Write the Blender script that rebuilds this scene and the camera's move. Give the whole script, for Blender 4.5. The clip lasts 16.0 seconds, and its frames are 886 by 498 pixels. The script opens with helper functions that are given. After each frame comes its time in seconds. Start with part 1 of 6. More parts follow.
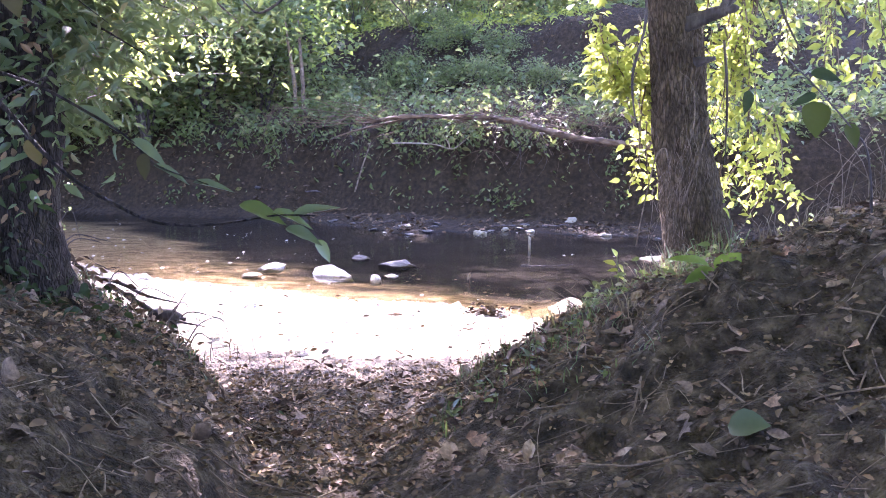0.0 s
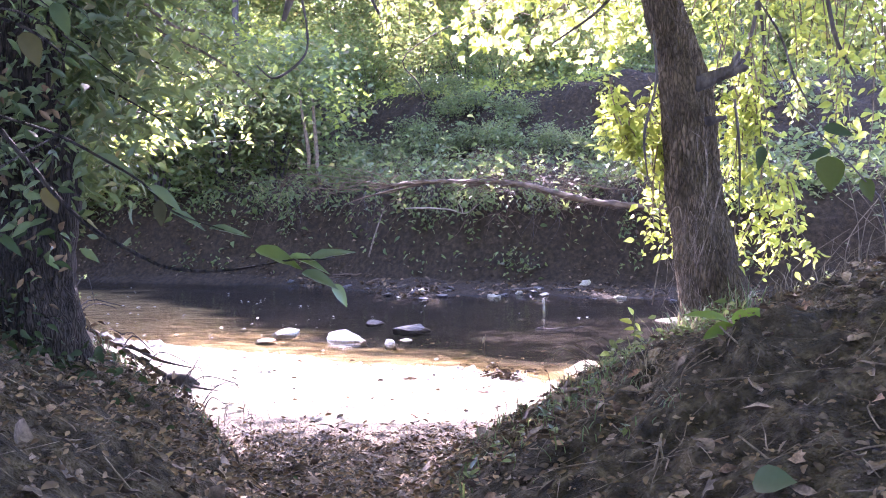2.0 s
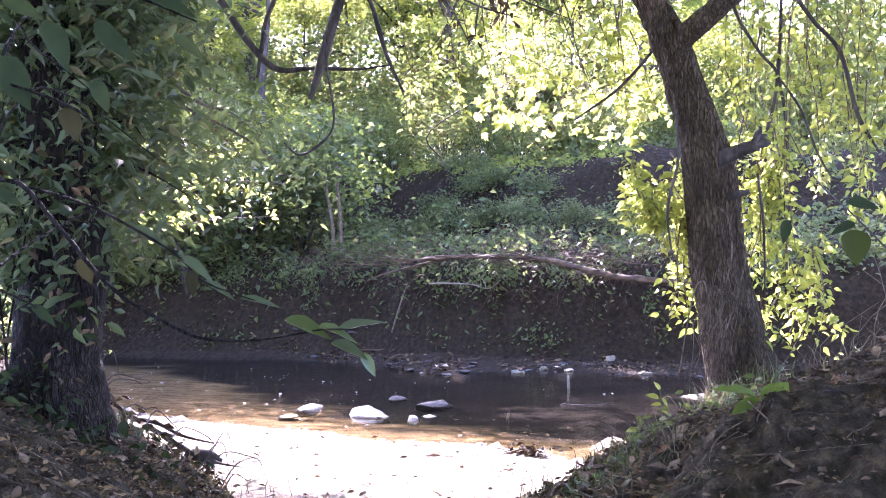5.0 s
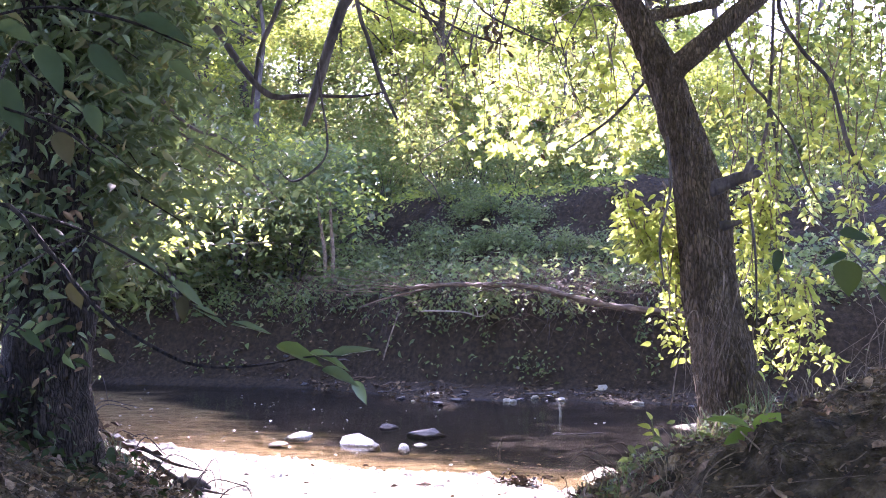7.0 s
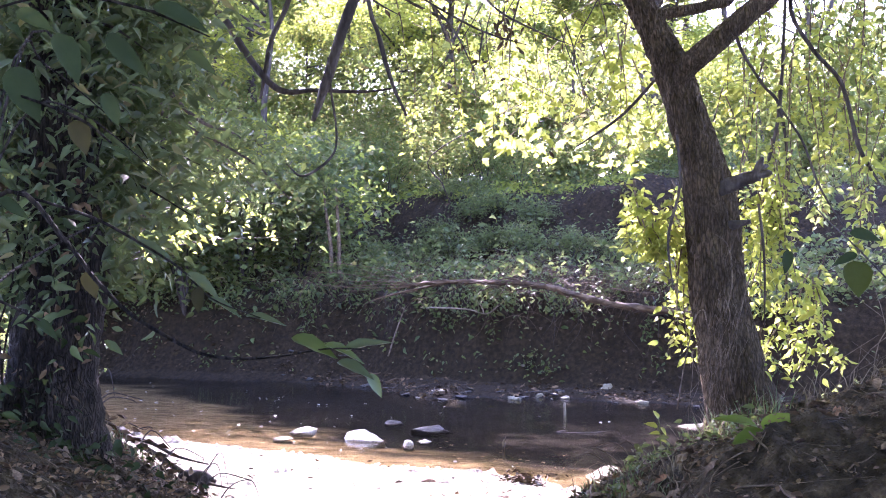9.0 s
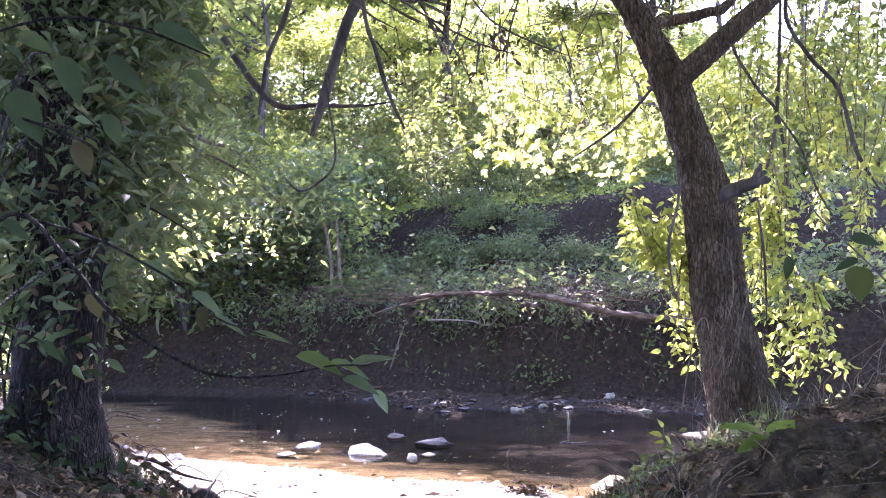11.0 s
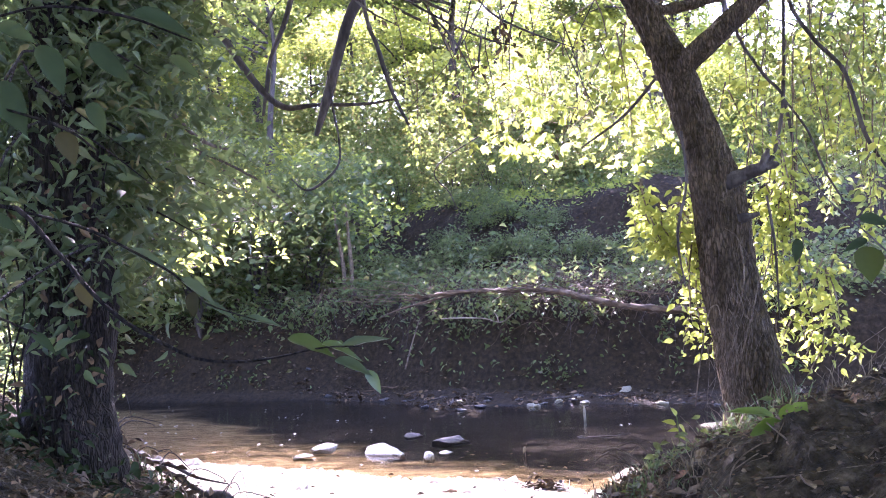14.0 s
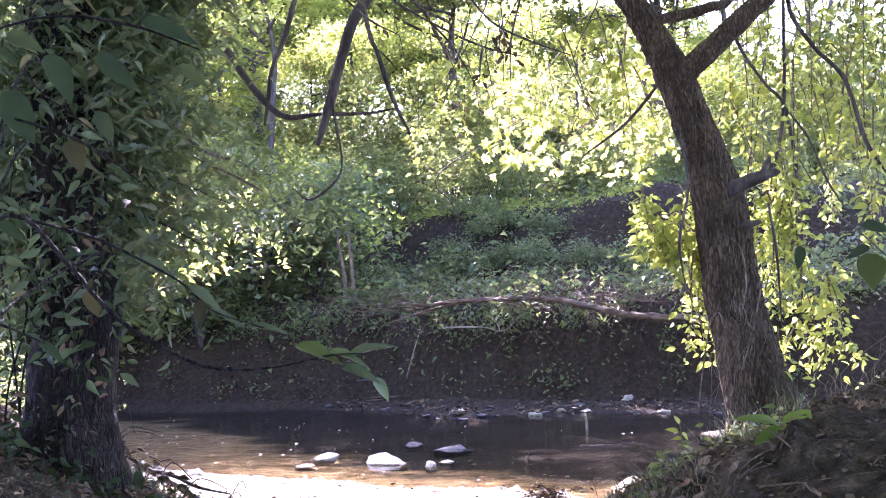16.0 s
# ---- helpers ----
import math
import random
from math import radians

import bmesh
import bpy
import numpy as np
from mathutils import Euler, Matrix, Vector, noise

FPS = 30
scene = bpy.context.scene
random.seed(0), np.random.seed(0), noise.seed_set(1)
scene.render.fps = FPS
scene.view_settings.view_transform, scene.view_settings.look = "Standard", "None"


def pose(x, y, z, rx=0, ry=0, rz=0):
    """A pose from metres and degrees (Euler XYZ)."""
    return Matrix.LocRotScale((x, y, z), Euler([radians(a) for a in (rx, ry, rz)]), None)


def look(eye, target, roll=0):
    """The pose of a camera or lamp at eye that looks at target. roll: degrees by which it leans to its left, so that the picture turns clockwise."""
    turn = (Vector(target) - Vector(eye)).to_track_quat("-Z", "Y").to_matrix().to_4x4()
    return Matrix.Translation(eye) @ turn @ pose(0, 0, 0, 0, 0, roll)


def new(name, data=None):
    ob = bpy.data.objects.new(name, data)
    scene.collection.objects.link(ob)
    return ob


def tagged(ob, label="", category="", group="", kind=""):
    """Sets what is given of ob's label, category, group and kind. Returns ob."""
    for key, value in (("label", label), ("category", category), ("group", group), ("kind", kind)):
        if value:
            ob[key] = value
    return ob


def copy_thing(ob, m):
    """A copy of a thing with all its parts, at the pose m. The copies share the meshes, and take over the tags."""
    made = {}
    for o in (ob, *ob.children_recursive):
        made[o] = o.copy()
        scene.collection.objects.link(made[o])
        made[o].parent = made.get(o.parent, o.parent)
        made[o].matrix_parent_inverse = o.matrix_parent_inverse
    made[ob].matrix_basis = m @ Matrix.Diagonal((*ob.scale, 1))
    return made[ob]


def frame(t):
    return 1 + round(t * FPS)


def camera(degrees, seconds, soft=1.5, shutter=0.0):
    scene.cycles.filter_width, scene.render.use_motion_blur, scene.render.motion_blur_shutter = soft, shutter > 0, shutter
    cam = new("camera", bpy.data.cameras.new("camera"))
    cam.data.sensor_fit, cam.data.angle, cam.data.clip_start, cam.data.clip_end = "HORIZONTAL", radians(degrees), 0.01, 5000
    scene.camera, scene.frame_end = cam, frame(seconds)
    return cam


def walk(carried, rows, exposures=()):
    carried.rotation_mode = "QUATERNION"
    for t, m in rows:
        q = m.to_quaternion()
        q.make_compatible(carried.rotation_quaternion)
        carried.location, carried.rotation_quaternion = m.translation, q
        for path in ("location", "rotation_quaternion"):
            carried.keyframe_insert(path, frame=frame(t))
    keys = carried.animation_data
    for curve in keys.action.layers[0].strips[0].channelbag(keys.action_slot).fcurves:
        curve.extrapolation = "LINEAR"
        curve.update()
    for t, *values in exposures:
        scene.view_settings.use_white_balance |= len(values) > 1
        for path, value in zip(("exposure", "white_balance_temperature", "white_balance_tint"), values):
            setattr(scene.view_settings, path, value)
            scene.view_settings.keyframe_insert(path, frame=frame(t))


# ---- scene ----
EXPOSURE, KELVIN, TINT = 3.86, 5700.0, 51.0
cam = camera(49.0, 16.0, soft=1.0)
# The walk: seconds, x, y, z, tilt, lean, turn.
PATH = [
    (0, (0.045, 0.039, 1.791), (0.038, 2.02, 1.515), -0.0),
    (0.5, (0.047, 0.035, 1.784), (0.042, 2.026, 1.598), -0.6),
    (1, (0.044, 0.039, 1.777), (0.039, 2.035, 1.649), -0.7),
    (1.5, (0.039, 0.044, 1.761), (0.01, 2.04, 1.642), -0.8),
    (2, (0.04, 0.048, 1.763), (0.006, 2.043, 1.622), -0.7),
    (2.5, (0.041, 0.044, 1.763), (0.009, 2.038, 1.614), -0.7),
    (3, (0.038, 0.042, 1.761), (-0.008, 2.038, 1.633), -0.8),
    (3.5, (0.036, 0.044, 1.759), (-0.019, 2.04, 1.645), -0.9),
    (4, (0.033, 0.044, 1.758), (-0.031, 2.04, 1.66), -0.7),
    (4.5, (0.033, 0.04, 1.758), (-0.041, 2.038, 1.715), -0.7),
    (5, (0.034, 0.038, 1.757), (-0.045, 2.037, 1.772), -0.8),
    (7.5, (0.033, 0.043, 1.756), (-0.016, 2.041, 1.828), 0.0),
    (8, (0.032, 0.044, 1.752), (-0.001, 2.043, 1.814), 0.2),
    (8.5, (0.028, 0.043, 1.752), (-0.035, 2.041, 1.822), -0.5),
    (9, (0.02, 0.047, 1.752), (-0.054, 2.044, 1.818), 0.3),
    (9.5, (0.019, 0.048, 1.757), (-0.063, 2.045, 1.838), -1.0),
    (12, (0.014, 0.045, 1.75), (-0.055, 2.042, 1.841), -0.6),
    (12.5, (0.014, 0.047, 1.742), (-0.079, 2.043, 1.834), -0.9),
    (13, (0.04, 0.058, 1.735), (-0.07, 2.052, 1.829), -1.4),
    (13.5, (0.038, 0.065, 1.73), (-0.071, 2.06, 1.825), -2.3),
    (14, (0.042, 0.059, 1.729), (-0.058, 2.054, 1.82), -2.5),
    (14.5, (0.04, 0.059, 1.732), (-0.05, 2.055, 1.82), -2.8),
    (15, (0.036, 0.056, 1.73), (-0.051, 2.052, 1.825), -2.7),
    (15.5, (0.038, 0.055, 1.73), (-0.055, 2.05, 1.832), -2.6),
    (16, (0.034, 0.057, 1.727), (-0.066, 2.052, 1.837), -2.7),
]
walk(cam, [(t, look(eye, target, roll)) for t, eye, target, roll in PATH], exposures=[(0.0, EXPOSURE + 0.52, KELVIN, TINT), (1.5, EXPOSURE + 0.52, KELVIN, TINT), (4.0, EXPOSURE + 0.36, KELVIN, TINT), (7.5, EXPOSURE, KELVIN, TINT), (9.5, EXPOSURE, KELVIN, TINT), (12.5, EXPOSURE + 0.12, KELVIN, TINT), (16.0, EXPOSURE + 0.08, KELVIN, TINT)])

# ---- world and sun ----
SUN_UP, SUN_LEFT = 42.0, 15.0  # elevation; degrees to the left of straight ahead
world = bpy.data.worlds.new("sky")
scene.world = world
world.use_nodes = True
wn = world.node_tree.nodes
sky = wn.new("ShaderNodeTexSky")
sky.sky_type, sky.sun_disc = "NISHITA", False
sky.sun_elevation, sky.sun_rotation = radians(SUN_UP), radians(-SUN_LEFT)
world.node_tree.links.new(sky.outputs[0], wn["Background"].inputs["Color"])
wn["Background"].inputs["Strength"].default_value = 0.15
sun = new("sun", bpy.data.lights.new("sun", "SUN"))
sun.data.energy, sun.data.angle, sun.data.color = 4.0, radians(0.53), (1.0, 0.94, 0.84)
SUN = Vector((-math.sin(radians(SUN_LEFT)) * math.cos(radians(SUN_UP)), math.cos(radians(SUN_LEFT)) * math.cos(radians(SUN_UP)), math.sin(radians(SUN_UP))))
sun.matrix_world = look(SUN * 60, (0, 0, 0))


# ---- materials ----
def ramp(nt, fac, stops):
    node = nt.nodes.new("ShaderNodeValToRGB")
    el = node.color_ramp.elements
    while len(el) < len(stops):
        el.new(0.5)
    for e, (p, c) in zip(el, stops):
        e.position, e.color = p, (*c, 1)
    nt.links.new(fac, node.inputs[0])
    return node.outputs[0]


def noise_out(nt, scale, detail=4.0, stretch=(1, 1, 1), rough=0.55):
    co = nt.nodes.new("ShaderNodeTexCoord")
    mp = nt.nodes.new("ShaderNodeMapping")
    mp.inputs["Scale"].default_value = stretch
    no = nt.nodes.new("ShaderNodeTexNoise")
    no.inputs["Scale"].default_value, no.inputs["Detail"].default_value, no.inputs["Roughness"].default_value = scale, detail, rough
    nt.links.new(co.outputs["Object"], mp.inputs["Vector"])
    nt.links.new(mp.outputs[0], no.inputs["Vector"])
    return no.outputs["Fac"]


def mixed(nt, fac, a, b, mode="MIX"):
    m = nt.nodes.new("ShaderNodeMix")
    m.data_type, m.blend_type = "RGBA", mode
    for sock, v in ((m.inputs[0], fac), (m.inputs[6], a), (m.inputs[7], b)):
        if isinstance(v, (int, float)):
            sock.default_value = v
        elif isinstance(v, tuple):
            sock.default_value = (*v, 1)
        else:
            nt.links.new(v, sock)
    return m.outputs[2]


def bumped(nt, height, strength, distance):
    b = nt.nodes.new("ShaderNodeBump")
    b.inputs["Strength"].default_value, b.inputs["Distance"].default_value = strength, distance
    nt.links.new(height, b.inputs["Height"])
    return b.outputs[0]


def fresh(name):
    m = bpy.data.materials.new(name)
    m.use_nodes = True
    return m, m.node_tree, m.node_tree.nodes["Principled BSDF"]


def plain(name, stops, scale, rough=0.85, bump=0.5, depth=0.01, stretch=(1, 1, 1), fine=6.0, spec=0.3, island=0.0):
    """Three-stop colour by coarse noise, broken up by a finer one, with relief."""
    m, nt, b = fresh(name)
    coarse = noise_out(nt, scale, 5, stretch)
    small = noise_out(nt, scale * fine, 4, stretch)
    col = ramp(nt, coarse, stops)
    col = mixed(nt, 0.55, col, ramp(nt, small, [(0.3, (0.35, 0.35, 0.35)), (0.7, (1.0, 1.0, 1.0))]), "MULTIPLY")
    if island:
        geo = nt.nodes.new("ShaderNodeNewGeometry")
        col = mixed(nt, island, col, ramp(nt, geo.outputs["Random Per Island"], [(0.0, (0.35, 0.33, 0.3)), (1.0, (1.5, 1.45, 1.4))]), "MULTIPLY")
    nt.links.new(col, b.inputs["Base Color"])
    b.inputs["Roughness"].default_value, b.inputs["Specular IOR Level"].default_value = rough, spec
    if bump:
        nt.links.new(bumped(nt, small, bump, depth), b.inputs["Normal"])
    return m


def leafy(name, stops, through_col, share=0.5, rough=0.45, spec=0.4, single=False):
    """A thin living leaf: its colour varies from leaf to leaf, and light passes through it."""
    m, nt, b = fresh(name)
    geo = nt.nodes.new("ShaderNodeNewGeometry")
    own = nt.nodes.new("ShaderNodeObjectInfo")
    col = ramp(nt, own.outputs["Random"] if single else geo.outputs["Random Per Island"], stops)
    vein = noise_out(nt, 60.0, 3)
    col = mixed(nt, 0.35, col, ramp(nt, vein, [(0.3, (0.55, 0.55, 0.5)), (0.7, (1.1, 1.1, 1.0))]), "MULTIPLY")
    nt.links.new(col, b.inputs["Base Color"])
    b.inputs["Roughness"].default_value, b.inputs["Specular IOR Level"].default_value = rough, spec
    tr = nt.nodes.new("ShaderNodeBsdfTranslucent")
    nt.links.new(mixed(nt, 0.7, col, through_col), tr.inputs["Color"])
    mx = nt.nodes.new("ShaderNodeMixShader")
    mx.inputs[0].default_value = share
    nt.links.new(b.outputs[0], mx.inputs[1])
    nt.links.new(tr.outputs[0], mx.inputs[2])
    nt.links.new(mx.outputs[0], nt.nodes["Material Output"].inputs["Surface"])
    return m


def ground_material():
    """Crumbly clay soil with humus, turning to pale sand and gravel on the bar and to brown silt in the stream."""
    m, nt, b = fresh("soil_and_sand")
    at = nt.nodes.new("ShaderNodeAttribute")
    at.attribute_name = "sand"
    wet = nt.nodes.new("ShaderNodeAttribute")
    wet.attribute_name = "wet"
    dark = nt.nodes.new("ShaderNodeAttribute")
    dark.attribute_name = "humus"
    big, mid, tiny = noise_out(nt, 1.6, 5), noise_out(nt, 14, 6), noise_out(nt, 90, 4)
    clay = ramp(nt, mid, [(0.32, (0.013, 0.0091, 0.0045)), (0.5, (0.044, 0.0325, 0.0175)), (0.68, (0.114, 0.087, 0.049))])
    humus = ramp(nt, mid, [(0.3, (0.015, 0.0095, 0.004)), (0.5, (0.031, 0.0205, 0.009)), (0.7, (0.056, 0.038, 0.0175))])
    soil = mixed(nt, dark.outputs["Fac"], clay, humus)
    sand = ramp(nt, mid, [(0.3, (0.205, 0.178, 0.118)), (0.5, (0.33, 0.288, 0.2)), (0.72, (0.47, 0.422, 0.315))])
    # Shade over the deeper water is put into the bed by this mask.
    deep_shade = nt.nodes.new("ShaderNodeAttribute")
    deep_shade.attribute_name = "deep_shade"
    # The silt's dark mottling also stands in for dappled shadows.
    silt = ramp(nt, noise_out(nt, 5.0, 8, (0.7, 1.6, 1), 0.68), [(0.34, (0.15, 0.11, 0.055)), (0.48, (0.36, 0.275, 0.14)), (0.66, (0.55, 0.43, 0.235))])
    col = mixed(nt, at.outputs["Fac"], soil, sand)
    # Near-black bed colour that carries the shade of the deep water.
    shaded_bed = ramp(nt, big, [(0.3, (0.012, 0.0115, 0.01)), (0.7, (0.03, 0.027, 0.022))])
    silt = mixed(nt, deep_shade.outputs["Fac"], silt, shaded_bed)
    col = mixed(nt, wet.outputs["Fac"], col, silt)
    col = mixed(nt, 0.5, col, ramp(nt, tiny, [(0.3, (0.5, 0.5, 0.5)), (0.7, (1.05, 1.05, 1.05))]), "MULTIPLY")
    nt.links.new(col, b.inputs["Base Color"])
    b.inputs["Roughness"].default_value, b.inputs["Specular IOR Level"].default_value = 0.92, 0.2
    add = nt.nodes.new("ShaderNodeMath")
    add.operation = "ADD"
    nt.links.new(mid, add.inputs[0])
    nt.links.new(tiny, add.inputs[1])
    crumb = noise_out(nt, 38, 3, (1, 1, 1), 0.7)
    add2 = nt.nodes.new("ShaderNodeMath")
    add2.operation = "ADD"
    nt.links.new(add.outputs[0], add2.inputs[0])
    nt.links.new(crumb, add2.inputs[1])
    nt.links.new(bumped(nt, add2.outputs[0], 1.0, 0.036), b.inputs["Normal"])
    return m


def water_material():
    m, nt, b = fresh("clear_brown_water")
    nt.nodes.remove(b)
    clear = nt.nodes.new("ShaderNodeBsdfTransparent")
    clear.inputs[0].default_value = (0.93, 0.885, 0.80, 1)
    gloss = nt.nodes.new("ShaderNodeBsdfGlossy")
    gloss.inputs["Roughness"].default_value = 0.03
    fr = nt.nodes.new("ShaderNodeFresnel")
    fr.inputs[0].default_value = 1.33
    swell, ripple = noise_out(nt, 3.2, 3, (1.0, 2.6, 1)), noise_out(nt, 26.0, 2, (0.6, 2.2, 1))
    both = mixed(nt, 0.12, swell, ripple)
    n = bumped(nt, both, 0.3, 0.014)
    nt.links.new(n, gloss.inputs["Normal"])
    nt.links.new(n, fr.inputs["Normal"])
    mx = nt.nodes.new("ShaderNodeMixShader")
    nt.links.new(fr.outputs[0], mx.inputs[0])
    nt.links.new(clear.outputs[0], mx.inputs[1])
    nt.links.new(gloss.outputs[0], mx.inputs[2])
    nt.links.new(mx.outputs[0], nt.nodes["Material Output"].inputs["Surface"])
    return m


GROUND = ground_material()
WATER = water_material()
def furrowed(name, lo, mid, hi, scale=42.0):
    """Bark of long scaly plates, parted by dark interlacing furrows."""
    m, nt, b = fresh(name)
    co = nt.nodes.new("ShaderNodeTexCoord")
    mp = nt.nodes.new("ShaderNodeMapping")
    mp.inputs["Scale"].default_value = (1, 1, 0.24)
    nt.links.new(co.outputs["Object"], mp.inputs["Vector"])
    warp = nt.nodes.new("ShaderNodeTexNoise")
    warp.inputs["Scale"].default_value, warp.inputs["Detail"].default_value = scale * 0.55, 3.0
    nt.links.new(mp.outputs[0], warp.inputs["Vector"])
    push = nt.nodes.new("ShaderNodeVectorMath")
    push.operation, push.inputs["Scale"].default_value = "SCALE", 2.6 / scale
    nt.links.new(warp.outputs["Color"], push.inputs[0])
    moved = nt.nodes.new("ShaderNodeVectorMath")
    moved.operation = "ADD"
    nt.links.new(mp.outputs[0], moved.inputs[0])
    nt.links.new(push.outputs[0], moved.inputs[1])
    vo = nt.nodes.new("ShaderNodeTexVoronoi")
    vo.feature = "DISTANCE_TO_EDGE"
    vo.inputs["Scale"].default_value = scale
    nt.links.new(moved.outputs[0], vo.inputs["Vector"])
    crack = ramp(nt, vo.outputs["Distance"], [(0.0, (0.0, 0.0, 0.0)), (0.09, (0.55, 0.55, 0.55)), (0.3, (1.0, 1.0, 1.0))])
    fine = noise_out(nt, 110.0, 5, (1, 1, 0.3))
    patch = noise_out(nt, 6.0, 4)
    col = mixed(nt, crack, lo, ramp(nt, fine, [(0.3, mid), (0.7, hi)]))
    col = mixed(nt, 0.7, col, ramp(nt, patch, [(0.35, (0.55, 0.53, 0.5)), (0.65, (1.15, 1.15, 1.15))]), "MULTIPLY")
    nt.links.new(col, b.inputs["Base Color"])
    b.inputs["Roughness"].default_value, b.inputs["Specular IOR Level"].default_value = 0.9, 0.2
    h = mixed(nt, 0.3, crack, fine)
    nt.links.new(bumped(nt, h, 1.0, 0.025), b.inputs["Normal"])
    return m


BARK = furrowed("ridged_grey_brown_bark", (0.050, 0.036, 0.020), (0.086, 0.063, 0.037), (0.148, 0.110, 0.067), 54.0)
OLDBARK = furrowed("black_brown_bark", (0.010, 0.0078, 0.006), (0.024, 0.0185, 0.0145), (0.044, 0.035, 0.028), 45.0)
DARKBARK = plain("dark_bark", [(0.3, (0.03, 0.025, 0.022)), (0.5, (0.07, 0.058, 0.05)), (0.72, (0.13, 0.11, 0.095))], 12, 0.9, 0.8, 0.012, (1, 1, 0.3))
PALEBARK = plain("pale_bark", [(0.3, (0.12, 0.096, 0.066)), (0.5, (0.235, 0.19, 0.135)), (0.72, (0.35, 0.295, 0.215))], 14, 0.9, 0.6, 0.01, (1, 1, 0.3))
ROOT = plain("bare_root", [(0.3, (0.04, 0.025, 0.013)), (0.5, (0.095, 0.062, 0.034)), (0.72, (0.175, 0.118, 0.067))], 14, 0.85, 0.6, 0.01, (0.3, 1, 1))
STONE = plain("pale_limestone", [(0.3, (0.34, 0.315, 0.265)), (0.5, (0.54, 0.505, 0.43)), (0.75, (0.68, 0.645, 0.56))], 9, 0.85, 1.0, 0.03)
PALEROCK = plain("grey_limestone", [(0.3, (0.13, 0.115, 0.077)), (0.5, (0.24, 0.215, 0.15)), (0.75, (0.36, 0.328, 0.24))], 9, 0.85, 0.6, 0.012)
# Wet stone, its colour darkened further for the shade it lies in.
WETSHADESTONE = plain("wet_shaded_stone", [(0.3, (0.016, 0.0148, 0.012)), (0.5, (0.036, 0.0335, 0.028)), (0.75, (0.075, 0.07, 0.06))], 12, 0.5, 0.6, 0.012)
BROWNSTONE = plain("brown_stone", [(0.3, (0.13, 0.08, 0.055)), (0.5, (0.25, 0.16, 0.11)), (0.75, (0.38, 0.27, 0.2))], 18, 0.85, 0.6, 0.008)
PEBBLE = plain("mixed_pebbles", [(0.3, (0.08, 0.07, 0.055)), (0.5, (0.2, 0.18, 0.15)), (0.75, (0.42, 0.39, 0.33))], 30, 0.85, 0.4, 0.004, island=1.0)
LITTER = plain("dry_fallen_leaf", [(0.3, (0.045, 0.029, 0.014)), (0.5, (0.105, 0.069, 0.034)), (0.75, (0.215, 0.149, 0.080))], 5, 0.75, 0.4, 0.004, island=0.95)
PATHLITTER = plain("bleached_fallen_leaf", [(0.3, (0.085, 0.053, 0.023)), (0.5, (0.19, 0.124, 0.06)), (0.75, (0.34, 0.24, 0.125))], 5, 0.75, 0.4, 0.004, island=0.8)
TWIG = plain("dead_twig", [(0.3, (0.06, 0.045, 0.029)), (0.5, (0.14, 0.107, 0.072)), (0.75, (0.27, 0.215, 0.15))], 20, 0.9, 0.5, 0.004, island=0.6)
STRAW = plain("dry_grass", [(0.3, (0.11, 0.08, 0.045)), (0.5, (0.21, 0.165, 0.1)), (0.75, (0.32, 0.26, 0.17))], 12, 0.8, 0.0, island=0.5)
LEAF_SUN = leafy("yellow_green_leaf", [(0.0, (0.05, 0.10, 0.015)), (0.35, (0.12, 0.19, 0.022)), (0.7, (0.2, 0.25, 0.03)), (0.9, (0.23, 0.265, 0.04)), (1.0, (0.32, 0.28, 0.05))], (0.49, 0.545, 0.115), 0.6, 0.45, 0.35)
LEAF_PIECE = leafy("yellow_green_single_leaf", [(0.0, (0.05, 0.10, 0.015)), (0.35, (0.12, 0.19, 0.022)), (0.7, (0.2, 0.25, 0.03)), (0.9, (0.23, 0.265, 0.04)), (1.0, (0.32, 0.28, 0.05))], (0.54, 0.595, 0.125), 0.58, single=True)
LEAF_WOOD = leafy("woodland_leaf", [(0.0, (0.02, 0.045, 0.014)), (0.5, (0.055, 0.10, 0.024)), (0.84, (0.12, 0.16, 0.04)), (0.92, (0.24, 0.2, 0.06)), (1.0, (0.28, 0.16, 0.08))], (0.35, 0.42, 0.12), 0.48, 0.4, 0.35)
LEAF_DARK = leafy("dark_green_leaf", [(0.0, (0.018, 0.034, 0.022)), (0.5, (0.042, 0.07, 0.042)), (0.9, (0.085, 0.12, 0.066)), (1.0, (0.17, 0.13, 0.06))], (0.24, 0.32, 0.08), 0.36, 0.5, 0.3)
LEAF_LOW = leafy("undergrowth_leaf", [(0.0, (0.022, 0.04, 0.014)), (0.45, (0.05, 0.08, 0.024)), (0.85, (0.11, 0.145, 0.045)), (0.93, (0.16, 0.13, 0.06)), (1.0, (0.2, 0.2, 0.09))], (0.3, 0.36, 0.11), 0.36, 0.42, 0.22)

# Near-black green that puts shade into the leaf colour itself.
LEAF_SHADE = leafy("shade_toned_leaf", [(0.0, (0.014, 0.025, 0.010)), (1.0, (0.024, 0.042, 0.018))], (0.08, 0.12, 0.03), 0.15, 0.65, 0.12)


# ---- building helpers ----
def tri_mesh(name, V, T):
    V, T = np.asarray(V, dtype=np.float32), np.asarray(T, dtype=np.int32)
    me = bpy.data.meshes.new(name)
    me.vertices.add(len(V))
    me.vertices.foreach_set("co", V.ravel())
    me.loops.add(T.size)
    me.loops.foreach_set("vertex_index", T.ravel())
    me.polygons.add(len(T))
    me.polygons.foreach_set("loop_start", np.arange(0, T.size, T.shape[1], dtype=np.int32))
    me.update(calc_edges=True)
    return me


ORIGIN = {}


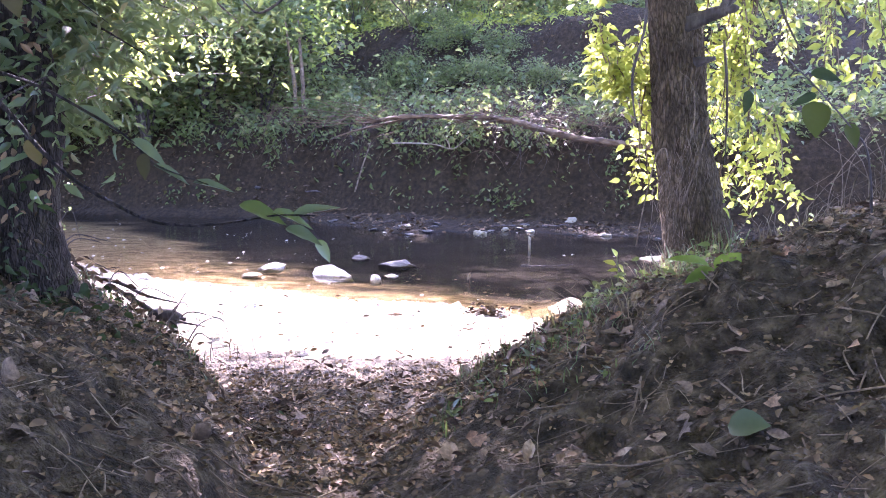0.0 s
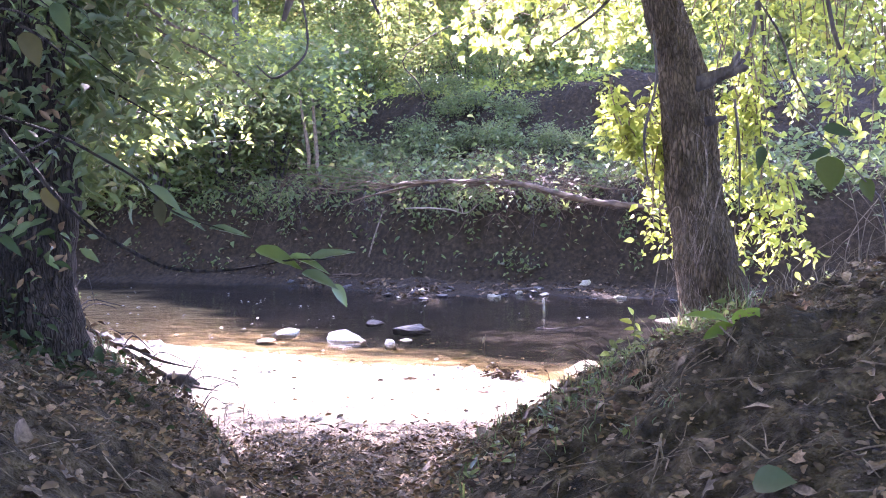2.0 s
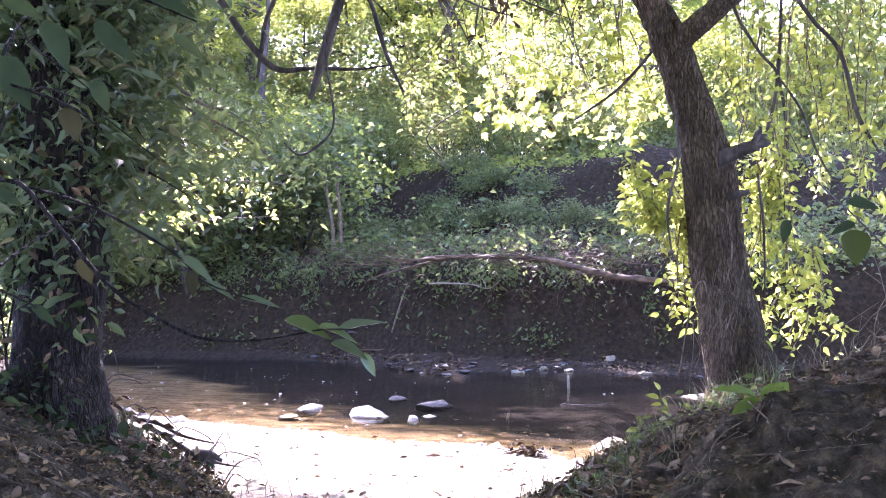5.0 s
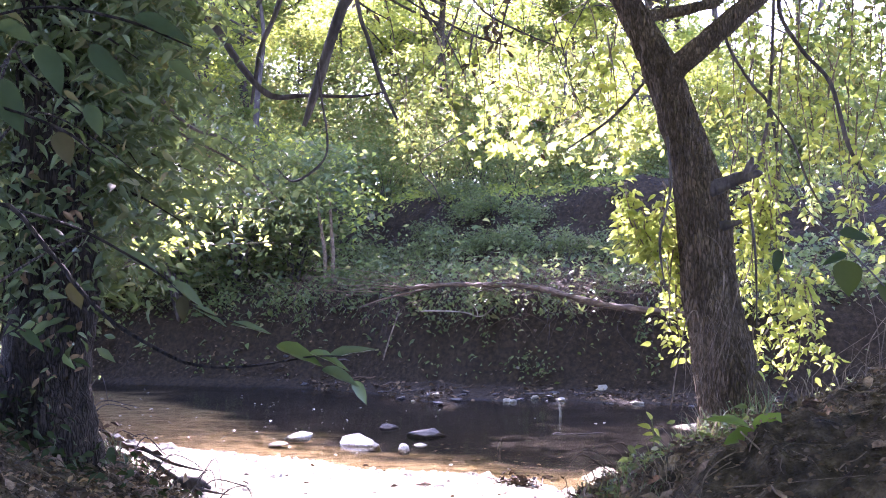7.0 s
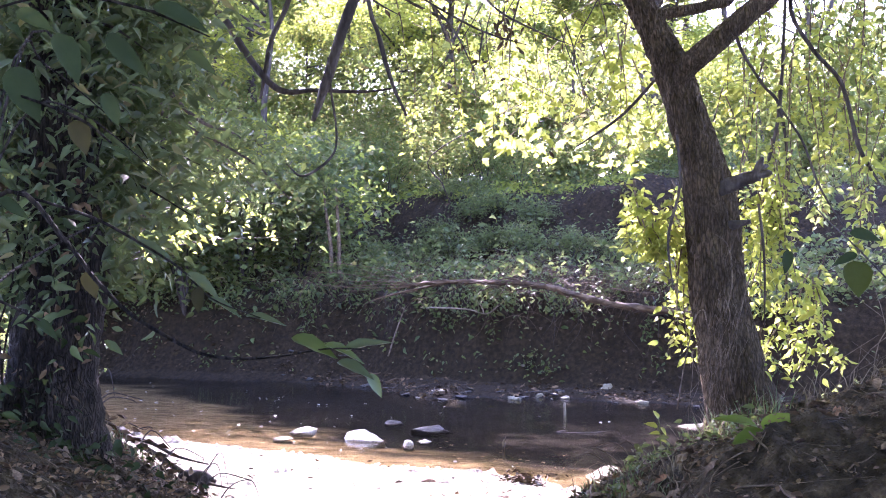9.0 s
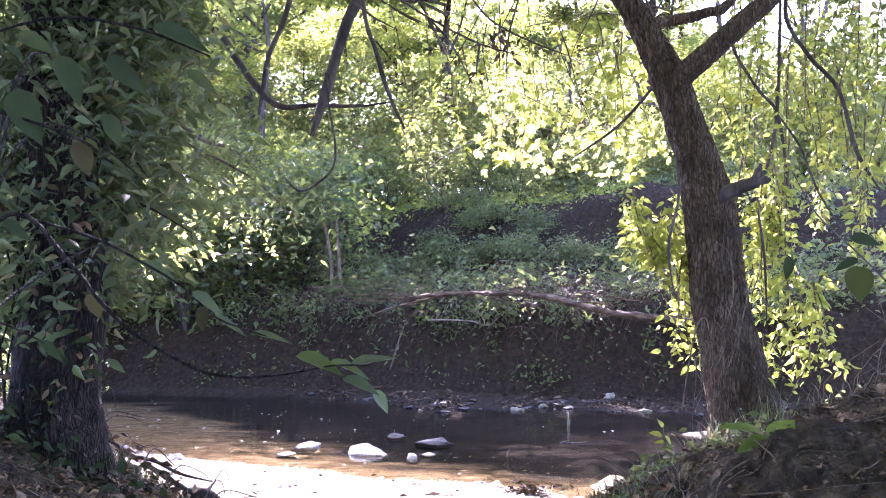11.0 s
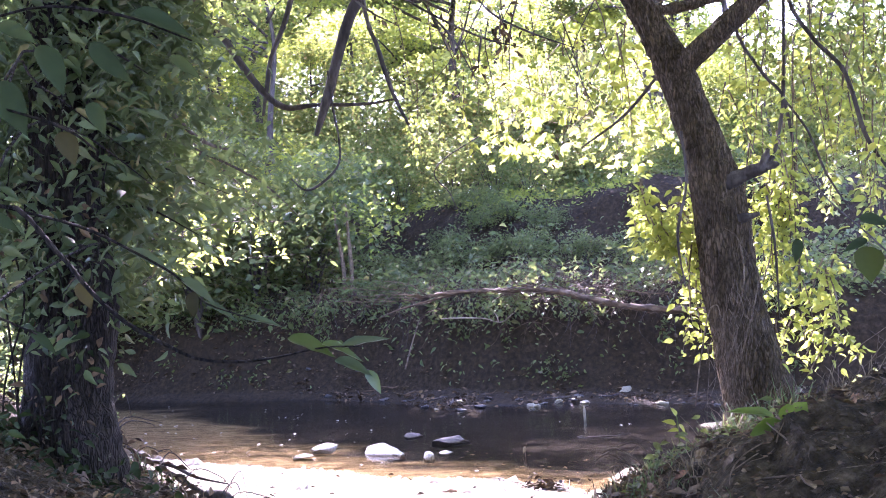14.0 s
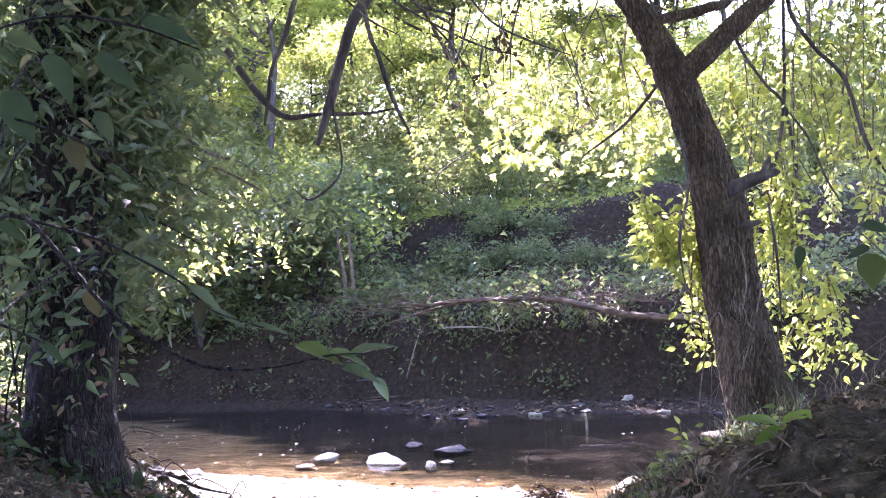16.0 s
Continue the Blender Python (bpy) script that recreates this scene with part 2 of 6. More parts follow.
def origin_of(ob):
    """Where an object's own zero lies: a part shares that of its thing."""
    return ORIGIN.get(ob.name, np.array(ob.matrix_world.translation))


def part(name, shape, material, parent=None, label="", smooth=False):
    """One mesh object from world-space vertices and faces, under a thing or a part of it."""
    V, T = shape
    base = origin_of(parent) if parent else np.zeros(3)
    me = tri_mesh(name, np.asarray(V) - base, T)
    me.materials.append(material)
    if smooth:
        me.polygons.foreach_set("use_smooth", np.ones(len(me.polygons), dtype=bool))
    ob = new(name, me)
    if parent:
        ob.parent = parent
        ORIGIN[ob.name] = base
    if label:
        tagged(ob, label)
    return ob


def thing(name, at, label, category, group="", kind=""):
    ob = new(name)
    ob.empty_display_size = 0.1
    ob.location = at
    ob.matrix_world = Matrix.Translation(at)
    return tagged(ob, label, category, group, kind)


def single(name, shape, material, label, category, group="", kind="", smooth=False, at=None):
    """A thing that is one mesh, with its origin at its base."""
    V, T = shape
    V = np.asarray(V, dtype=float)
    if at is None:
        at = (float(V[:, 0].mean()), float(V[:, 1].mean()), float(V[:, 2].min()))
    me = tri_mesh(name, V - np.array(at), T)
    me.materials.append(material)
    if smooth:
        me.polygons.foreach_set("use_smooth", np.ones(len(me.polygons), dtype=bool))
    ob = new(name, me)
    ob.location = at
    return tagged(ob, label, category, group, kind)


def joined(shapes):
    Vs, Ts, n = [], [], 0
    for V, T in shapes:
        Vs.append(np.asarray(V, dtype=float))
        Ts.append(np.asarray(T) + n)
        n += len(V)
    return np.concatenate(Vs), np.concatenate(Ts)


def spline(pts, steps):
    """A smooth line through the points."""
    P = np.asarray(pts, dtype=float)
    P = np.vstack([2 * P[0] - P[1], P, 2 * P[-1] - P[-2]])
    out = []
    for i in range(1, len(P) - 2):
        for k in range(steps):
            t = k / steps
            out.append(0.5 * (2 * P[i] + (P[i + 1] - P[i - 1]) * t + (2 * P[i - 1] - 5 * P[i] + 4 * P[i + 1] - P[i + 2]) * t * t
                              + (3 * P[i] - P[i - 1] - 3 * P[i + 1] + P[i + 2]) * t ** 3))
    out.append(P[-2])
    return np.array(out)


def tube(pts, radii, sides=8, steps=4, rough=0.0, ridge=0.0, seed=0, cap=True):
    """A round limb along a smooth line, with knobbly or ridged skin."""
    line = spline([(*p, r) for p, r in zip(pts, radii)], steps)
    C, R = line[:, :3], np.maximum(line[:, 3], 0.0004)
    D = np.gradient(C, axis=0)
    D /= np.linalg.norm(D, axis=1)[:, None] + 1e-9
    ref = np.array([1.0, 0.1, 0.0]) if abs(D[0][0]) < 0.8 else np.array([0.0, 1.0, 0.1])
    A = ref - D * (D @ ref)[:, None]
    A /= np.linalg.norm(A, axis=1)[:, None]
    B = np.cross(D, A)
    ang = np.linspace(0, 2 * np.pi, sides, endpoint=False)
    rr = np.repeat(R[:, None], sides, 1)
    if rough or ridge:
        along = np.concatenate([[0], np.cumsum(np.linalg.norm(np.diff(C, axis=0), axis=1))])
        for i in range(len(C)):
            for k in range(sides):
                if rough:
                    q = Vector((math.cos(ang[k]) * 1.2, math.sin(ang[k]) * 1.2, along[i] / (R[i] * 2.5 + 0.02) + seed))
                    rr[i, k] *= 1 + rough * noise.noise(q)
                if ridge:
                    q = Vector((math.cos(ang[k]) * 6, math.sin(ang[k]) * 6, along[i] * 7 + seed * 3))
                    v = noise.noise(q)
                    rr[i, k] += ridge * (1.0 - 2.6 * abs(v)) + 0.4 * ridge * noise.noise(q * 3.1)
    V = (C[:, None, :] + rr[..., None] * (np.cos(ang)[None, :, None] * A[:, None, :] + np.sin(ang)[None, :, None] * B[:, None, :])).reshape(-1, 3)
    T = []
    n = len(C)
    for i in range(n - 1):
        for k in range(sides):
            a, b = i * sides + k, i * sides + (k + 1) % sides
            T += [(a, b, b + sides), (a, b + sides, a + sides)]
    if cap:
        V = np.vstack([V, C[0], C[-1]])
        for k in range(sides):
            T += [((k + 1) % sides, k, n * sides), ((n - 1) * sides + k, (n - 1) * sides + (k + 1) % sides, n * sides + 1)]
    return V, np.array(T)


# leaf outlines: along, across, lift
KITE = (np.array([(0, 0, 0), (0.42, 0.5, 0.12), (0.42, -0.5, 0.12), (1, 0, -0.06)]), np.array([(0, 2, 3), (0, 3, 1)]))
OVAL = (np.array([(0, 0, 0), (0.16, 0.34, 0.07), (0.4, 0.5, 0.09), (0.72, 0.26, 0.02), (1, 0, -0.14), (0.72, -0.26, 0.02), (0.4, -0.5, 0.09), (0.16, -0.34, 0.07), (0.42, 0, 0.0)]),
        np.array([(0, 8, 1), (1, 8, 2), (2, 8, 3), (3, 8, 4), (4, 8, 5), (5, 8, 6), (6, 8, 7), (7, 8, 0)]))
CURLED = (np.array([(0, 0, 0), (0.18, 0.25, 0.12), (0.46, 0.38, 0.24), (0.76, 0.24, 0.2), (1, 0.04, 0.06), (0.7, -0.3, 0.03), (0.4, -0.46, 0.15), (0.14, -0.22, 0.07), (0.46, 0, -0.03)]), OVAL[1])


LOBED = (np.array([(0, 0, 0), (0.1, 0.3, 0.03), (0.22, 0.62, 0.0), (0.38, 0.34, 0.05), (0.68, 0.52, -0.02), (0.66, 0.2, 0.04), (1, 0, -0.1), (0.66, -0.2, 0.04), (0.68, -0.52, -0.02), (0.38, -0.34, 0.05), (0.22, -0.62, 0.0), (0.1, -0.3, 0.03), (0.36, 0, 0.0)]),
         np.array([(k, 12, (k + 1) % 12) for k in range(12)]))


def leaves(rng, P, size, shape=KITE, droop=0.35, width=0.55, vary=0.35, face=None, flat=0.5):
    """Leaves at the points P: they point outwards at random, hang by droop, and lie as level as flat says."""
    n = len(P)
    a = rng.uniform(0, 2 * np.pi, n)
    D = np.stack([np.cos(a), np.sin(a), rng.normal(-droop, 0.35, n)], 1)
    if face is not None:
        D += np.asarray(face)
    D /= np.linalg.norm(D, axis=1)[:, None]
    N = np.stack([rng.normal(0, 1 - flat, n), rng.normal(0, 1 - flat, n), np.full(n, flat + 0.15)], 1)
    S = np.cross(N, D)
    S /= np.linalg.norm(S, axis=1)[:, None] + 1e-9
    N = np.cross(D, S)
    L = size * (1 + vary * rng.uniform(-1, 1, n))
    tv, tt = shape
    V = P[:, None, :] + L[:, None, None] * (tv[None, :, 0, None] * D[:, None] + width * tv[None, :, 1, None] * S[:, None] + tv[None, :, 2, None] * N[:, None])
    T = tt[None] + (np.arange(n) * len(tv))[:, None, None]
    return V.reshape(-1, 3), T.reshape(-1, 3)


def cloud(rng, n, centres, radii, clumps, tight=0.16):
    """Points bunched on small sprays inside ellipsoids, thicker towards the skin."""
    centres, radii = np.asarray(centres, dtype=float), np.asarray(radii, dtype=float)
    w = np.prod(radii, 1) ** (2 / 3)
    which = rng.choice(len(centres), clumps, p=w / w.sum())
    d = rng.normal(size=(clumps, 3))
    d /= np.linalg.norm(d, axis=1)[:, None]
    c = centres[which] + d * radii[which] * (rng.uniform(0, 1, clumps) ** 0.45)[:, None]
    k = rng.integers(0, clumps, n)
    size = tight * rng.uniform(0.5, 1.6, clumps)
    return c[k] + rng.normal(size=(n, 3)) * size[k][:, None] * np.array([1, 1, 0.55])


def lattice(ix, iy, seed):
    v = np.sin(ix * 127.1 + iy * 311.7 + seed * 74.7) * 43758.5453
    return v - np.floor(v)


def bumps(x, y, size, seed=0):
    """Smooth random heights from -1 to 1, about size metres apart."""
    u, v = x / size, y / size
    iu, iv = np.floor(u), np.floor(v)
    fu, fv = u - iu, v - iv
    fu, fv = fu * fu * (3 - 2 * fu), fv * fv * (3 - 2 * fv)
    a = lattice(iu, iv, seed) * (1 - fu) + lattice(iu + 1, iv, seed) * fu
    b = lattice(iu, iv + 1, seed) * (1 - fu) + lattice(iu + 1, iv + 1, seed) * fu
    return (a * (1 - fv) + b * fv) * 2 - 1


def step(v, a, b):
    t = np.clip((v - a) / (b - a), 0, 1)
    return t * t * (3 - 2 * t)


# ---- ground: two mounds with a path between, a sand bar, the stream bed, the far bank ----
def near_shore(x):
    return np.interp(x, [-30, -4.6, -3.8, -2.95, -1.93, -1.0, -0.45, 0.1, 0.6, 0.97, 1.6, 4, 30], [20, 11.7, 11.05, 10.38, 9.88, 9.38, 9.2, 9.03, 8.45, 8.25, 8.05, 7.6, 7.0]) + 0.04 * bumps(x, x * 0, 0.35, 9)


def far_water(x):
    return np.interp(x, [-30, -6.5, -5, -3.5, -1.8, -0.7, 0.2, 1.4, 2.2, 3.2, 30], [24, 17.7, 17.2, 16.9, 15.9, 14.6, 14.7, 14.8, 14.4, 14.1, 12]) + 0.12 * bumps(x, x * 0, 0.6, 10)


def far_shore(x):
    """The foot of the steep far bank."""
    return 15.5 + (1.0 - x) * 0.25 + 0.25 * bumps(x, x * 0, 2.3, 5) + 0.1 * bumps(x, x * 0, 0.7, 25) + 0.05 * bumps(x, x * 0, 0.28, 26) + 0.03 * np.maximum(0, -4 - x) ** 2


def heights(x, y):
    zp = np.interp(y, [-8, -3, 0, 2, 3.3, 3.9, 4.4, 5.5, 6.5, 7.5], [2.2, 1.0, 0.72, 0.66, 0.50, 0.40, 0.31, 0.19, 0.10, 0.07])
    # right mound
    xr = np.interp(y, [0, 2, 3.3, 5.5, 7], [0.3, -0.1, -0.27, -0.28, -0.1])
    d = np.maximum(0, x - xr)
    up = np.interp(d, [0, 0.4, 0.7, 1.2, 1.85, 3, 5, 9], [0, 0.27, 0.42, 0.68, 0.92, 1.2, 1.6, 2.0]) * np.interp(y, [0.5, 2.5, 3.3], [0.45, 0.6, 1.0])
    edge = 4.05 + 0.35 * np.clip(x - 0.5, 0, 2) + 0.25 * np.maximum(0, x - 2.5)
    right = up * (1 - step(y, edge, edge + 2.0))
    # left mound, with a small broken lip above the path
    xl = np.interp(y, [0, 2, 3.2, 4.3, 5.4, 6.5], [-0.9, -0.6, -0.62, -0.86, -1.30, -1.6])
    d = np.maximum(0, xl - x)
    up = np.interp(d, [0, 0.08, 0.3, 0.9, 1.8, 4, 9], [0, 0.17, 0.27, 0.58, 0.9, 1.2, 1.6])
    edge = 5.15 + 0.55 * np.maximum(0, -1.3 - x)
    up = up * np.interp(y, [4, 5.3], [1.0, 1.25])
    left = up * (1 - step(y, edge, edge + 1.1 + 0.25 * np.maximum(0, -1.3 - x)))
    near = zp + right + left
    # bar and bed
    s = y - near_shore(x)
    bar = np.interp(s, [-4, -1.5, -0.4, 0, 1.2, 3, 6], [0.11, 0.085, 0.04, 0.0, -0.06, -0.24, -0.42])
    t = step(y, 5.8, 7.2)
    z = near * (1 - t) + (bar + right + left) * t
    # a little spit of sand by itself, and the muddy strip along the far side
    z = z + 0.14 * np.exp(-((x - 1.2) / 0.18) ** 2 - ((y - 8.9) / 0.22) ** 2)
    z = np.where(y > 10, np.maximum(z, 0.115 * np.exp(-((x - 2.7) / 0.42) ** 2 - ((y - 12.0) / 0.3) ** 2) - 0.08), z)
    f = y - far_water(x)
    z = np.where(y > 12.5, np.maximum(z, np.interp(f, [-2, 0, 0.4, 1.5, 3], [-0.4, 0.0, 0.06, 0.16, 0.2]) + 0.025 * bumps(x, y, 0.3, 15)), z)
    # far bank
    s = y - far_shore(x)
    w = s + (s > 2) * (0.55 * bumps(x, x * 0, 2.6, 27) + 0.35 * bumps(x, y * 0.5, 0.9, 28) + 0.15 * bumps(x, y, 0.35, 29))
    bank = np.interp(w, [-2.5, -0.6, 0, 0.3, 0.55, 0.8, 1.1, 1.5, 3, 4.7, 5.3, 6.1, 6.7, 9, 12, 40, 120], [-0.4, -0.12, 0.0, 0.14, 0.5, 1.1, 1.5, 1.68, 1.92, 2.15, 2.55, 3.4, 3.68, 3.95, 4.5, 6.3, 9.0])
    z = np.where(s > 0, np.maximum(bank, np.where(s < 1.5, z, bank)), z)
    z = z + (s > 2) * 0.35 * np.exp(-((x - 4.2) / 2.2) ** 2 - ((s - 6.5) / 1.8) ** 2)
    # unevenness
    mound = np.clip((right + left) * 3, 0, 1) * (y < 9) + 0.55 * (s > 0.3)
    z = z + mound * (0.036 * bumps(x, y, 0.55, 1) + 0.032 * bumps(x, y, 0.21, 2) + 0.055 * (0.5 - np.abs(bumps(x, y, 0.13, 3))) + 0.032 * bumps(x, y, 0.07, 4))
    z = z + 0.006 * bumps(x, y, 0.12, 6) + 0.012 * bumps(x, y, 0.5, 7)
    z = z + np.clip(s, 0, 1) * (0.09 * bumps(x, y, 0.8, 8) + 0.06 * bumps(x, y, 0.33, 18))
    return z


def ground_at(x, y):
    return float(heights(np.array([float(x)]), np.array([float(y)]))[0])


def axis(*spans):
    out = []
    for a, b, h in spans:
        out += list(np.arange(a, b - 1e-6, h))
    return np.array(out + [spans[-1][1]])


gx = axis((-90, -30, 6), (-30, -12, 1.0), (-12, -6, 0.16), (-6, -3.2, 0.08), (-3.2, 3.4, 0.036), (3.4, 6, 0.08), (6, 12, 0.16), (12, 30, 1.0), (30, 90, 6))
gy = axis((-12, 1.2, 0.3), (1.2, 7.4, 0.036), (7.4, 14.0, 0.09), (14.0, 18.8, 0.06), (18.8, 23.0, 0.12), (23.0, 30, 0.3), (30, 60, 1.5), (60, 160, 8))
X, Y = np.meshgrid(gx, gy)
Z = heights(X.ravel(), Y.ravel())
V = np.stack([X.ravel(), Y.ravel(), Z], 1)
nx, ny = len(gx), len(gy)
i, j = np.meshgrid(np.arange(nx - 1), np.arange(ny - 1))
a = (j * nx + i).ravel()
me = tri_mesh("ground", V, np.stack([a, a + 1, a + nx + 1, a + nx], 1))
me.polygons.foreach_set("use_smooth", np.ones(len(me.polygons), dtype=bool))
me.materials.append(GROUND)
ground = tagged(new("ground", me), "leaf-strewn clay banks, pale sand bar and brown stream bed", "ground", kind="structure")
xf, yf = V[:, 0], V[:, 1]
sn, sf = yf - near_shore(xf), yf - far_shore(xf)
hum = (yf > 12.6) * 1.0
sandy = step(yf + 0.5 * bumps(xf, yf, 0.4, 11), 6.8, 7.2) * (yf < 12.6) * (1 - np.clip((Z - 0.2) * 5, 0, 1))
wetness = step(Z + 0.008 * bumps(xf, yf, 0.3, 12), 0.02, -0.012) * (yf > 7)
# Ragged mask of the shade-darkened bed, by distance from the near shore.
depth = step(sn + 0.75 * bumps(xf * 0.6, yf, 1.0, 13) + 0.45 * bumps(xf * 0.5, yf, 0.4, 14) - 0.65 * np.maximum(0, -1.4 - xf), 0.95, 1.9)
for name, val in (("deep_shade", depth), ("sand", sandy), ("wet", wetness), ("humus", hum)):
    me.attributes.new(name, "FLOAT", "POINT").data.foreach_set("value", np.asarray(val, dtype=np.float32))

# water
wx, wy = np.linspace(-60, 60, 25), np.linspace(6.0, 24, 10)
WX, WY = np.meshgrid(wx, wy)
i, j = np.meshgrid(np.arange(24), np.arange(9))
a = (j * 25 + i).ravel()
me = tri_mesh("water", np.stack([WX.ravel(), WY.ravel(), WX.ravel() * 0], 1), np.stack([a, a + 1, a + 26, a + 25], 1))
me.materials.append(WATER)
tagged(new("water", me), "shallow clear brown creek water, still and reflecting", "water", kind="structure")


# ---- the leaning tree on the bank ----
def bank_tree():
    rng = np.random.default_rng(11)
    t = thing("tree", (1.57, 5.8, ground_at(1.57, 5.8)), "leaning tree with ridged grey-brown bark and a broken branch stub", "tree")
    line = [(1.62, 5.82, 0.05), (1.58, 5.8, 0.7), (1.54, 5.8, 1.09), (1.47, 5.8, 1.42), (1.412, 5.8, 1.75), (1.388, 5.8, 2.08), (1.365, 5.8, 2.28), (1.327, 5.8, 2.47),
            (1.25, 5.8, 2.72), (1.157, 5.8, 3.0), (1.04, 5.8, 3.25), (0.915, 5.8, 3.49), (0.68, 5.82, 3.8), (0.35, 5.9, 4.5), (0.0, 6.1, 5.4), (-0.3, 6.4, 6.6), (-0.5, 6.8, 7.6)]
    rad = [0.34, 0.26, 0.2, 0.168, 0.15, 0.148, 0.142, 0.12, 0.106, 0.102, 0.08, 0.07, 0.068, 0.064, 0.06, 0.045, 0.02]
    trunk = part("trunk", tube(line, rad, 72, 16, 0.10, 0.012, 3), BARK, t, smooth=True)
    br = [(1.15, 5.78, 2.88), (1.22, 5.7, 3.0), (1.36, 5.62, 3.12), (1.567, 5.6, 3.30), (1.78, 5.6, 3.50), (2.3, 5.7, 4.1), (2.9, 6.0, 5.2), (3.4, 6.6, 6.6)]
    part("branch", tube(br, [0.055, 0.064, 0.062, 0.056, 0.052, 0.048, 0.04, 0.02], 24, 8, 0.08, 0.006, 7), BARK, t, smooth=True)
    part("branch", tube([(1.06, 5.8, 3.34), (1.2, 5.86, 3.37), (1.415, 5.9, 3.425), (1.6, 6.0, 3.54), (2.2, 6.4, 4.3)], [0.03, 0.032, 0.03, 0.026, 0.012], 12, 6, 0.1, 0.003, 9), BARK, t, smooth=True)
    stub = part("broken_stub", tube([(1.36, 5.74, 2.27), (1.47, 5.67, 2.32), (1.55, 5.62, 2.345), (1.60, 5.6, 2.36)], [0.06, 0.036, 0.032, 0.027], 16, 7, 0.4, 0.008, 5), DARKBARK, trunk, "dark splintered dead branch stub", smooth=True)
    for tip, rr, k in (((1.623, 5.6, 2.465), 0.022, 6), ((1.675, 5.59, 2.375), 0.022, 7), ((1.645, 5.61, 2.425), 0.012, 8)):
        a = np.array((1.575, 5.61, 2.352))
        part("splinter", tube([a, a * 0.45 + np.array(tip) * 0.55 + np.array((0.006, 0, 0.004)), tip], [rr * 1.15, rr, rr * 0.3], 8, 5, 0.5, 0.004, k), DARKBARK, trunk, smooth=True)
    part("knot", tube([(1.46, 5.68, 2.08), (1.56, 5.62, 2.10)], [0.03, 0.012], 10, 4, 0.3, 0, 8), DARKBARK, trunk, smooth=True)
    return t, rng


TREE, rng = bank_tree()


LEAF_DATA = tri_mesh("leaf", OVAL[0] * np.array([1, 0.5, 1]), OVAL[1])
LEAF_DATA.materials.append(LEAF_PIECE)


def single_leaf(rng, p, size, owner):
    """One leaf as an object of its own, hanging from the point p."""
    a = rng.uniform(0, 6.28)
    d = Vector((math.cos(a), math.sin(a), rng.normal(-0.6, 0.4))).normalized()
    n = Vector((rng.normal(0, 0.7), rng.normal(0, 0.7), 0.45))
    s = n.cross(d).normalized()
    n = d.cross(s)
    L = size * rng.uniform(0.65, 1.35)
    ob = new("leaf", LEAF_DATA)
    q = Vector(p) - Vector(origin_of(owner))
    m = Matrix(((d.x * L, s.x * L, n.x * L, q.x), (d.y * L, s.y * L, n.y * L, q.y), (d.z * L, s.z * L, n.z * L, q.z), (0, 0, 0, 1)))
    ob.parent = owner
    ob.matrix_basis = m


def hanging_sprays(rng, anchors, drop, n, size, owner, material, label, apart=False, sway=1.0):
    """Thin drooping shoots, each with leaves along it."""
    for (x, y, z), dz in zip(anchors, drop):
        p = [np.array([x, y, z])]
        side = rng.normal(0, 0.03, 2) * sway
        for k in range(4):
            p.append(p[-1] + np.array([side[0] + rng.normal(0, 0.018), side[1] + rng.normal(0, 0.02), -dz / 4]))
        q = spline(p, 12)
        k = rng.integers(2, len(q), n)
        pts = q[k] + rng.normal(0, 0.036, (n, 3))
        twig = part("twig", tube(p, [0.006, 0.005, 0.004, 0.003, 0.0015], 5, 3), TWIG, owner)
        if apart:
            for c in pts:
                single_leaf(rng, c, size, twig)
        else:
            tagged(part("leaf_spray", leaves(rng, pts, size, OVAL, 0.55, 0.5, 0.4, flat=0.3), material, twig, label, smooth=True), kind="stuff")


LIT = "sunlit yellow-green hanging leaves"
A = [(0.96 + 0.32 * rng.random(), 6.08 + rng.normal(0, 0.1), 2.05 + 0.35 * rng.random()) for _ in range(11)]
hanging_sprays(rng, A, [a[2] - 1.88 - 1.2 * max(0, 1.1 - a[0]) * 0.5 + 0.05 * rng.normal() for a in A], 62, 0.056, TREE, LEAF_SUN, LIT)
A = [(0.96 + 0.32 * rng.random(), 5.97 + rng.normal(0, 0.08), 1.98 + 0.35 * rng.random()) for _ in range(6)]
hanging_sprays(rng, A, [a[2] - 1.90 + 0.05 * rng.normal() for a in A], 32, 0.06, TREE, LEAF_SUN, LIT, True)
A = [(1.21 + 0.08 * rng.random(), 5.95 + rng.normal(0, 0.06), 1.84 + 0.15 * rng.random()) for _ in range(6)]
hanging_sprays(rng, A, [0.5 + 0.12 * rng.random() for a in A], 28, 0.06, TREE, LEAF_SUN, LIT, True, 0.25)
A = [(1.64 + 0.30 * rng.random(), 6.15 + rng.normal(0, 0.12), 2.25 + 0.4 * rng.random()) for _ in range(12)]
hanging_sprays(rng, A, [a[2] - 1.7 + 0.15 * rng.normal() for a in A], 70, 0.054, TREE, LEAF_SUN, LIT)
A = [(1.72 + 0.4 * rng.random(), 6.0 + rng.normal(0, 0.12), 1.72 + 0.2 * rng.random()) for _ in range(6)]
hanging_sprays(rng, A, [0.35 + 0.2 * rng.random() for a in A], 28, 0.06, TREE, LEAF_SUN, LIT, True)
A = [(1.74 + 0.42 * rng.random(), 6.05 + rng.normal(0, 0.1), 1.4 + 0.14 * rng.random()) for _ in range(6)]
hanging_sprays(rng, A, [0.16 + 0.14 * rng.random() for a in A], 26, 0.056, TREE, LEAF_SUN, LIT)
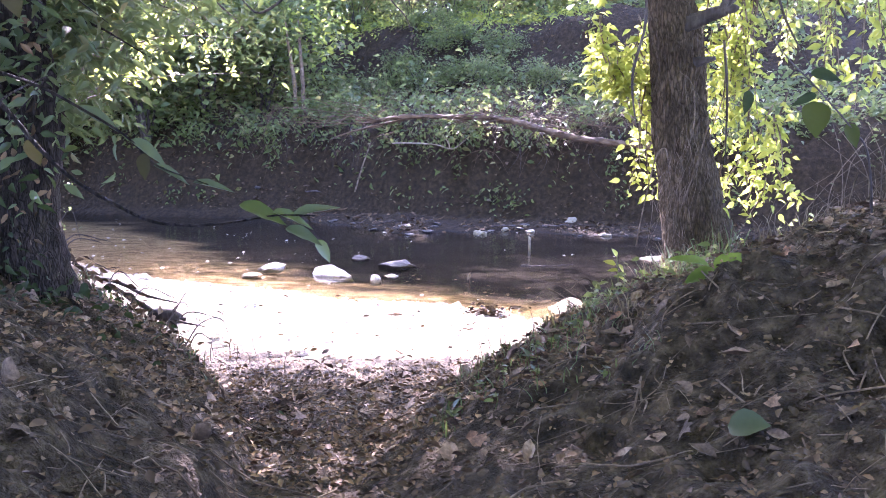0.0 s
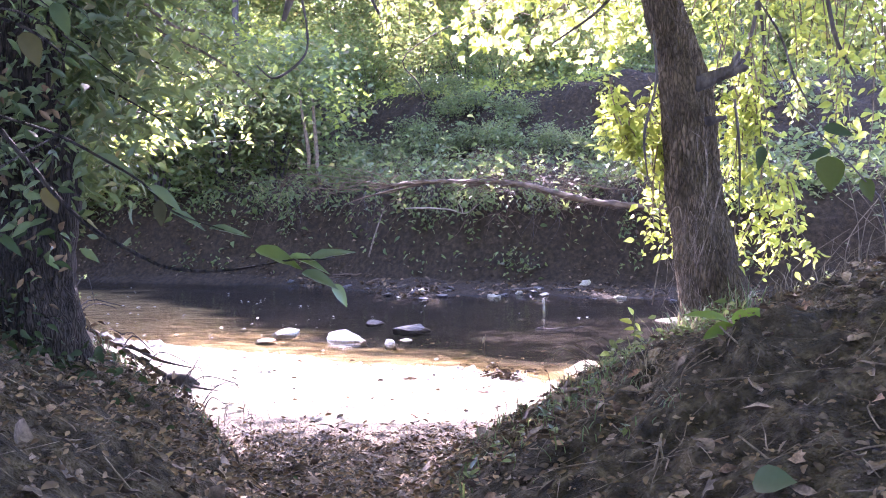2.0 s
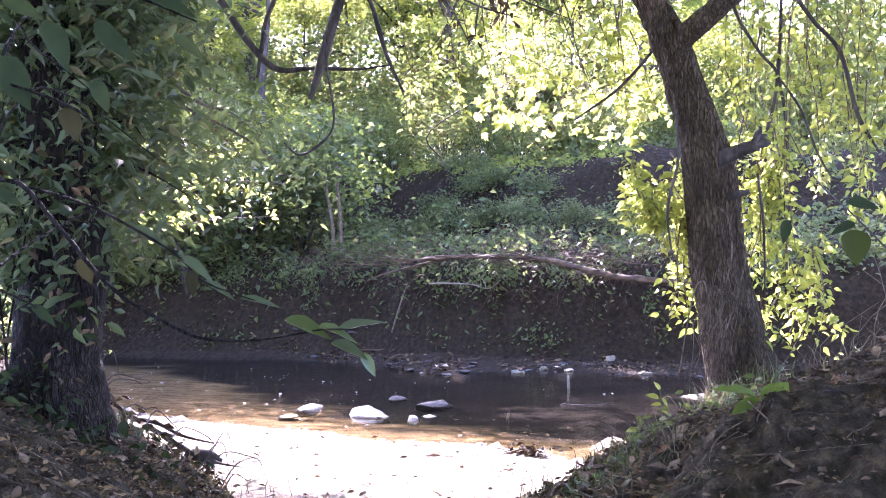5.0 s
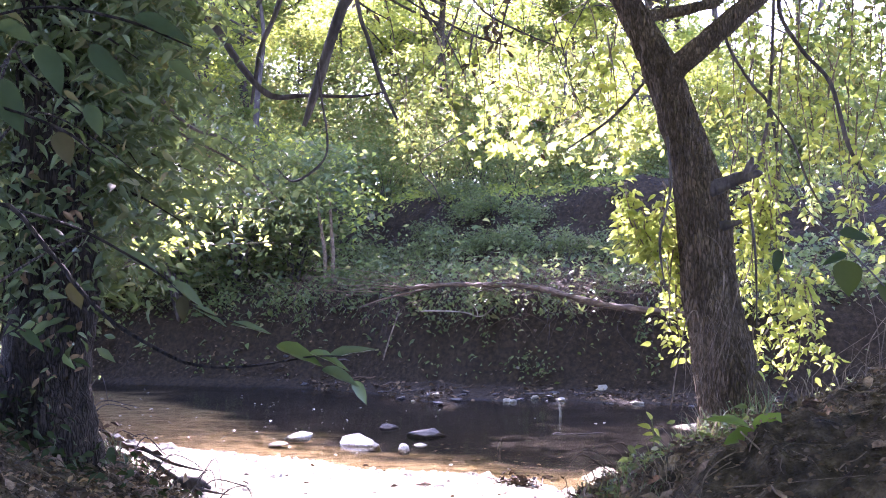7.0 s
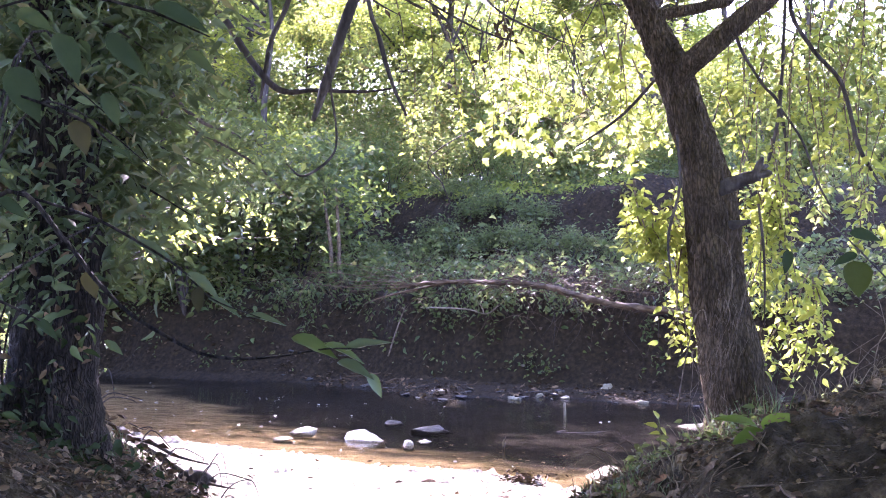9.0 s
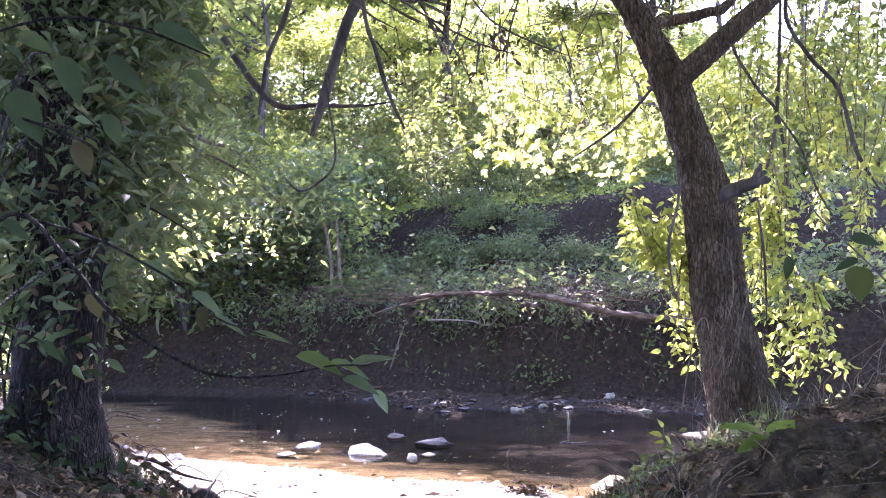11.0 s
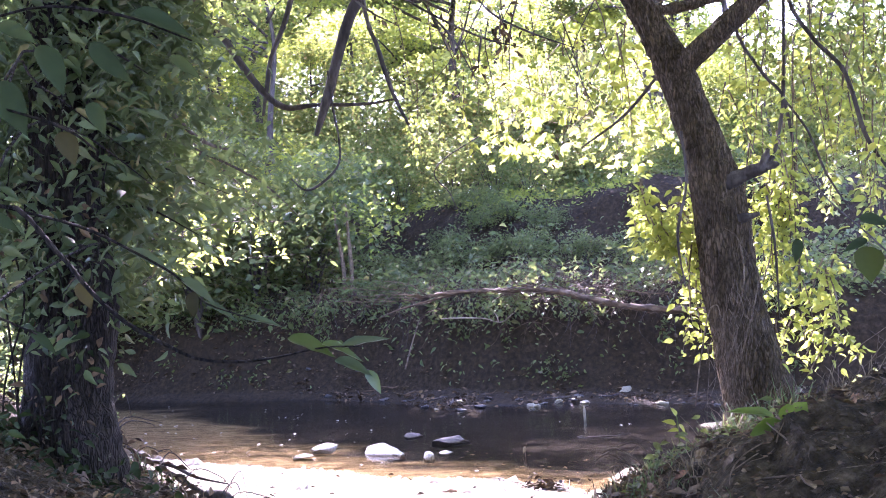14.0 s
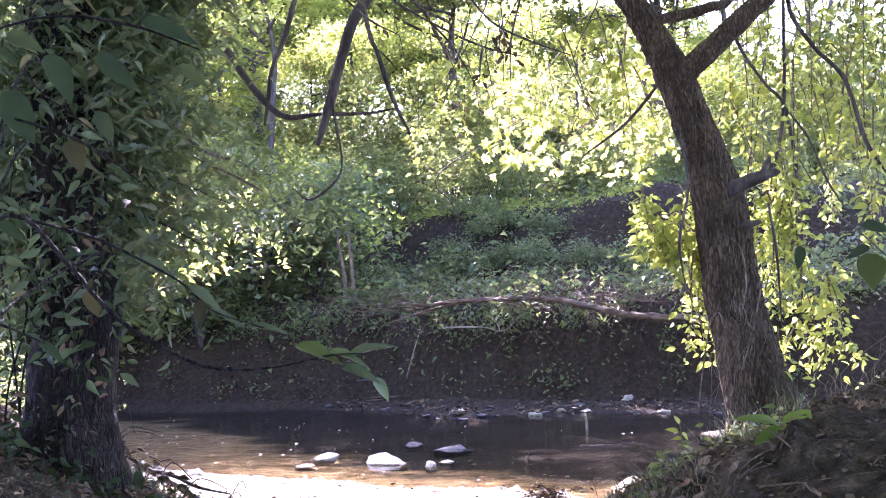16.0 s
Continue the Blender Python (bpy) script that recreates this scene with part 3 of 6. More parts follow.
A = [(1.6 + 1.3 * rng.random(), 6.4 + rng.normal(0, 0.5), 3.1 + 0.7 * rng.random()) for _ in range(26)]
hanging_sprays(rng, A, [0.5 + 0.6 * rng.random() for a in A], 42, 0.06, TREE, LEAF_SUN, LIT)
A = [(2.3 + 0.7 * rng.random(), 6.3 + rng.normal(0, 0.4), 2.3 + 0.7 * rng.random()) for _ in range(12)]
hanging_sprays(rng, A, [0.4 + 0.6 * rng.random() for a in A], 26, 0.07, TREE, LEAF_SUN, LIT)
A = [(0.55 + 0.6 * rng.random(), 6.8 + rng.normal(0, 0.4), 3.2 + 0.4 * rng.random()) for _ in range(8)]
hanging_sprays(rng, A, [0.4 + 0.4 * rng.random() for a in A], 24, 0.07, TREE, LEAF_SUN, LIT)


A = [(-0.7 + 2.1 * rng.random(), 8.4 + rng.normal(0, 0.8), 3.3 + 0.9 * rng.random()) for _ in range(16)]
hanging_sprays(rng, A, [0.4 + 0.6 * rng.random() for a in A], 32, 0.056, TREE, LEAF_SUN, LIT)


# A darker leaf colour puts half shade on these sprays.
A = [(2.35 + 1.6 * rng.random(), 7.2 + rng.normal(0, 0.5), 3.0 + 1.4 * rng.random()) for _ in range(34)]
hanging_sprays(rng, A, [0.5 + 0.7 * rng.random() for a in A], 46, 0.066, TREE, LEAF_WOOD, "green hanging leaves, half shade put in as darker green")


# More sprays in the darker leaf colour, to read as half shaded.
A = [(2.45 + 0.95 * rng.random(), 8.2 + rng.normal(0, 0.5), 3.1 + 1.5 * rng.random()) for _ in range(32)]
hanging_sprays(rng, A, [0.5 + 0.6 * rng.random() for a in A], 58, 0.07, TREE, LEAF_WOOD, "green hanging leaves, half shade put in as darker green")


def lobed_sprays():
    """Level tiers of broad lobed leaves at the ends of drooping shoots."""
    rng = np.random.default_rng(18)
    for k in range(46):
        x, y = rng.uniform(-0.1, 1.75), rng.uniform(7.6, 9.4)
        z = 2.6 + 0.35 * abs(x - 0.9) + 1.2 * rng.random()
        a = rng.uniform(0, 6.28)
        L = rng.uniform(0.3, 0.55)
        p = [(x, y, z + 0.12), (x + 0.4 * L * math.cos(a), y + 0.4 * L * math.sin(a), z + 0.1), (x + L * math.cos(a), y + L * math.sin(a), z - 0.06)]
        twig = part("twig", tube([(x + 0.45 * rng.normal(), y + 0.4, z + 0.5)] + p, [0.004, 0.003, 0.0025, 0.001], 5, 4), TWIG, TREE)
        n = int(rng.integers(10, 20))
        q = spline(p, 8)
        P = q[rng.integers(0, len(q), n)] + rng.normal(0, 1, (n, 3)) * np.array([0.09, 0.09, 0.05])
        tagged(part("leaf_spray", leaves(rng, P, 0.09, LOBED, 0.5, 0.75, 0.45, face=(0, -0.3, 0), flat=0.25), LEAF_SUN if k % 3 else LEAF_WOOD, twig, LIT), kind="stuff")


lobed_sprays()


def tree_vines():
    for k, (pts, r) in enumerate([
            ([(1.96, 6.2, 3.9), (1.938, 6.2, 3.393), (1.906, 6.2, 2.856), (1.816, 6.15, 2.5), (1.70, 5.9, 2.44)], 0.011),
            ([(1.6, 6.1, 3.36), (1.662, 6.2, 3.233), (1.802, 6.2, 2.999), (1.906, 6.2, 2.856), (1.956, 6.2, 2.464), (1.936, 6.2, 1.967), (1.95, 6.2, 1.3)], 0.011),
            ([(1.906, 6.2, 2.856), (2.045, 6.2, 2.642), (2.148, 6.2, 2.358), (2.3, 6.2, 2.1)], 0.008),
            ([(1.85, 5.7, 3.6), (1.917, 6.0, 3.409), (2.051, 6.0, 3.166), (2.219, 6.0, 2.958), (2.317, 6.0, 2.579), (2.449, 6.0, 2.339)], 0.014),
            ([(1.19, 6.4, 3.1), (0.961, 6.5, 2.855), (0.663, 6.5, 2.648)], 0.011),
            ([(1.16, 5.68, 2.6), (1.17, 5.66, 2.3), (1.10, 5.64, 2.0), (1.13, 5.64, 1.7)], 0.008),
            ([(1.6, 5.6, 2.2), (1.63, 5.6, 1.9), (1.66, 5.7, 1.5)], 0.008)]):
        part("vine", tube(pts, [r] * (len(pts) - 1) + [r * 0.4], 6, 5, 0.2, 0, k), DARKBARK, TREE)
    rng = np.random.default_rng(8)
    # dry grass caught on the foot of the trunk
    for k in range(24):
        x0, z0 = 1.345 + rng.normal(0, 0.045), 1.56 + rng.normal(0, 0.07) - (0.2 * rng.random() if k > 14 else 0)
        L = rng.uniform(0.35, 0.62)
        p = [(x0 + rng.normal(0, 0.02), 5.58, z0 - 0.1), (x0, 5.5, z0), (x0 + rng.normal(0, 0.03), 5.47, z0 - 0.12), (x0 - 0.03 + rng.normal(0, 0.04), 5.45, z0 - L * 0.6), (x0 - 0.05 + rng.normal(0, 0.07), 5.43, z0 - L)]
        r = rng.uniform(0.5, 1.2)
        part("dry_stem", tube(p, [0.0015 * r, 0.002 * r, 0.0017 * r, 0.0014 * r, 0.0008], 4, 4), TWIG, TREE)
    for pts in ([(1.36, 5.5, 1.25), (1.44, 5.48, 1.5), (1.5, 5.47, 1.74), (1.53, 5.47, 1.82)], [(1.12, 5.5, 1.05), (1.15, 5.45, 1.3), (1.2, 5.42, 1.55), (1.25, 5.42, 1.6), (1.27, 5.42, 1.5)], [(1.38, 5.5, 1.55), (1.42, 5.48, 1.75), (1.40, 5.48, 1.95), (1.33, 5.48, 2.02)]):
        part("dry_stem", tube(pts, [0.004] * (len(pts) - 1) + [0.0015], 5, 5), TWIG, TREE)


tree_vines()


def top_twigs():
    """Thin bare twigs arching down overhead, some with withered leaves."""
    rng = np.random.default_rng(15)
    for k, pts in enumerate([[(-0.42, 5.2, 3.36), (-0.235, 5.2, 3.233), (0.038, 5.2, 3.085), (0.279, 5.2, 3.01)], [(-0.235, 5.2, 3.233), (-0.112, 5.2, 3.082), (-0.006, 5.2, 2.871)],
                             [(-0.058, 5.4, 3.476), (0.101, 5.4, 3.27), (0.33, 5.4, 3.14), (0.55, 5.4, 3.05)], [(0.3, 5.6, 3.55), (0.205, 5.6, 3.22), (0.19, 5.6, 2.92)],
                             [(0.038, 5.2, 3.085), (0.022, 5.2, 2.99), (0.014, 5.2, 2.90)], [(-0.67, 4.8, 3.3), (-0.52, 4.8, 3.15), (-0.37, 4.8, 3.06)],
                             [(0.42, 9.0, 3.4), (-0.42, 9.0, 2.92), (-0.32, 9.0, 2.65), (-0.24, 9.0, 2.46)]]):
        twig = part("twig", tube(pts, [0.006] * (len(pts) - 1) + [0.002], 5, 5, 0.1, 0, k), DARKBARK, TREE)
        if k < 6:
            q = spline(pts, 8)
            P = q[rng.integers(6, len(q), 6)] + rng.normal(0, 0.025, (6, 3))
            tagged(part("withered_leaves", leaves(rng, P, 0.05, CURLED, 0.9, 0.4, 0.4, flat=0.2), LITTER, twig, "withered brown hanging leaves"), kind="stuff")


top_twigs()


def thin_shoots():
    """Fine leafless shoots drooping from the crown."""
    rng = np.random.default_rng(16)
    for k in range(10):
        x, y, z = rng.uniform(-0.1, 1.0), rng.uniform(5.2, 7.0), rng.uniform(3.3, 4.2)
        p = [np.array([x, y, z])]
        d = np.array([rng.normal(0, 0.12), rng.normal(0, 0.05), -0.24])
        for i in range(4):
            d = d + rng.normal(0, 0.035, 3)
            p.append(p[-1] + d * rng.uniform(0.5, 0.9))
        r = 0.0028 + 0.0022 * rng.random()
        twig = part("twig", tube(p, [r, r, r * 0.8, r * 0.6, r * 0.3], 5, 4), DARKBARK, TREE)
        if k % 2:
            q = spline(p, 6)[8:]
            P = q[rng.integers(0, len(q), 12)] + rng.normal(0, 0.02, (12, 3))
            tagged(part("leaf_spray", leaves(rng, P, 0.06, OVAL, 0.7, 0.45, 0.4, flat=0.25), LEAF_SUN if k % 4 == 1 else LITTER, twig), kind="stuff")


thin_shoots()


def shade_canopy(name, seed, xs, edge, n, size, z0, z1, parent, material, y0=-5.0):
    """A spreading unseen roof of leaves, added for shade, ragged-edged over the water."""
    rng = np.random.default_rng(seed)
    m = 4500
    cx = rng.uniform(*xs, m)
    cy = y0 + rng.uniform(0, 1, m) * (np.interp(cx, *edge) - y0) + rng.normal(0, 0.22, m)
    cz = rng.uniform(z0, z1, m)
    k = rng.integers(0, m, n)
    P = np.stack([cx, cy, cz], 1)[k] + rng.normal(0, 1, (n, 3)) * np.array([0.2, 0.2, 0.18])
    return part(name, leaves(rng, P, size, KITE, 0.3, 0.65, 0.3, flat=0.7), material, parent)


# The edge is set so its shadow covers the banks but not the bar.
EDGE = ([-7, -3.7, -2.8, -1.9, -1.2, 0.5, 1.1, 3, 8], [12.5, 12.9, 13.7, 13.5, 11.4, 11.05, 13.0, 13.4, 14])
shade_canopy("crown", 21, (-1.5, 7.0), EDGE, 64000, 0.17, 6.4, 8.4, TREE, LEAF_SUN)


# ---- the vine-covered tree ----
def vine_tree():
    rng = np.random.default_rng(5)
    t = thing("tree", (-2.0, 4.8, ground_at(-2.0, 4.8)), "dark trunk smothered in vines and dense green foliage", "tree")
    z = ground_at(-2.0, 4.8)
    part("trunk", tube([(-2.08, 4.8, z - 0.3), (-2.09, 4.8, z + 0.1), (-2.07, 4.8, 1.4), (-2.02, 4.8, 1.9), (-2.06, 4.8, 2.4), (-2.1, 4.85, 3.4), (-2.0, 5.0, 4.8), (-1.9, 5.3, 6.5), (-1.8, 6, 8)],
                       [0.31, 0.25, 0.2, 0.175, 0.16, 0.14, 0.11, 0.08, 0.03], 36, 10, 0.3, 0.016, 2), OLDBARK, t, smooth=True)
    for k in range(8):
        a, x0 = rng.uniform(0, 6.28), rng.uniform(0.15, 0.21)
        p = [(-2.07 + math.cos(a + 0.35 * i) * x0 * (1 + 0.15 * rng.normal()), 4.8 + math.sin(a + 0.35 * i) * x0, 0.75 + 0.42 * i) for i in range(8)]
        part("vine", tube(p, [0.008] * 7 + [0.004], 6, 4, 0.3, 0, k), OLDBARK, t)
    ends = []
    for k in range(26):
        z0 = rng.uniform(1.6, 4.2)
        d = np.array([rng.uniform(-0.9, 1.0), rng.uniform(-0.6, 0.9), rng.uniform(-0.1, 0.35)])
        L = rng.uniform(0.5, 1.1)
        p = [np.array([-2.05, 4.8, z0]) + d * L * s + np.array([0, 0, -0.35 * s * s * L]) + rng.normal(0, 0.03, 3) * s for s in (0, 0.3, 0.6, 1.0)]
        part("branch", tube(p, [0.016, 0.011, 0.007, 0.002], 6, 4, 0.1, 0, k), OLDBARK, t)
        ends += list(spline(p, 6)[4:])
    ends = np.array(ends)
    n = 6000
    P = ends[rng.integers(0, len(ends), n)] + rng.normal(0, 1, (n, 3)) * np.array([0.2, 0.22, 0.16])
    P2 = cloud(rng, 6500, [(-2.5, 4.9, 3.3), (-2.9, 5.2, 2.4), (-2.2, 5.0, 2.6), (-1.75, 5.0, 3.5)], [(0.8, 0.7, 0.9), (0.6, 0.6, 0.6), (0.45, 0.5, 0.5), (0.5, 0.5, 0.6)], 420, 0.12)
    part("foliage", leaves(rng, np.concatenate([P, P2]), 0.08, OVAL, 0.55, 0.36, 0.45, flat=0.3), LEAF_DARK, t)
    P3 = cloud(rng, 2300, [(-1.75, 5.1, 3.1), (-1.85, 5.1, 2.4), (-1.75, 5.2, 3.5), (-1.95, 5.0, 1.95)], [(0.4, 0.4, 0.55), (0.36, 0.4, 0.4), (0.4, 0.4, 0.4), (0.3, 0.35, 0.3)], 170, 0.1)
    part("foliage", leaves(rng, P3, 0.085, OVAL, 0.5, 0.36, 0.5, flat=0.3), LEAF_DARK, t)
    # dead vines and withered leaves clinging to the trunk
    for k in range(11):
        x0, a = rng.uniform(-2.35, -1.95), rng.normal(0, 0.04)
        p = [(x0 + a * i + 0.03 * rng.normal(), 4.56 + 0.05 * rng.normal(), 0.9 + 0.4 * i + 0.1 * rng.random()) for i in range(5)]
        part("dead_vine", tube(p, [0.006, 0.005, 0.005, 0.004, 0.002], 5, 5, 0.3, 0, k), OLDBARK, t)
    old = np.stack([rng.uniform(-2.4, -1.8, 130), rng.normal(4.55, 0.1, 130), rng.uniform(0.85, 2.3, 130)], 1)
    tagged(part("withered_leaves", leaves(rng, old, 0.06, CURLED, 0.8, 0.45, 0.5, flat=0.25), LITTER, t, "grey-brown withered leaves hanging on the trunk"), kind="stuff")
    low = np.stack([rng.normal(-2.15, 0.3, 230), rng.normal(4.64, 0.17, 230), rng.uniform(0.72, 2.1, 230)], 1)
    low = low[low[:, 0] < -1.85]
    # These take the shade-dark leaf colour, not the green of the foliage.
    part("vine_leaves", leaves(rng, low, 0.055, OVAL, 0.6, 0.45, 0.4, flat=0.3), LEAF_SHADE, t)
    return t


VINE_TREE = vine_tree()
# Second piece of the unseen leaf roof, likewise added for its shadow.
shade_canopy("crown", 22, (-7.0, -1.0), EDGE, 36000, 0.17, 6.4, 8.4, VINE_TREE, LEAF_WOOD)


# hanging branches overhead
def overhead_branches():
    bark = DARKBARK
    def limb(pts, rad, seed):
        part("hanging_branch", tube(pts, [0.9 * r for r in rad], 10, 6, 0.12, 0.002, seed), bark, VINE_TREE, smooth=True)
    limb([(-0.336, 5.71, 4.945), (-0.504, 5.66, 4.048), (-0.608, 5.70, 3.607), (-0.723, 5.70, 3.405), (-0.805, 5.70, 3.172), (-0.886, 5.70, 2.904), (-0.958, 5.70, 2.687)], [0.05, 0.045, 0.04, 0.037, 0.033, 0.032, 0.012], 1)
    limb([(-2.129, 5.71, 4.496), (-1.745, 5.90, 3.610), (-1.531, 5.90, 3.329), (-1.372, 5.90, 3.085), (-1.196, 5.90, 2.911), (-0.971, 5.90, 2.910), (-0.694, 5.90, 2.900), (-0.511, 5.90, 2.920)], [0.035, 0.028, 0.026, 0.024, 0.02, 0.014, 0.009, 0.004], 2)
    limb([(-1.022, 5.90, 3.965), (-1.149, 5.90, 3.467), (-1.251, 5.90, 3.223), (-1.289, 5.90, 3.022), (-1.316, 5.90, 2.859)], [0.02, 0.017, 0.016, 0.014, 0.007], 3)
    limb([(-0.718, 5.50, 4.085), (-0.615, 5.50, 3.348), (-0.557, 5.50, 3.153), (-0.484, 5.50, 2.895), (-0.393, 5.50, 2.686)], [0.02, 0.014, 0.013, 0.012, 0.006], 4)
    limb([(-0.740, 4.87, 2.871), (-0.744, 5.00, 2.718), (-0.716, 5.00, 2.528), (-0.726, 5.00, 2.411), (-0.812, 5.00, 2.323), (-0.900, 5.00, 2.289), (-0.974, 5.00, 2.353)], [0.005, 0.0055, 0.0055, 0.0055, 0.0055, 0.005, 0.002], 5)


overhead_branches()


# the vine tree's branches reach out over the bar
def reaching_branches():
    rng = np.random.default_rng(19)
    # One branch takes lighter leaves to pass for sunlit; the rest stay dark.
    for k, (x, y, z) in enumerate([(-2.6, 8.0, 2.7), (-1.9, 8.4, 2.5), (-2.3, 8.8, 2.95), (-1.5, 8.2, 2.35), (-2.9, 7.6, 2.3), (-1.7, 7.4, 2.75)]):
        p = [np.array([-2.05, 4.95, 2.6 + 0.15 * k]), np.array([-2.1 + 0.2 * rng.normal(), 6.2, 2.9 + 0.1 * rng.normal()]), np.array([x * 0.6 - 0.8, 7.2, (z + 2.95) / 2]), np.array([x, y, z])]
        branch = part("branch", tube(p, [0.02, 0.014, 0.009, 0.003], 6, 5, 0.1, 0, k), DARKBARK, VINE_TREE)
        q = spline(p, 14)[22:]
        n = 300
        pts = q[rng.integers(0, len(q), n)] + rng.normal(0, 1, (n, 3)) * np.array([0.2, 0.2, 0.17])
        tagged(part("leaf_spray", leaves(rng, pts, 0.07, OVAL, 0.5, 0.34, 0.5, flat=0.35), LEAF_WOOD if k == 0 else LEAF_DARK, branch, "leaves in two greens, the lighter one coloured as if sunlit", smooth=True), kind="stuff")


reaching_branches()

# ---- far bank ----
def far_tree_kind(seed, h, spread, n, material, size, low=0.25):
    rng = np.random.default_rng(seed)
    t = thing("tree", (0, 0, 0), "tall bankside woodland tree with backlit green leaves", "tree", "woodland trees")
    lean = rng.normal(0, 0.05, 2)
    top = np.array([lean[0] * h, lean[1] * h, h])
    p = [top * s + np.array([rng.normal(0, 0.06), rng.normal(0, 0.06), 0]) * (s > 0) for s in (0, 0.15, 0.35, 0.6, 0.85, 1)]
    p[0] = np.array([0, 0, -0.4])
    part("trunk", tube(p, [h * 0.014, h * 0.012, h * 0.01, h * 0.007, h * 0.004, 0.01], 10, 4, 0.1, 0, seed), DARKBARK, t, smooth=True)
    limbs, cs, rs = [], [], []
    for k in range(14):
        s = rng.uniform(low, 0.98)
        a = rng.uniform(0, 6.28)
        L = spread * (1.15 - 0.6 * abs(s - 0.55)) * rng.uniform(0.55, 1.0)
        b = top * s
        e = b + np.array([math.cos(a) * L, math.sin(a) * L, rng.uniform(-0.1, 0.5) * L])
        limbs.append(([b, (b + e) / 2 + np.array([0, 0, 0.12 * L]), e], k))
        cs += [b * 0.35 + e * 0.65, e]
        rs += [(L * 0.45, L * 0.45, L * 0.3), (L * 0.35, L * 0.35, L * 0.26)]
    for line, k in limbs:
        part("limb", tube(line, [h * 0.005, h * 0.003, 0.006], 6, 4, 0.1, 0, k), DARKBARK, t)
    P = cloud(rng, n, cs, rs, n // 17, 0.21)
    part("crown", leaves(rng, P, size, KITE, 0.35, 0.62, 0.35, flat=0.45), material, t)
    return t


def bush_kind(seed, h, w, n, material, size, label):
    rng = np.random.default_rng(seed)
    t = thing("shrub", (0, 0, 0), label, "shrub", "bankside shrubs")
    st, cs, rs = [], [], []
    for k in range(9):
        a, L = rng.uniform(0, 6.28), rng.uniform(0.3, 1) * w
        e = np.array([math.cos(a) * L, math.sin(a) * L, h * rng.uniform(0.5, 1.0)])
        st.append(tube([(0, 0, -0.15), (e[0] * 0.35, e[1] * 0.35, e[2] * 0.5), e], [0.022, 0.014, 0.004], 5, 4, 0.1, 0, k))
        cs += [e, e * 0.65]
        rs += [(w * 0.6, w * 0.6, h * 0.3)] * 2
    for s in st:
        part("stem", s, DARKBARK, t)
    part("foliage", leaves(rng, cloud(rng, n, cs, rs, n // 10, 0.15), size, KITE, 0.35, 0.6, 0.4, flat=0.45), material, t)
    return t


rng = np.random.default_rng(77)
HIGH = (7.5, 7.0, 8.0)
tall = [far_tree_kind(101, 7.5, 2.7, 15500, LEAF_WOOD, 0.13, 0.12), far_tree_kind(102, 7.0, 2.5, 8500, LEAF_SUN, 0.12, 0.08), far_tree_kind(103, 8.0, 2.9, 15500, LEAF_WOOD, 0.135, 0.15)]
low = [bush_kind(111, 1.5, 1.0, 2200, LEAF_LOW, 0.10, "leafy green shrub on the far bank"), bush_kind(112, 2.4, 1.3, 2300, LEAF_WOOD, 0.13, "tall leafy shrub on the far bank"),
       bush_kind(113, 0.9, 0.9, 1700, LEAF_LOW, 0.09, "low spreading leafy shrub on the far bank"),
       bush_kind(115, 2.4, 1.3, 2600, LEAF_LOW, 0.12, "dense shaded shrub on the far bank"),
       bush_kind(114, 2.6, 1.6, 2200, LEAF_WOOD, 0.11, "thin sunlit shrub at the edge of the wood")]


def plant_at(kind, x, y, turn, scale, used):
    m = pose(x, y, ground_at(x, y) - 0.03, 0, 0, turn)
    if kind in used:
        ob = copy_thing(kind, m)
    else:
        ob = kind
        ob.matrix_basis = m
        used.add(kind)
    ob.scale = (scale, scale, scale)


used = set()
spots = [(-12, 21, 10), (-9.5, 23, 10.5), (-7, 25, 11), (-4.8, 23.0, 10.8), (-8.2, 29, 10.5), (0.9, 31.5, 10.5), (2.6, 27, 10), (5.2, 26.5, 10.5), (7.6, 25, 7.6), (10, 24, 7), (13, 22, 10.5),
         (-13, 30, 11), (-9, 31, 11), (-5, 32, 10.5), (-1.2, 33, 9.5), (2.5, 33.5, 9.5), (6, 33, 9.5), (10, 31, 9.6), (14, 29, 10.2), (-17, 26, 12), (18, 27, 12),
         (-6.5, 39, 15), (-1.5, 40.5, 15), (3.5, 40, 15), (8.5, 39, 13), (-14, 41, 16), (-9, 43, 17), (-4, 45, 17), (1, 46, 17), (6, 45, 15), (11, 43, 13.5), (17, 40, 14), (-20, 37, 15), (23, 36, 15),
         (-11.5, 36, 14), (-8, 36.5, 14.5), (-4.5, 36, 14), (-2.8, 37.5, 14), (0.5, 37, 13.5), (-6.5, 48, 19), (-1.5, 49, 19), (3.5, 48.5, 18.5), (-11.5, 47, 19), (-16, 46, 19)]
for k, (x, y, top) in enumerate(spots):
    c = (1 if k % 3 == 0 and y > 22.5 else 0 if k % 2 else 2) if x < -0.5 else (1 if k % 3 else 2)
    plant_at(tall[c], x + rng.normal(0, 0.4), y + rng.normal(0, 0.4), rng.uniform(0, 360), (top - ground_at(x, y)) / HIGH[c], used)
for k in range(14):
    plant_at(low[4], rng.uniform(-9, 12), rng.uniform(26, 34), rng.uniform(0, 360), rng.uniform(1.1, 1.7), used)
# shrubs at the foot of the wood, thinner over the grassy gap
for k, x in enumerate(np.linspace(-8, 10, 22)):
    plant_at(low[4 if k % 3 or -3.5 < x < 2 else 1], float(x) + 0.3 * rng.normal(), 24.6 + 0.9 * rng.normal(), rng.uniform(0, 360), rng.uniform(0.45, 0.8), used)
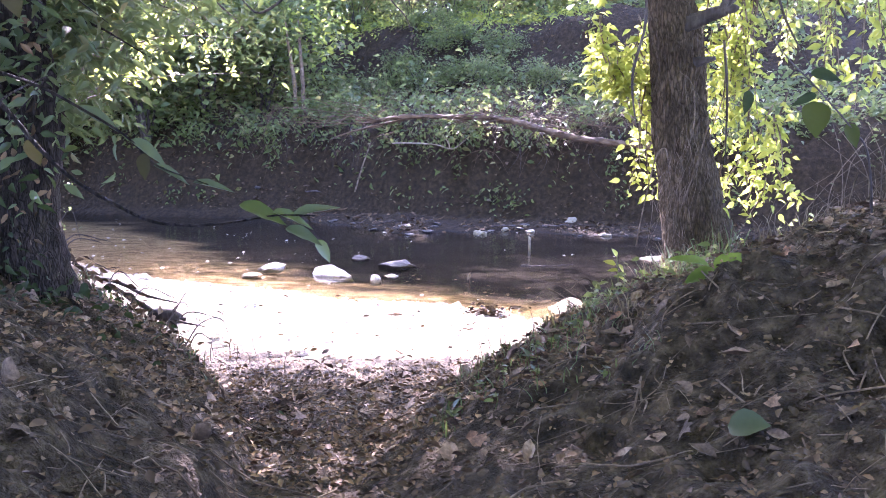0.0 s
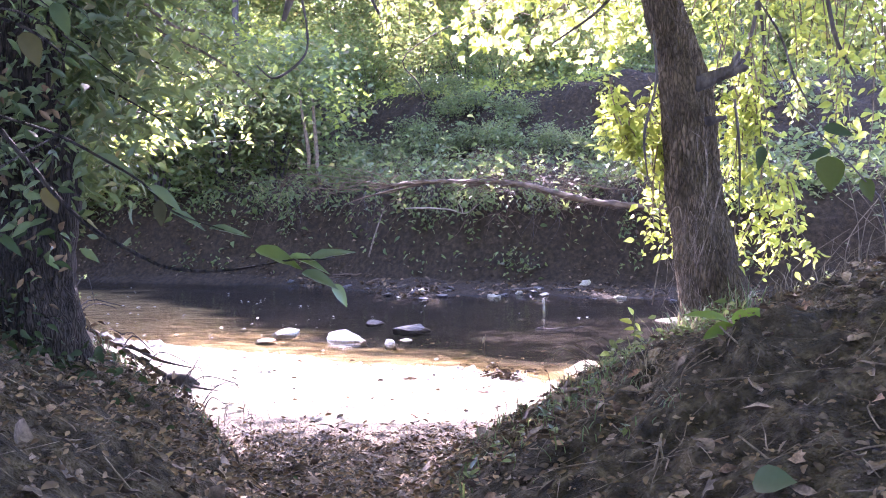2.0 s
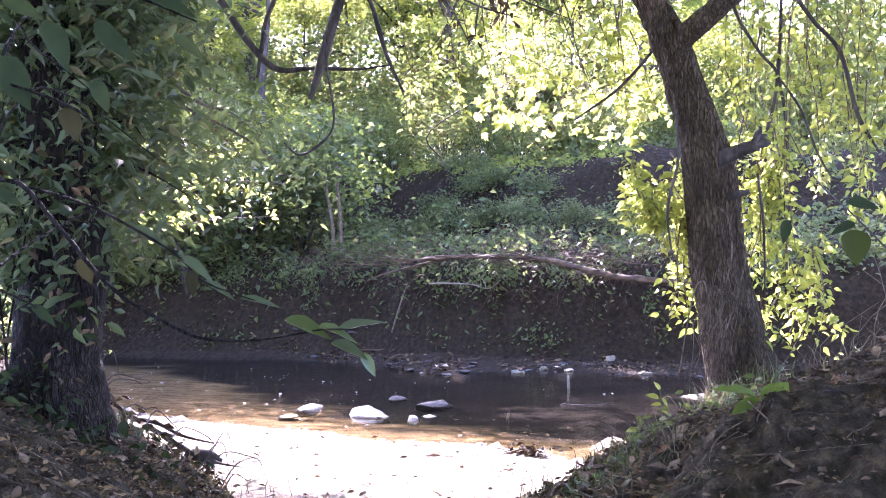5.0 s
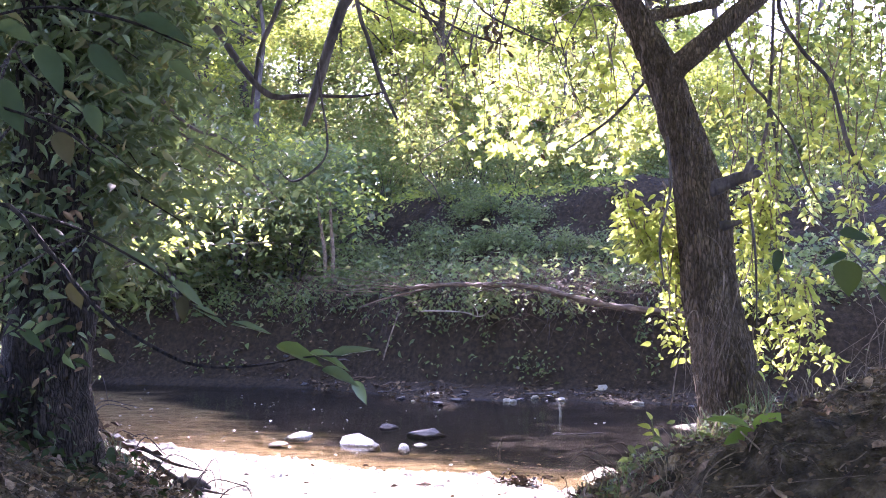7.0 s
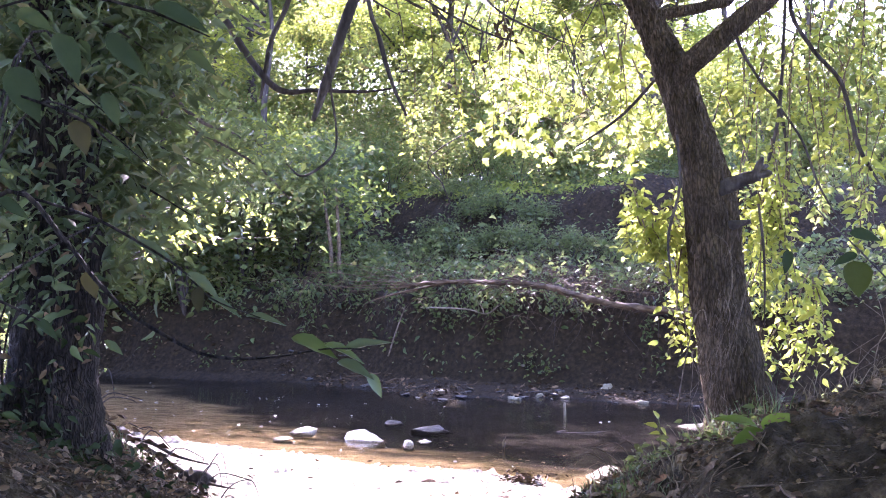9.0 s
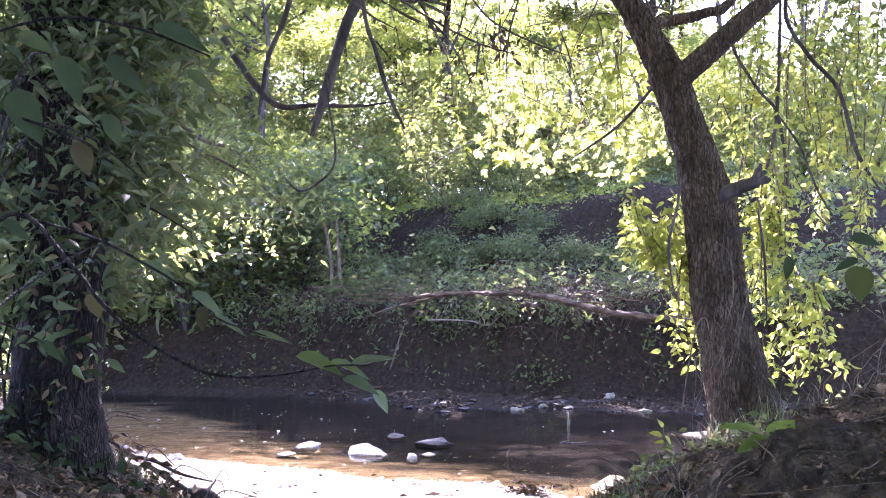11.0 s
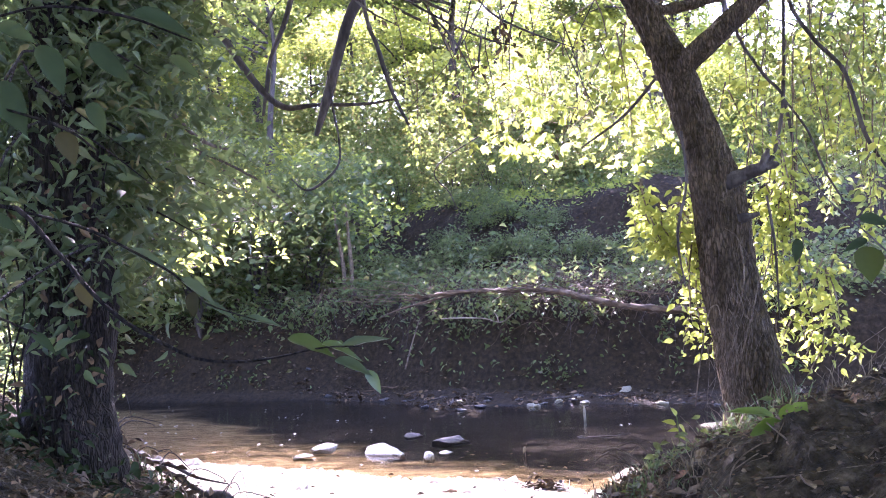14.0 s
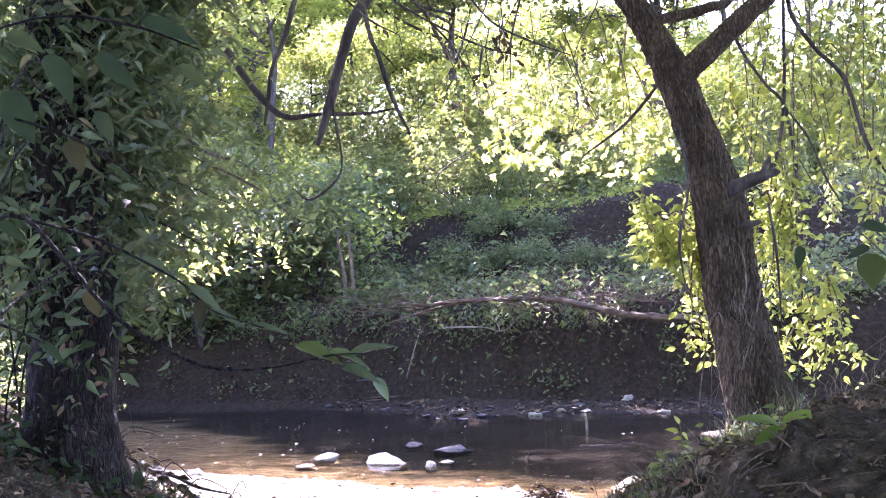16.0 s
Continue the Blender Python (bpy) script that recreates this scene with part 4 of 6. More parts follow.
for k, x in enumerate(np.linspace(-9, 12, 18)):
    plant_at(low[1], float(x) + 0.3 * rng.normal(), 30.0 + 0.9 * rng.normal(), rng.uniform(0, 360), rng.uniform(1.0, 1.5), used)
for k, x in enumerate(np.linspace(-8, 10, 24)):
    plant_at(low[1 if k % 2 and not -3.5 < x < 2 else 4], float(x) + 0.3 * rng.normal(), 27.4 + 0.7 * rng.normal(), rng.uniform(0, 360), rng.uniform(0.6, 0.95), used)
plant_at(low[4], -5.3, 11.0, 20, 0.5, used)
# unseen trees added behind and beside the camera to keep sky light off
for k, (x, y) in enumerate([(-6, -6), (-2.5, -8), (1.5, -7.5), (5.5, -6), (-9, -3), (9, -3.5), (-0.5, -12), (-5, -11), (4.5, -11), (-9.5, 3), (9.5, 3)]):
    plant_at(tall[k % 3], x, y, 50 * k, 1.15, used)
for k in range(28):
    x = rng.uniform(-10, 9)
    y = far_shore(np.array([x]))[0] + rng.choice([2.4, 3.2, 4.4, 6.5, 8.5]) + rng.normal(0, 0.4)
    if 0 < x < 2.6 or x > -2.6 and (k % 3 or y - float(far_shore(np.array([x]))[0]) > 3.4):
        continue
    plant_at(low[0 if y < 20 else k % 3], x, float(y), rng.uniform(0, 360), rng.uniform(0.35, 0.65), used)
for k, (x, y) in enumerate([(-7.5, 18.6), (-6, 19.4), (-4.6, 18.9), (-3.6, 19.6), (-8.8, 18.0), (-5.4, 17.9)]):
    plant_at(low[3], x, y, 60 * k, 1.25, used)

# gaps cut in the added crowns, letting sun flecks reach the far bank
rf = np.random.default_rng(301)
fx = np.concatenate([[0.74, -0.55, 0.6, 1.27, 1.3, 0.51, -0.89, 2.4, 1.95], rf.uniform(-5, 4.5, 150)])
shore = rf.random(150) < 0.2
fy = np.concatenate([[15.9, 14.95, 14.6, 15.04, 14.7, 14.6, 14.6, 14.2, 15.3], np.where(shore, far_water(fx[9:]) + rf.uniform(-0.2, 0.6, 150), far_shore(fx[9:]) + rf.uniform(0.2, 4.2, 150))])
FLECK_AT = np.stack([fx, fy, np.maximum(heights(fx, fy), 0.0) + 0.05], 1)
FLECK_R = np.concatenate([np.full(9, 0.2), np.where(shore, rf.uniform(0.1, 0.18, 150), rf.uniform(0.045, 0.085, 150))])


def with_gaps(P):
    """The points left when those in the way of a fleck of sun are taken out."""
    keep = np.ones(len(P), dtype=bool)
    d = np.array(SUN)
    for q, r in zip(FLECK_AT, FLECK_R):
        v = P - q
        keep &= np.linalg.norm(v - (v @ d)[:, None] * d, axis=1) > r
    return P[keep]


# leafy plants growing over the middle of the second step
for k, (x, up) in enumerate([(-1.3, 4.4), (-0.9, 5.4), (-0.5, 4.8), (-0.2, 6.0), (0.2, 5.2), (0.5, 6.3), (0.8, 4.6), (-0.7, 6.6), (1.9, 4.3), (2.6, 4.6), (3.3, 4.4), (-2.2, 4.6), (1.2, 5.6), (0.0, 7.0)]):
    plant_at(low[2 if k % 2 else 0], x, float(far_shore(np.array([x]))[0]) + up, 70.0 * k, 0.42 + 0.05 * (k % 4), used)

# trees added on the far bank; their unseen crowns shade slope and deeper water
for k, (x, y, xs) in enumerate([(-6.5, 27.5, (-10.5, -2.9)), (-0.8, 29.0, (-4.8, 2.6)), (5.6, 28.0, (2.0, 9.5))]):
    g = ground_at(x, y)
    high = thing("tree", (x, y, g), "tall slender tree with an unseen crown added to shade the far bank", "tree", "woodland trees")
    part("trunk", tube([(x, y, g - 0.3), (x + 0.05, y, g + 2), (x - 0.1, y, g + 4.5), (x + 0.1, y - 0.2, 11.0)], [0.17, 0.14, 0.11, 0.05], 12, 5, 0.1, 0, k), DARKBARK, high, smooth=True)
    r2 = np.random.default_rng(200 + k)
    m = (900, 1450, 1600)[k]
    c = np.stack([r2.uniform(*xs, m), r2.uniform(24.5, 33.0, m), r2.uniform(10.2, 12.0, m)], 1)
    c[:, 2] += np.maximum(0, (c[:, 1] - 27) * 0.25)
    lx = c[:, 0] + 0.287 * (c[:, 2] - 3.6)
    c = c[c[:, 1] - 1.073 * (c[:, 2] - 3.6) < far_shore(lx) + 6.9 + 0.3 * r2.normal(size=m)]
    m = len(c)
    q = c[r2.integers(0, m, 20 * m)] + r2.normal(0, 1, (20 * m, 3)) * np.array([0.22, 0.22, 0.16])
    # unseen clumps added nearer, to shade part of the water
    c2 = np.stack([r2.uniform(-3.3, -1.3, 11), r2.uniform(21.5, 24.5, 11), r2.uniform(10.6, 11.6, 11)], 1)
    q2 = c2[r2.integers(0, 11, 700 if k == 1 else 0)] + r2.normal(0, 1, (700 if k == 1 else 0, 3)) * np.array([0.26, 0.15, 0.12])
    q3 = np.zeros((0, 3))
    if k == 1:
        # outlying unseen sprays, added so that their shadows dapple the shallows
        lx, ls = r2.uniform(-5.5, 2.4, 64), 0.45 + 2.6 * r2.uniform(0, 1, 64) ** 0.7
        lz = r2.uniform(10.8, 11.6, 64)
        c3 = np.stack([lx - 0.287 * lz, near_shore(lx) + ls + 1.073 * lz, lz], 1)
        wide = np.stack([r2.uniform(0.15, 0.5, 64), r2.uniform(0.05, 0.13, 64), np.full(64, 0.05)], 1)
        kk = r2.integers(0, 64, 2000)
        q3 = c3[kk] + r2.normal(0, 1, (2000, 3)) * wide[kk]
    part("crown", leaves(r2, with_gaps(np.concatenate([q, q2, q3])), 0.17, KITE, 0.3, 0.65, 0.3, flat=0.6), LEAF_WOOD, high)
    for i in range(9 if k == 1 else 5):
        e = c[r2.integers(0, m)] if i < 5 else c2[r2.integers(0, 11)]
        part("limb", tube([(x, y, 8.6 + 0.3 * i), ((x + e[0]) / 2, (y + e[1]) / 2, 9.9), e], [0.05, 0.035, 0.01], 6, 4, 0.1, 0, i), DARKBARK, high)

# slim dark trunks of the wood, seen against the sky
rt = np.random.default_rng(260)
for k, (x, y, r) in enumerate([(5.0, 27.5, 0.16), (6.3, 29.5, 0.12), (7.9, 31.0, 0.14), (9.4, 28.5, 0.11), (11.6, 32.0, 0.15), (12.9, 30.0, 0.1), (3.2, 30.5, 0.1)]):
    g = ground_at(x, y)
    slim = thing("tree", (x, y, g), "slim dark-trunked woodland tree against the bright sky", "tree", "woodland trees")
    bend = rt.normal(0, 0.12, 3)
    part("trunk", tube([(x, y, g - 0.3), (x + bend[0], y, g + 2.2), (x + bend[1], y, g + 5), (x + bend[2] * 2, y, 12.5)], [r, r * 0.85, r * 0.7, r * 0.3], 10, 6, 0.15, 0, k), DARKBARK, slim, smooth=True)
    for i in range(7):
        z = rt.uniform(g + 2.5, 10.5)
        a, L = rt.uniform(0, 6.28), rt.uniform(0.8, 1.9)
        p = np.array((x, y, z))
        e = p + np.array((math.cos(a) * L, math.sin(a) * L, rt.uniform(0.0, 0.9)))
        limb = part("limb", tube([p, (p + e) / 2 + np.array((0, 0, 0.15)), e], [r * 0.3, r * 0.2, 0.008], 6, 4, 0.1, 0, i), DARKBARK, slim)
        q = spline([p, (p + e) / 2 + np.array((0, 0, 0.15)), e], 8)[6:]
        P = q[rt.integers(0, len(q), 70)] + rt.normal(0, 1, (70, 3)) * np.array([0.28, 0.28, 0.2])
        tagged(part("leaf_spray", leaves(rt, P, 0.13, KITE, 0.4, 0.6, 0.4, flat=0.4), LEAF_WOOD, limb), kind="stuff")

# undergrowth over the far slope
n = 25000
m = 560
cx, s = rng.uniform(-11, 9, m), 1.0 + 7.0 * rng.uniform(0, 1, m) ** 1.4
cy = far_shore(cx) + s
bare = (cx > -2.8) & (s > 4.3) & (s < 7.2) & (rng.random(m) < 0.55)
cx, cy = cx[~bare], cy[~bare]
k = rng.integers(0, len(cx), n)
w = rng.uniform(0.08, 0.34, len(cx))[k]
x, y = cx[k] + rng.normal(0, 1, n) * w, cy[k] + rng.normal(0, 1, n) * w
P = np.stack([x, y, heights(x, y) + np.abs(rng.normal(0, 1.1, n)) * w * (0.5 + 1.0 * rng.random(len(cx))[k])], 1)
single("undergrowth", joined([leaves(rng, P[:14000], 0.085, OVAL, 0.3, 0.5, 0.5, flat=0.45), leaves(rng, P[14000:], 0.13, OVAL, 0.35, 0.5, 0.5, flat=0.4)]), LEAF_LOW, "low green ivy-like undergrowth covering the far bank", "undergrowth", kind="stuff")

# leafy ground cover at the foot of the wood
rc = np.random.default_rng(56)
n, m = 12000, 260
cx, cs = rc.uniform(-10, 12, m), rc.uniform(8.3, 15, m)
k = rc.integers(0, m, n)
w = rc.uniform(0.15, 0.5, m)[k]
x, y = cx[k] + rc.normal(0, 1, n) * w, far_shore(cx[k]) + cs[k] + rc.normal(0, 1, n) * w
P = np.stack([x, y, heights(x, y) + np.abs(rc.normal(0, 1.2, n)) * w], 1)
single("wood_undergrowth", leaves(rc, P, 0.12, KITE, 0.3, 0.6, 0.5, flat=0.45), LEAF_WOOD, "green undergrowth at the foot of the wood", "undergrowth", kind="stuff")

# dead leaves over the far slope and its second step
rl = np.random.default_rng(54)
x = rl.uniform(-8, 7, 3200)
y = far_shore(x) + rl.uniform(1.4, 8.0, 3200)
P = np.stack([x, y - 0.02, heights(x, y) + 0.02], 1)
single("slope_litter", leaves(rl, P, 0.065, CURLED, 0.2, 0.7, 0.6, flat=0.5), LITTER, "brown dead leaves lying over the far slope", "leaf litter", kind="stuff")

# grass along the top of the far bank
rg = np.random.default_rng(53)
n = 3000
x = rg.choice(rg.uniform(-2.8, 2.4, 45), n) + rg.normal(0, 0.2, n)
y = far_shore(x) + 8.7 + 0.5 * bumps(x, x * 0, 0.5, 33) + rg.normal(0, 0.8, n)
P = np.stack([x, y, heights(x, y)], 1)
a = rg.uniform(0, 6.28, n)
h, w = rg.uniform(0.06, 0.34, n) * (0.7 + 0.5 * bumps(x, y, 0.4, 34)), 0.009
tip = P + np.stack([np.cos(a) * 0.12, np.sin(a) * 0.12, h], 1)
sd = np.stack([-np.sin(a) * w, np.cos(a) * w, a * 0], 1)
V = np.stack([P - sd, P + sd, tip], 1).reshape(-1, 3)
wn2 = 2300
wx2 = rg.choice(rg.uniform(-3.2, 3.4, 40), wn2) + rg.normal(0, 0.22, wn2)
wy2 = far_shore(wx2) + 6.3 + rg.uniform(0, 3.4, wn2)
single("bank_weeds", leaves(rg, np.stack([wx2, wy2, heights(wx2, wy2) + np.abs(rg.normal(0.05, 0.14, wn2))], 1), 0.1, OVAL, 0.3, 0.5, 0.5, flat=0.45), LEAF_SUN, "sunlit leafy weeds along the top of the far bank", "weeds", kind="stuff")
single("bank_grass", (V, np.arange(3 * n).reshape(-1, 3)), LEAF_SUN, "sunlit yellow-green grass along the top of the far bank", "grass", kind="stuff")

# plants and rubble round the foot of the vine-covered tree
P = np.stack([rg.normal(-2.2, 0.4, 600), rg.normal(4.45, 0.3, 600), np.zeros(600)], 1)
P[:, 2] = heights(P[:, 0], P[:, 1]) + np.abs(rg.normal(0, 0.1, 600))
# The ivy's shade is in its leaf colour.
single("ivy", leaves(rg, P, 0.05, OVAL, 0.3, 0.6, 0.4, flat=0.5), LEAF_SHADE, "creeping ivy round the foot of the tree, darkened for shade", "ivy", kind="stuff")

# bare root along the lip of the far bank
bough = thing("fallen_branch", (0.2, 16.3, ground_at(0.2, 16.3)), "long reddish-brown bare fallen branch along the bank lip", "branch")
part("stem", tube([(-1.294, 16.5, 1.64), (-0.718, 16.45, 1.73), (0.232, 16.3, 1.735), (0.972, 16.1, 1.694), (1.504, 15.85, 1.56), (2.189, 15.55, 1.389), (3.115, 15.3, 1.295), (3.742, 15.15, 1.248)],
                  [0.014, 0.024, 0.028, 0.034, 0.04, 0.045, 0.048, 0.048], 14, 16, 0.7, 0.02, 1), ROOT, bough, smooth=True)
part("side_branch", tube([(-1.9, 16.3, 1.35), (-1.64, 16.4, 1.46), (-1.1, 16.5, 1.6), (-0.5, 16.5, 1.725)], [0.006, 0.013, 0.018, 0.022], 8, 6, 0.3, 0, 2), ROOT, bough, smooth=True)
rb1 = np.random.default_rng(96)
for k in range(6):
    e = np.array((-3.15 + 0.5 * rb1.random() + 0.06 * k, 16.75 - 0.25 * rb1.random(), 2.13 - 0.08 * k + 0.06 * rb1.normal()))
    a = np.array((-1.25 + 0.5 * rb1.random(), 16.45, 1.66 + 0.04 * rb1.normal()))
    mid = (a + e) / 2 + np.array((0.3 * rb1.normal(), -0.15 * rb1.random(), -0.08 + 0.12 * rb1.normal()))
    part("side_twig", tube([a, (a + mid) / 2 + rb1.normal(0, 0.04, 3), mid, (mid + e) / 2 + rb1.normal(0, 0.06, 3), e], [0.009, 0.008, 0.0065, 0.0045, 0.002], 6, 6, 0.4, 0, k), ROOT, bough, smooth=True)
for k in range(26):
    x = rb1.uniform(-0.9, 2.6)
    y, z = float(np.interp(x, (-0.7, 1.0, 2.2), (16.4, 16.05, 15.5))), float(np.interp(x, (-0.7, 0.23, 0.97, 1.5, 2.2), (1.73, 1.735, 1.694, 1.56, 1.389)))
    d = np.array((rb1.choice((-1, 1)) * rb1.uniform(0.15, 0.5), -0.15 * rb1.random(), rb1.normal(-0.05, 0.16)))
    part("side_twig", tube([(x, y, z), np.array((x, y, z)) + d * 0.5 + rb1.normal(0, 0.03, 3), np.array((x, y, z)) + d], [0.009, 0.006, 0.002], 5, 4, 0.3, 0, k), ROOT, bough)


# thin dead side branches trailing along it
rb2 = np.random.default_rng(98)
for k in range(9):
    x0, L = rb2.uniform(-3.0, 1.6), rb2.uniform(0.8, 1.7)
    p = []
    for i in range(5):
        x = x0 + L * i / 4
        p.append((x, float(far_shore(np.array([x]))[0]) + 0.75 + 0.06 * rb2.normal(), 1.72 - 0.07 * abs(x - 0.2) + 0.12 * rb2.normal()))
    single("dead_branch", tube(p, [0.005, 0.008, 0.011, 0.009, 0.005], 6, 5, 0.3, 0, k), ROOT, "thin brown dead branch trailing along the bank lip", "branch", "dead branches", smooth=True)

# a pair of slim pale saplings behind the lip
for x, lean in ((-2.78, -0.07), (-2.64, -0.03)):
    g = ground_at(x, 18.5)
    sp = thing("sapling", (x, 18.5, g), "slim pale bare stem of a young tree", "sapling", "slim saplings")
    part("stem", tube([(x, 18.5, g - 0.1), (x + lean * 0.4, 18.5, g + 0.6), (x + lean * 1.6, 18.5, g + 1.2), (x + lean * 2.4, 18.5, g + 1.7)], [0.045, 0.038, 0.03, 0.014], 10, 5, 0.2, 0, 3), TWIG, sp, smooth=True)
    P = np.stack([rb2.normal(x + 0.3, 0.4, 90), rb2.normal(18.4, 0.3, 90), rb2.normal(g + 1.6, 0.35, 90)], 1)
    tagged(part("leaf_spray", leaves(rb2, P, 0.11, OVAL, 0.4, 0.6, 0.4, flat=0.4), LEAF_SUN, sp), kind="stuff")

# tangle of dead brush along the lip
rb = np.random.default_rng(97)
tangle = []
for k in range(420):
    x = rb.uniform(-3.6, 3.6)
    y = float(far_shore(np.array([x]))[0]) + (rb.uniform(0.75, 1.6) if k % 3 else rb.uniform(1.5, 4.2))
    z, L, a = ground_at(x, y), rb.uniform(0.25, 0.8), rb.normal(0, 0.5) + (math.pi if rb.random() < 0.5 else 0)
    p = [(x, y, z - 0.03), (x + L * 0.5 * math.cos(a), y - 0.1, z + 0.12 + 0.25 * rb.random()), (x + L * math.cos(a), y - 0.2 + 0.2 * math.sin(a), z + 0.05 + 0.25 * rb.normal()), (x + 1.4 * L * math.cos(a), y - 0.3, z - 0.1 + 0.2 * rb.normal())]
    r = 0.002 + 0.004 * rb.random()
    tangle.append(tube(p, [r, r, r * 0.7, r * 0.3], 4, 3))
single("brush", joined(tangle), ROOT, "tangle of thin dead brown twigs along the far bank lip", "brush", kind="stuff")


# a leaning young tree on the far end of the bar, its tips in the sun
def leaning_sapling():
    r = np.random.default_rng(63)
    g = ground_at(-4.7, 11.0)
    s = thing("sapling", (-4.7, 11.0, g), "leaning young tree with sunlit yellow-green leaves", "sapling")
    stem = [(-4.7, 11.0, g - 0.1), (-4.5, 10.95, 1.1), (-4.0, 10.8, 2.1), (-3.4, 10.6, 2.75), (-2.7, 10.4, 3.0)]
    part("stem", tube(stem, [0.035, 0.03, 0.022, 0.014, 0.005], 8, 6, 0.1, 0, 1), DARKBARK, s, smooth=True)
    q = spline(stem, 8)
    for k in range(13):
        b0 = q[int(r.integers(10, len(q) - 2))]
        e = np.array([r.uniform(-3.3, -1.95), 10.5 + r.normal(0, 0.35), r.uniform(1.95, 3.1)])
        p = [b0, (b0 + e) / 2 + np.array([0, 0, 0.12]), e]
        branch = part("branch", tube(p, [0.008, 0.006, 0.002], 5, 5, 0.1, 0, k), DARKBARK, s)
        c = spline(p, 10)[8:]
        n = int(r.integers(12, 34))
        P = c[r.integers(0, len(c), n)] + r.normal(0, 1, (n, 3)) * np.array([0.09, 0.09, 0.06])
        tagged(part("leaf_spray", leaves(r, P, 0.085, OVAL, 0.35, 0.5, 0.4, flat=0.4), LEAF_SUN, branch), kind="stuff")


leaning_sapling()


# ---- stones, sand bar ----
def rock(seed, size, wedge=0.0):
    """An angular, broken stone with worn edges."""
    r = np.random.default_rng(1000 + seed)
    bm = bmesh.new()
    for k in range(20):
        d = r.normal(size=3)
        d /= np.linalg.norm(d)
        bm.verts.new(d * r.uniform(0.75, 1.1))
    bmesh.ops.convex_hull(bm, input=bm.verts)
    bmesh.ops.delete(bm, geom=[v for v in bm.verts if not v.link_faces], context="VERTS")
    bmesh.ops.bevel(bm, geom=list(bm.edges), offset=0.03, segments=1, affect="EDGES")
    bmesh.ops.subdivide_edges(bm, edges=list(bm.edges), cuts=2 if size[0] > 0.12 else 1, use_grid_fill=True)
    bmesh.ops.triangulate(bm, faces=list(bm.faces))
    for v in bm.verts:
        q = v.co * (1 + 0.09 * noise.noise(v.co * 2.0 + Vector((0, seed * 3.1, 0))) + 0.05 * noise.noise(v.co * 6.0 + Vector((seed * 1.7, 0, 0))))
        up = (0.62 + 0.38 * max(-1.0, min(1.0, q.y))) * (1.0 - 0.4 * wedge * q.x) if q.z > 0 else 1.0
        v.co = Vector((q.x * size[0], q.y * size[1], q.z * up * size[2]))
    bm.verts.index_update()
    V = np.array([v.co for v in bm.verts])
    T = np.array([[v.index for v in f.verts] for f in bm.faces])
    bm.free()
    return V, T


def put_rock(seed, x, y, z, size, material, label, turn=0.0, wedge=0.0):
    V, T = rock(seed, size, wedge)
    c, s = math.cos(turn), math.sin(turn)
    V = np.stack([V[:, 0] * c - V[:, 1] * s + x, V[:, 0] * s + V[:, 1] * c + y, V[:, 2] + z], 1)
    single("stone", (V, T), material, label, "stone", "stones in the creek")


put_rock(1, -1.24, 10.78, -0.01, (0.265, 0.24, 0.19), STONE, "large pale wedge-shaped limestone rock in the shallows", wedge=0.9)
put_rock(2, -2.0, 11.3, 0.0, (0.19, 0.16, 0.085), STONE, "flat pale stone in the shallows", wedge=-0.5)
put_rock(3, -2.13, 10.8, -0.01, (0.16, 0.12, 0.04), STONE, "flat pale stone in the shallows")
put_rock(4, -0.73, 10.5, -0.01, (0.085, 0.08, 0.1), STONE, "small pale pointed stone in the shallows", wedge=-0.6)
put_rock(12, -0.56, 10.72, 0.0, (0.09, 0.05, 0.03), STONE, "small flat pale stone in the shallows")
put_rock(5, -0.58, 11.6, -0.015, (0.27, 0.16, 0.085), WETSHADESTONE, "low grey stone in the water", wedge=-0.7)
put_rock(6, -1.02, 12.1, -0.01, (0.15, 0.1, 0.06), WETSHADESTONE, "low grey stone in the water")
put_rock(7, -0.42, 8.3, 0.07, (0.085, 0.06, 0.055), BROWNSTONE, "small brown stone on the sand bar")
put_rock(10, -0.53, 7.78, 0.08, (0.06, 0.05, 0.025), BROWNSTONE, "flat brown stone on the sand bar")
put_rock(11, 0.22, 7.68, 0.08, (0.055, 0.045, 0.035), BROWNSTONE, "small brown stone on the sand bar")
put_rock(13, -0.29, 8.28, 0.07, (0.07, 0.04, 0.02), BROWNSTONE, "flat brown stone on the sand bar")
put_rock(8, 2.05, 15.4, 0.06, (0.19, 0.14, 0.2), PALEROCK, "blocky pale grey rock at the foot of the far bank", wedge=-0.3)
put_rock(9, 1.7, 15.85, 0.14, (0.17, 0.13, 0.11), PALEROCK, "rounded pale grey rock at the foot of the far bank")
for k, (x, y) in enumerate(((0.74, 15.9), (-0.55, 14.95), (0.6, 14.5), (1.27, 15.04), (1.32, 14.75), (0.51, 14.6), (-0.89, 14.6), (2.4, 14.3), (0.95, 14.9))):
    w = 0.03 + 0.05 * ((k * 37) % 10) / 10
    put_rock(60 + k, x, y, max(0.0, ground_at(x, y)) + 0.01, (w * 1.5, w, 0.03 + 0.02 * (k % 3)), PALEROCK, "pale stone on the muddy far waterline", k * 1.3)

# leaf litter, twigs and clods on the mounds and the path
rng = np.random.default_rng(31)


def strewn(n, seed):
    r = np.random.default_rng(seed)
    x, y = r.uniform(-3.4, 3.8, n), r.uniform(1.2, 7.2, n)
    keep = (heights(x, y) > 0.22 + 0.05 * r.normal(0, 1, n)) | (y < 6.35 + 0.2 * r.normal(0, 1, n))
    keep &= ~((y > 4.6) & (heights(x, y) < 0.34) & (r.random(n) < 0.2))
    return x[keep], y[keep]


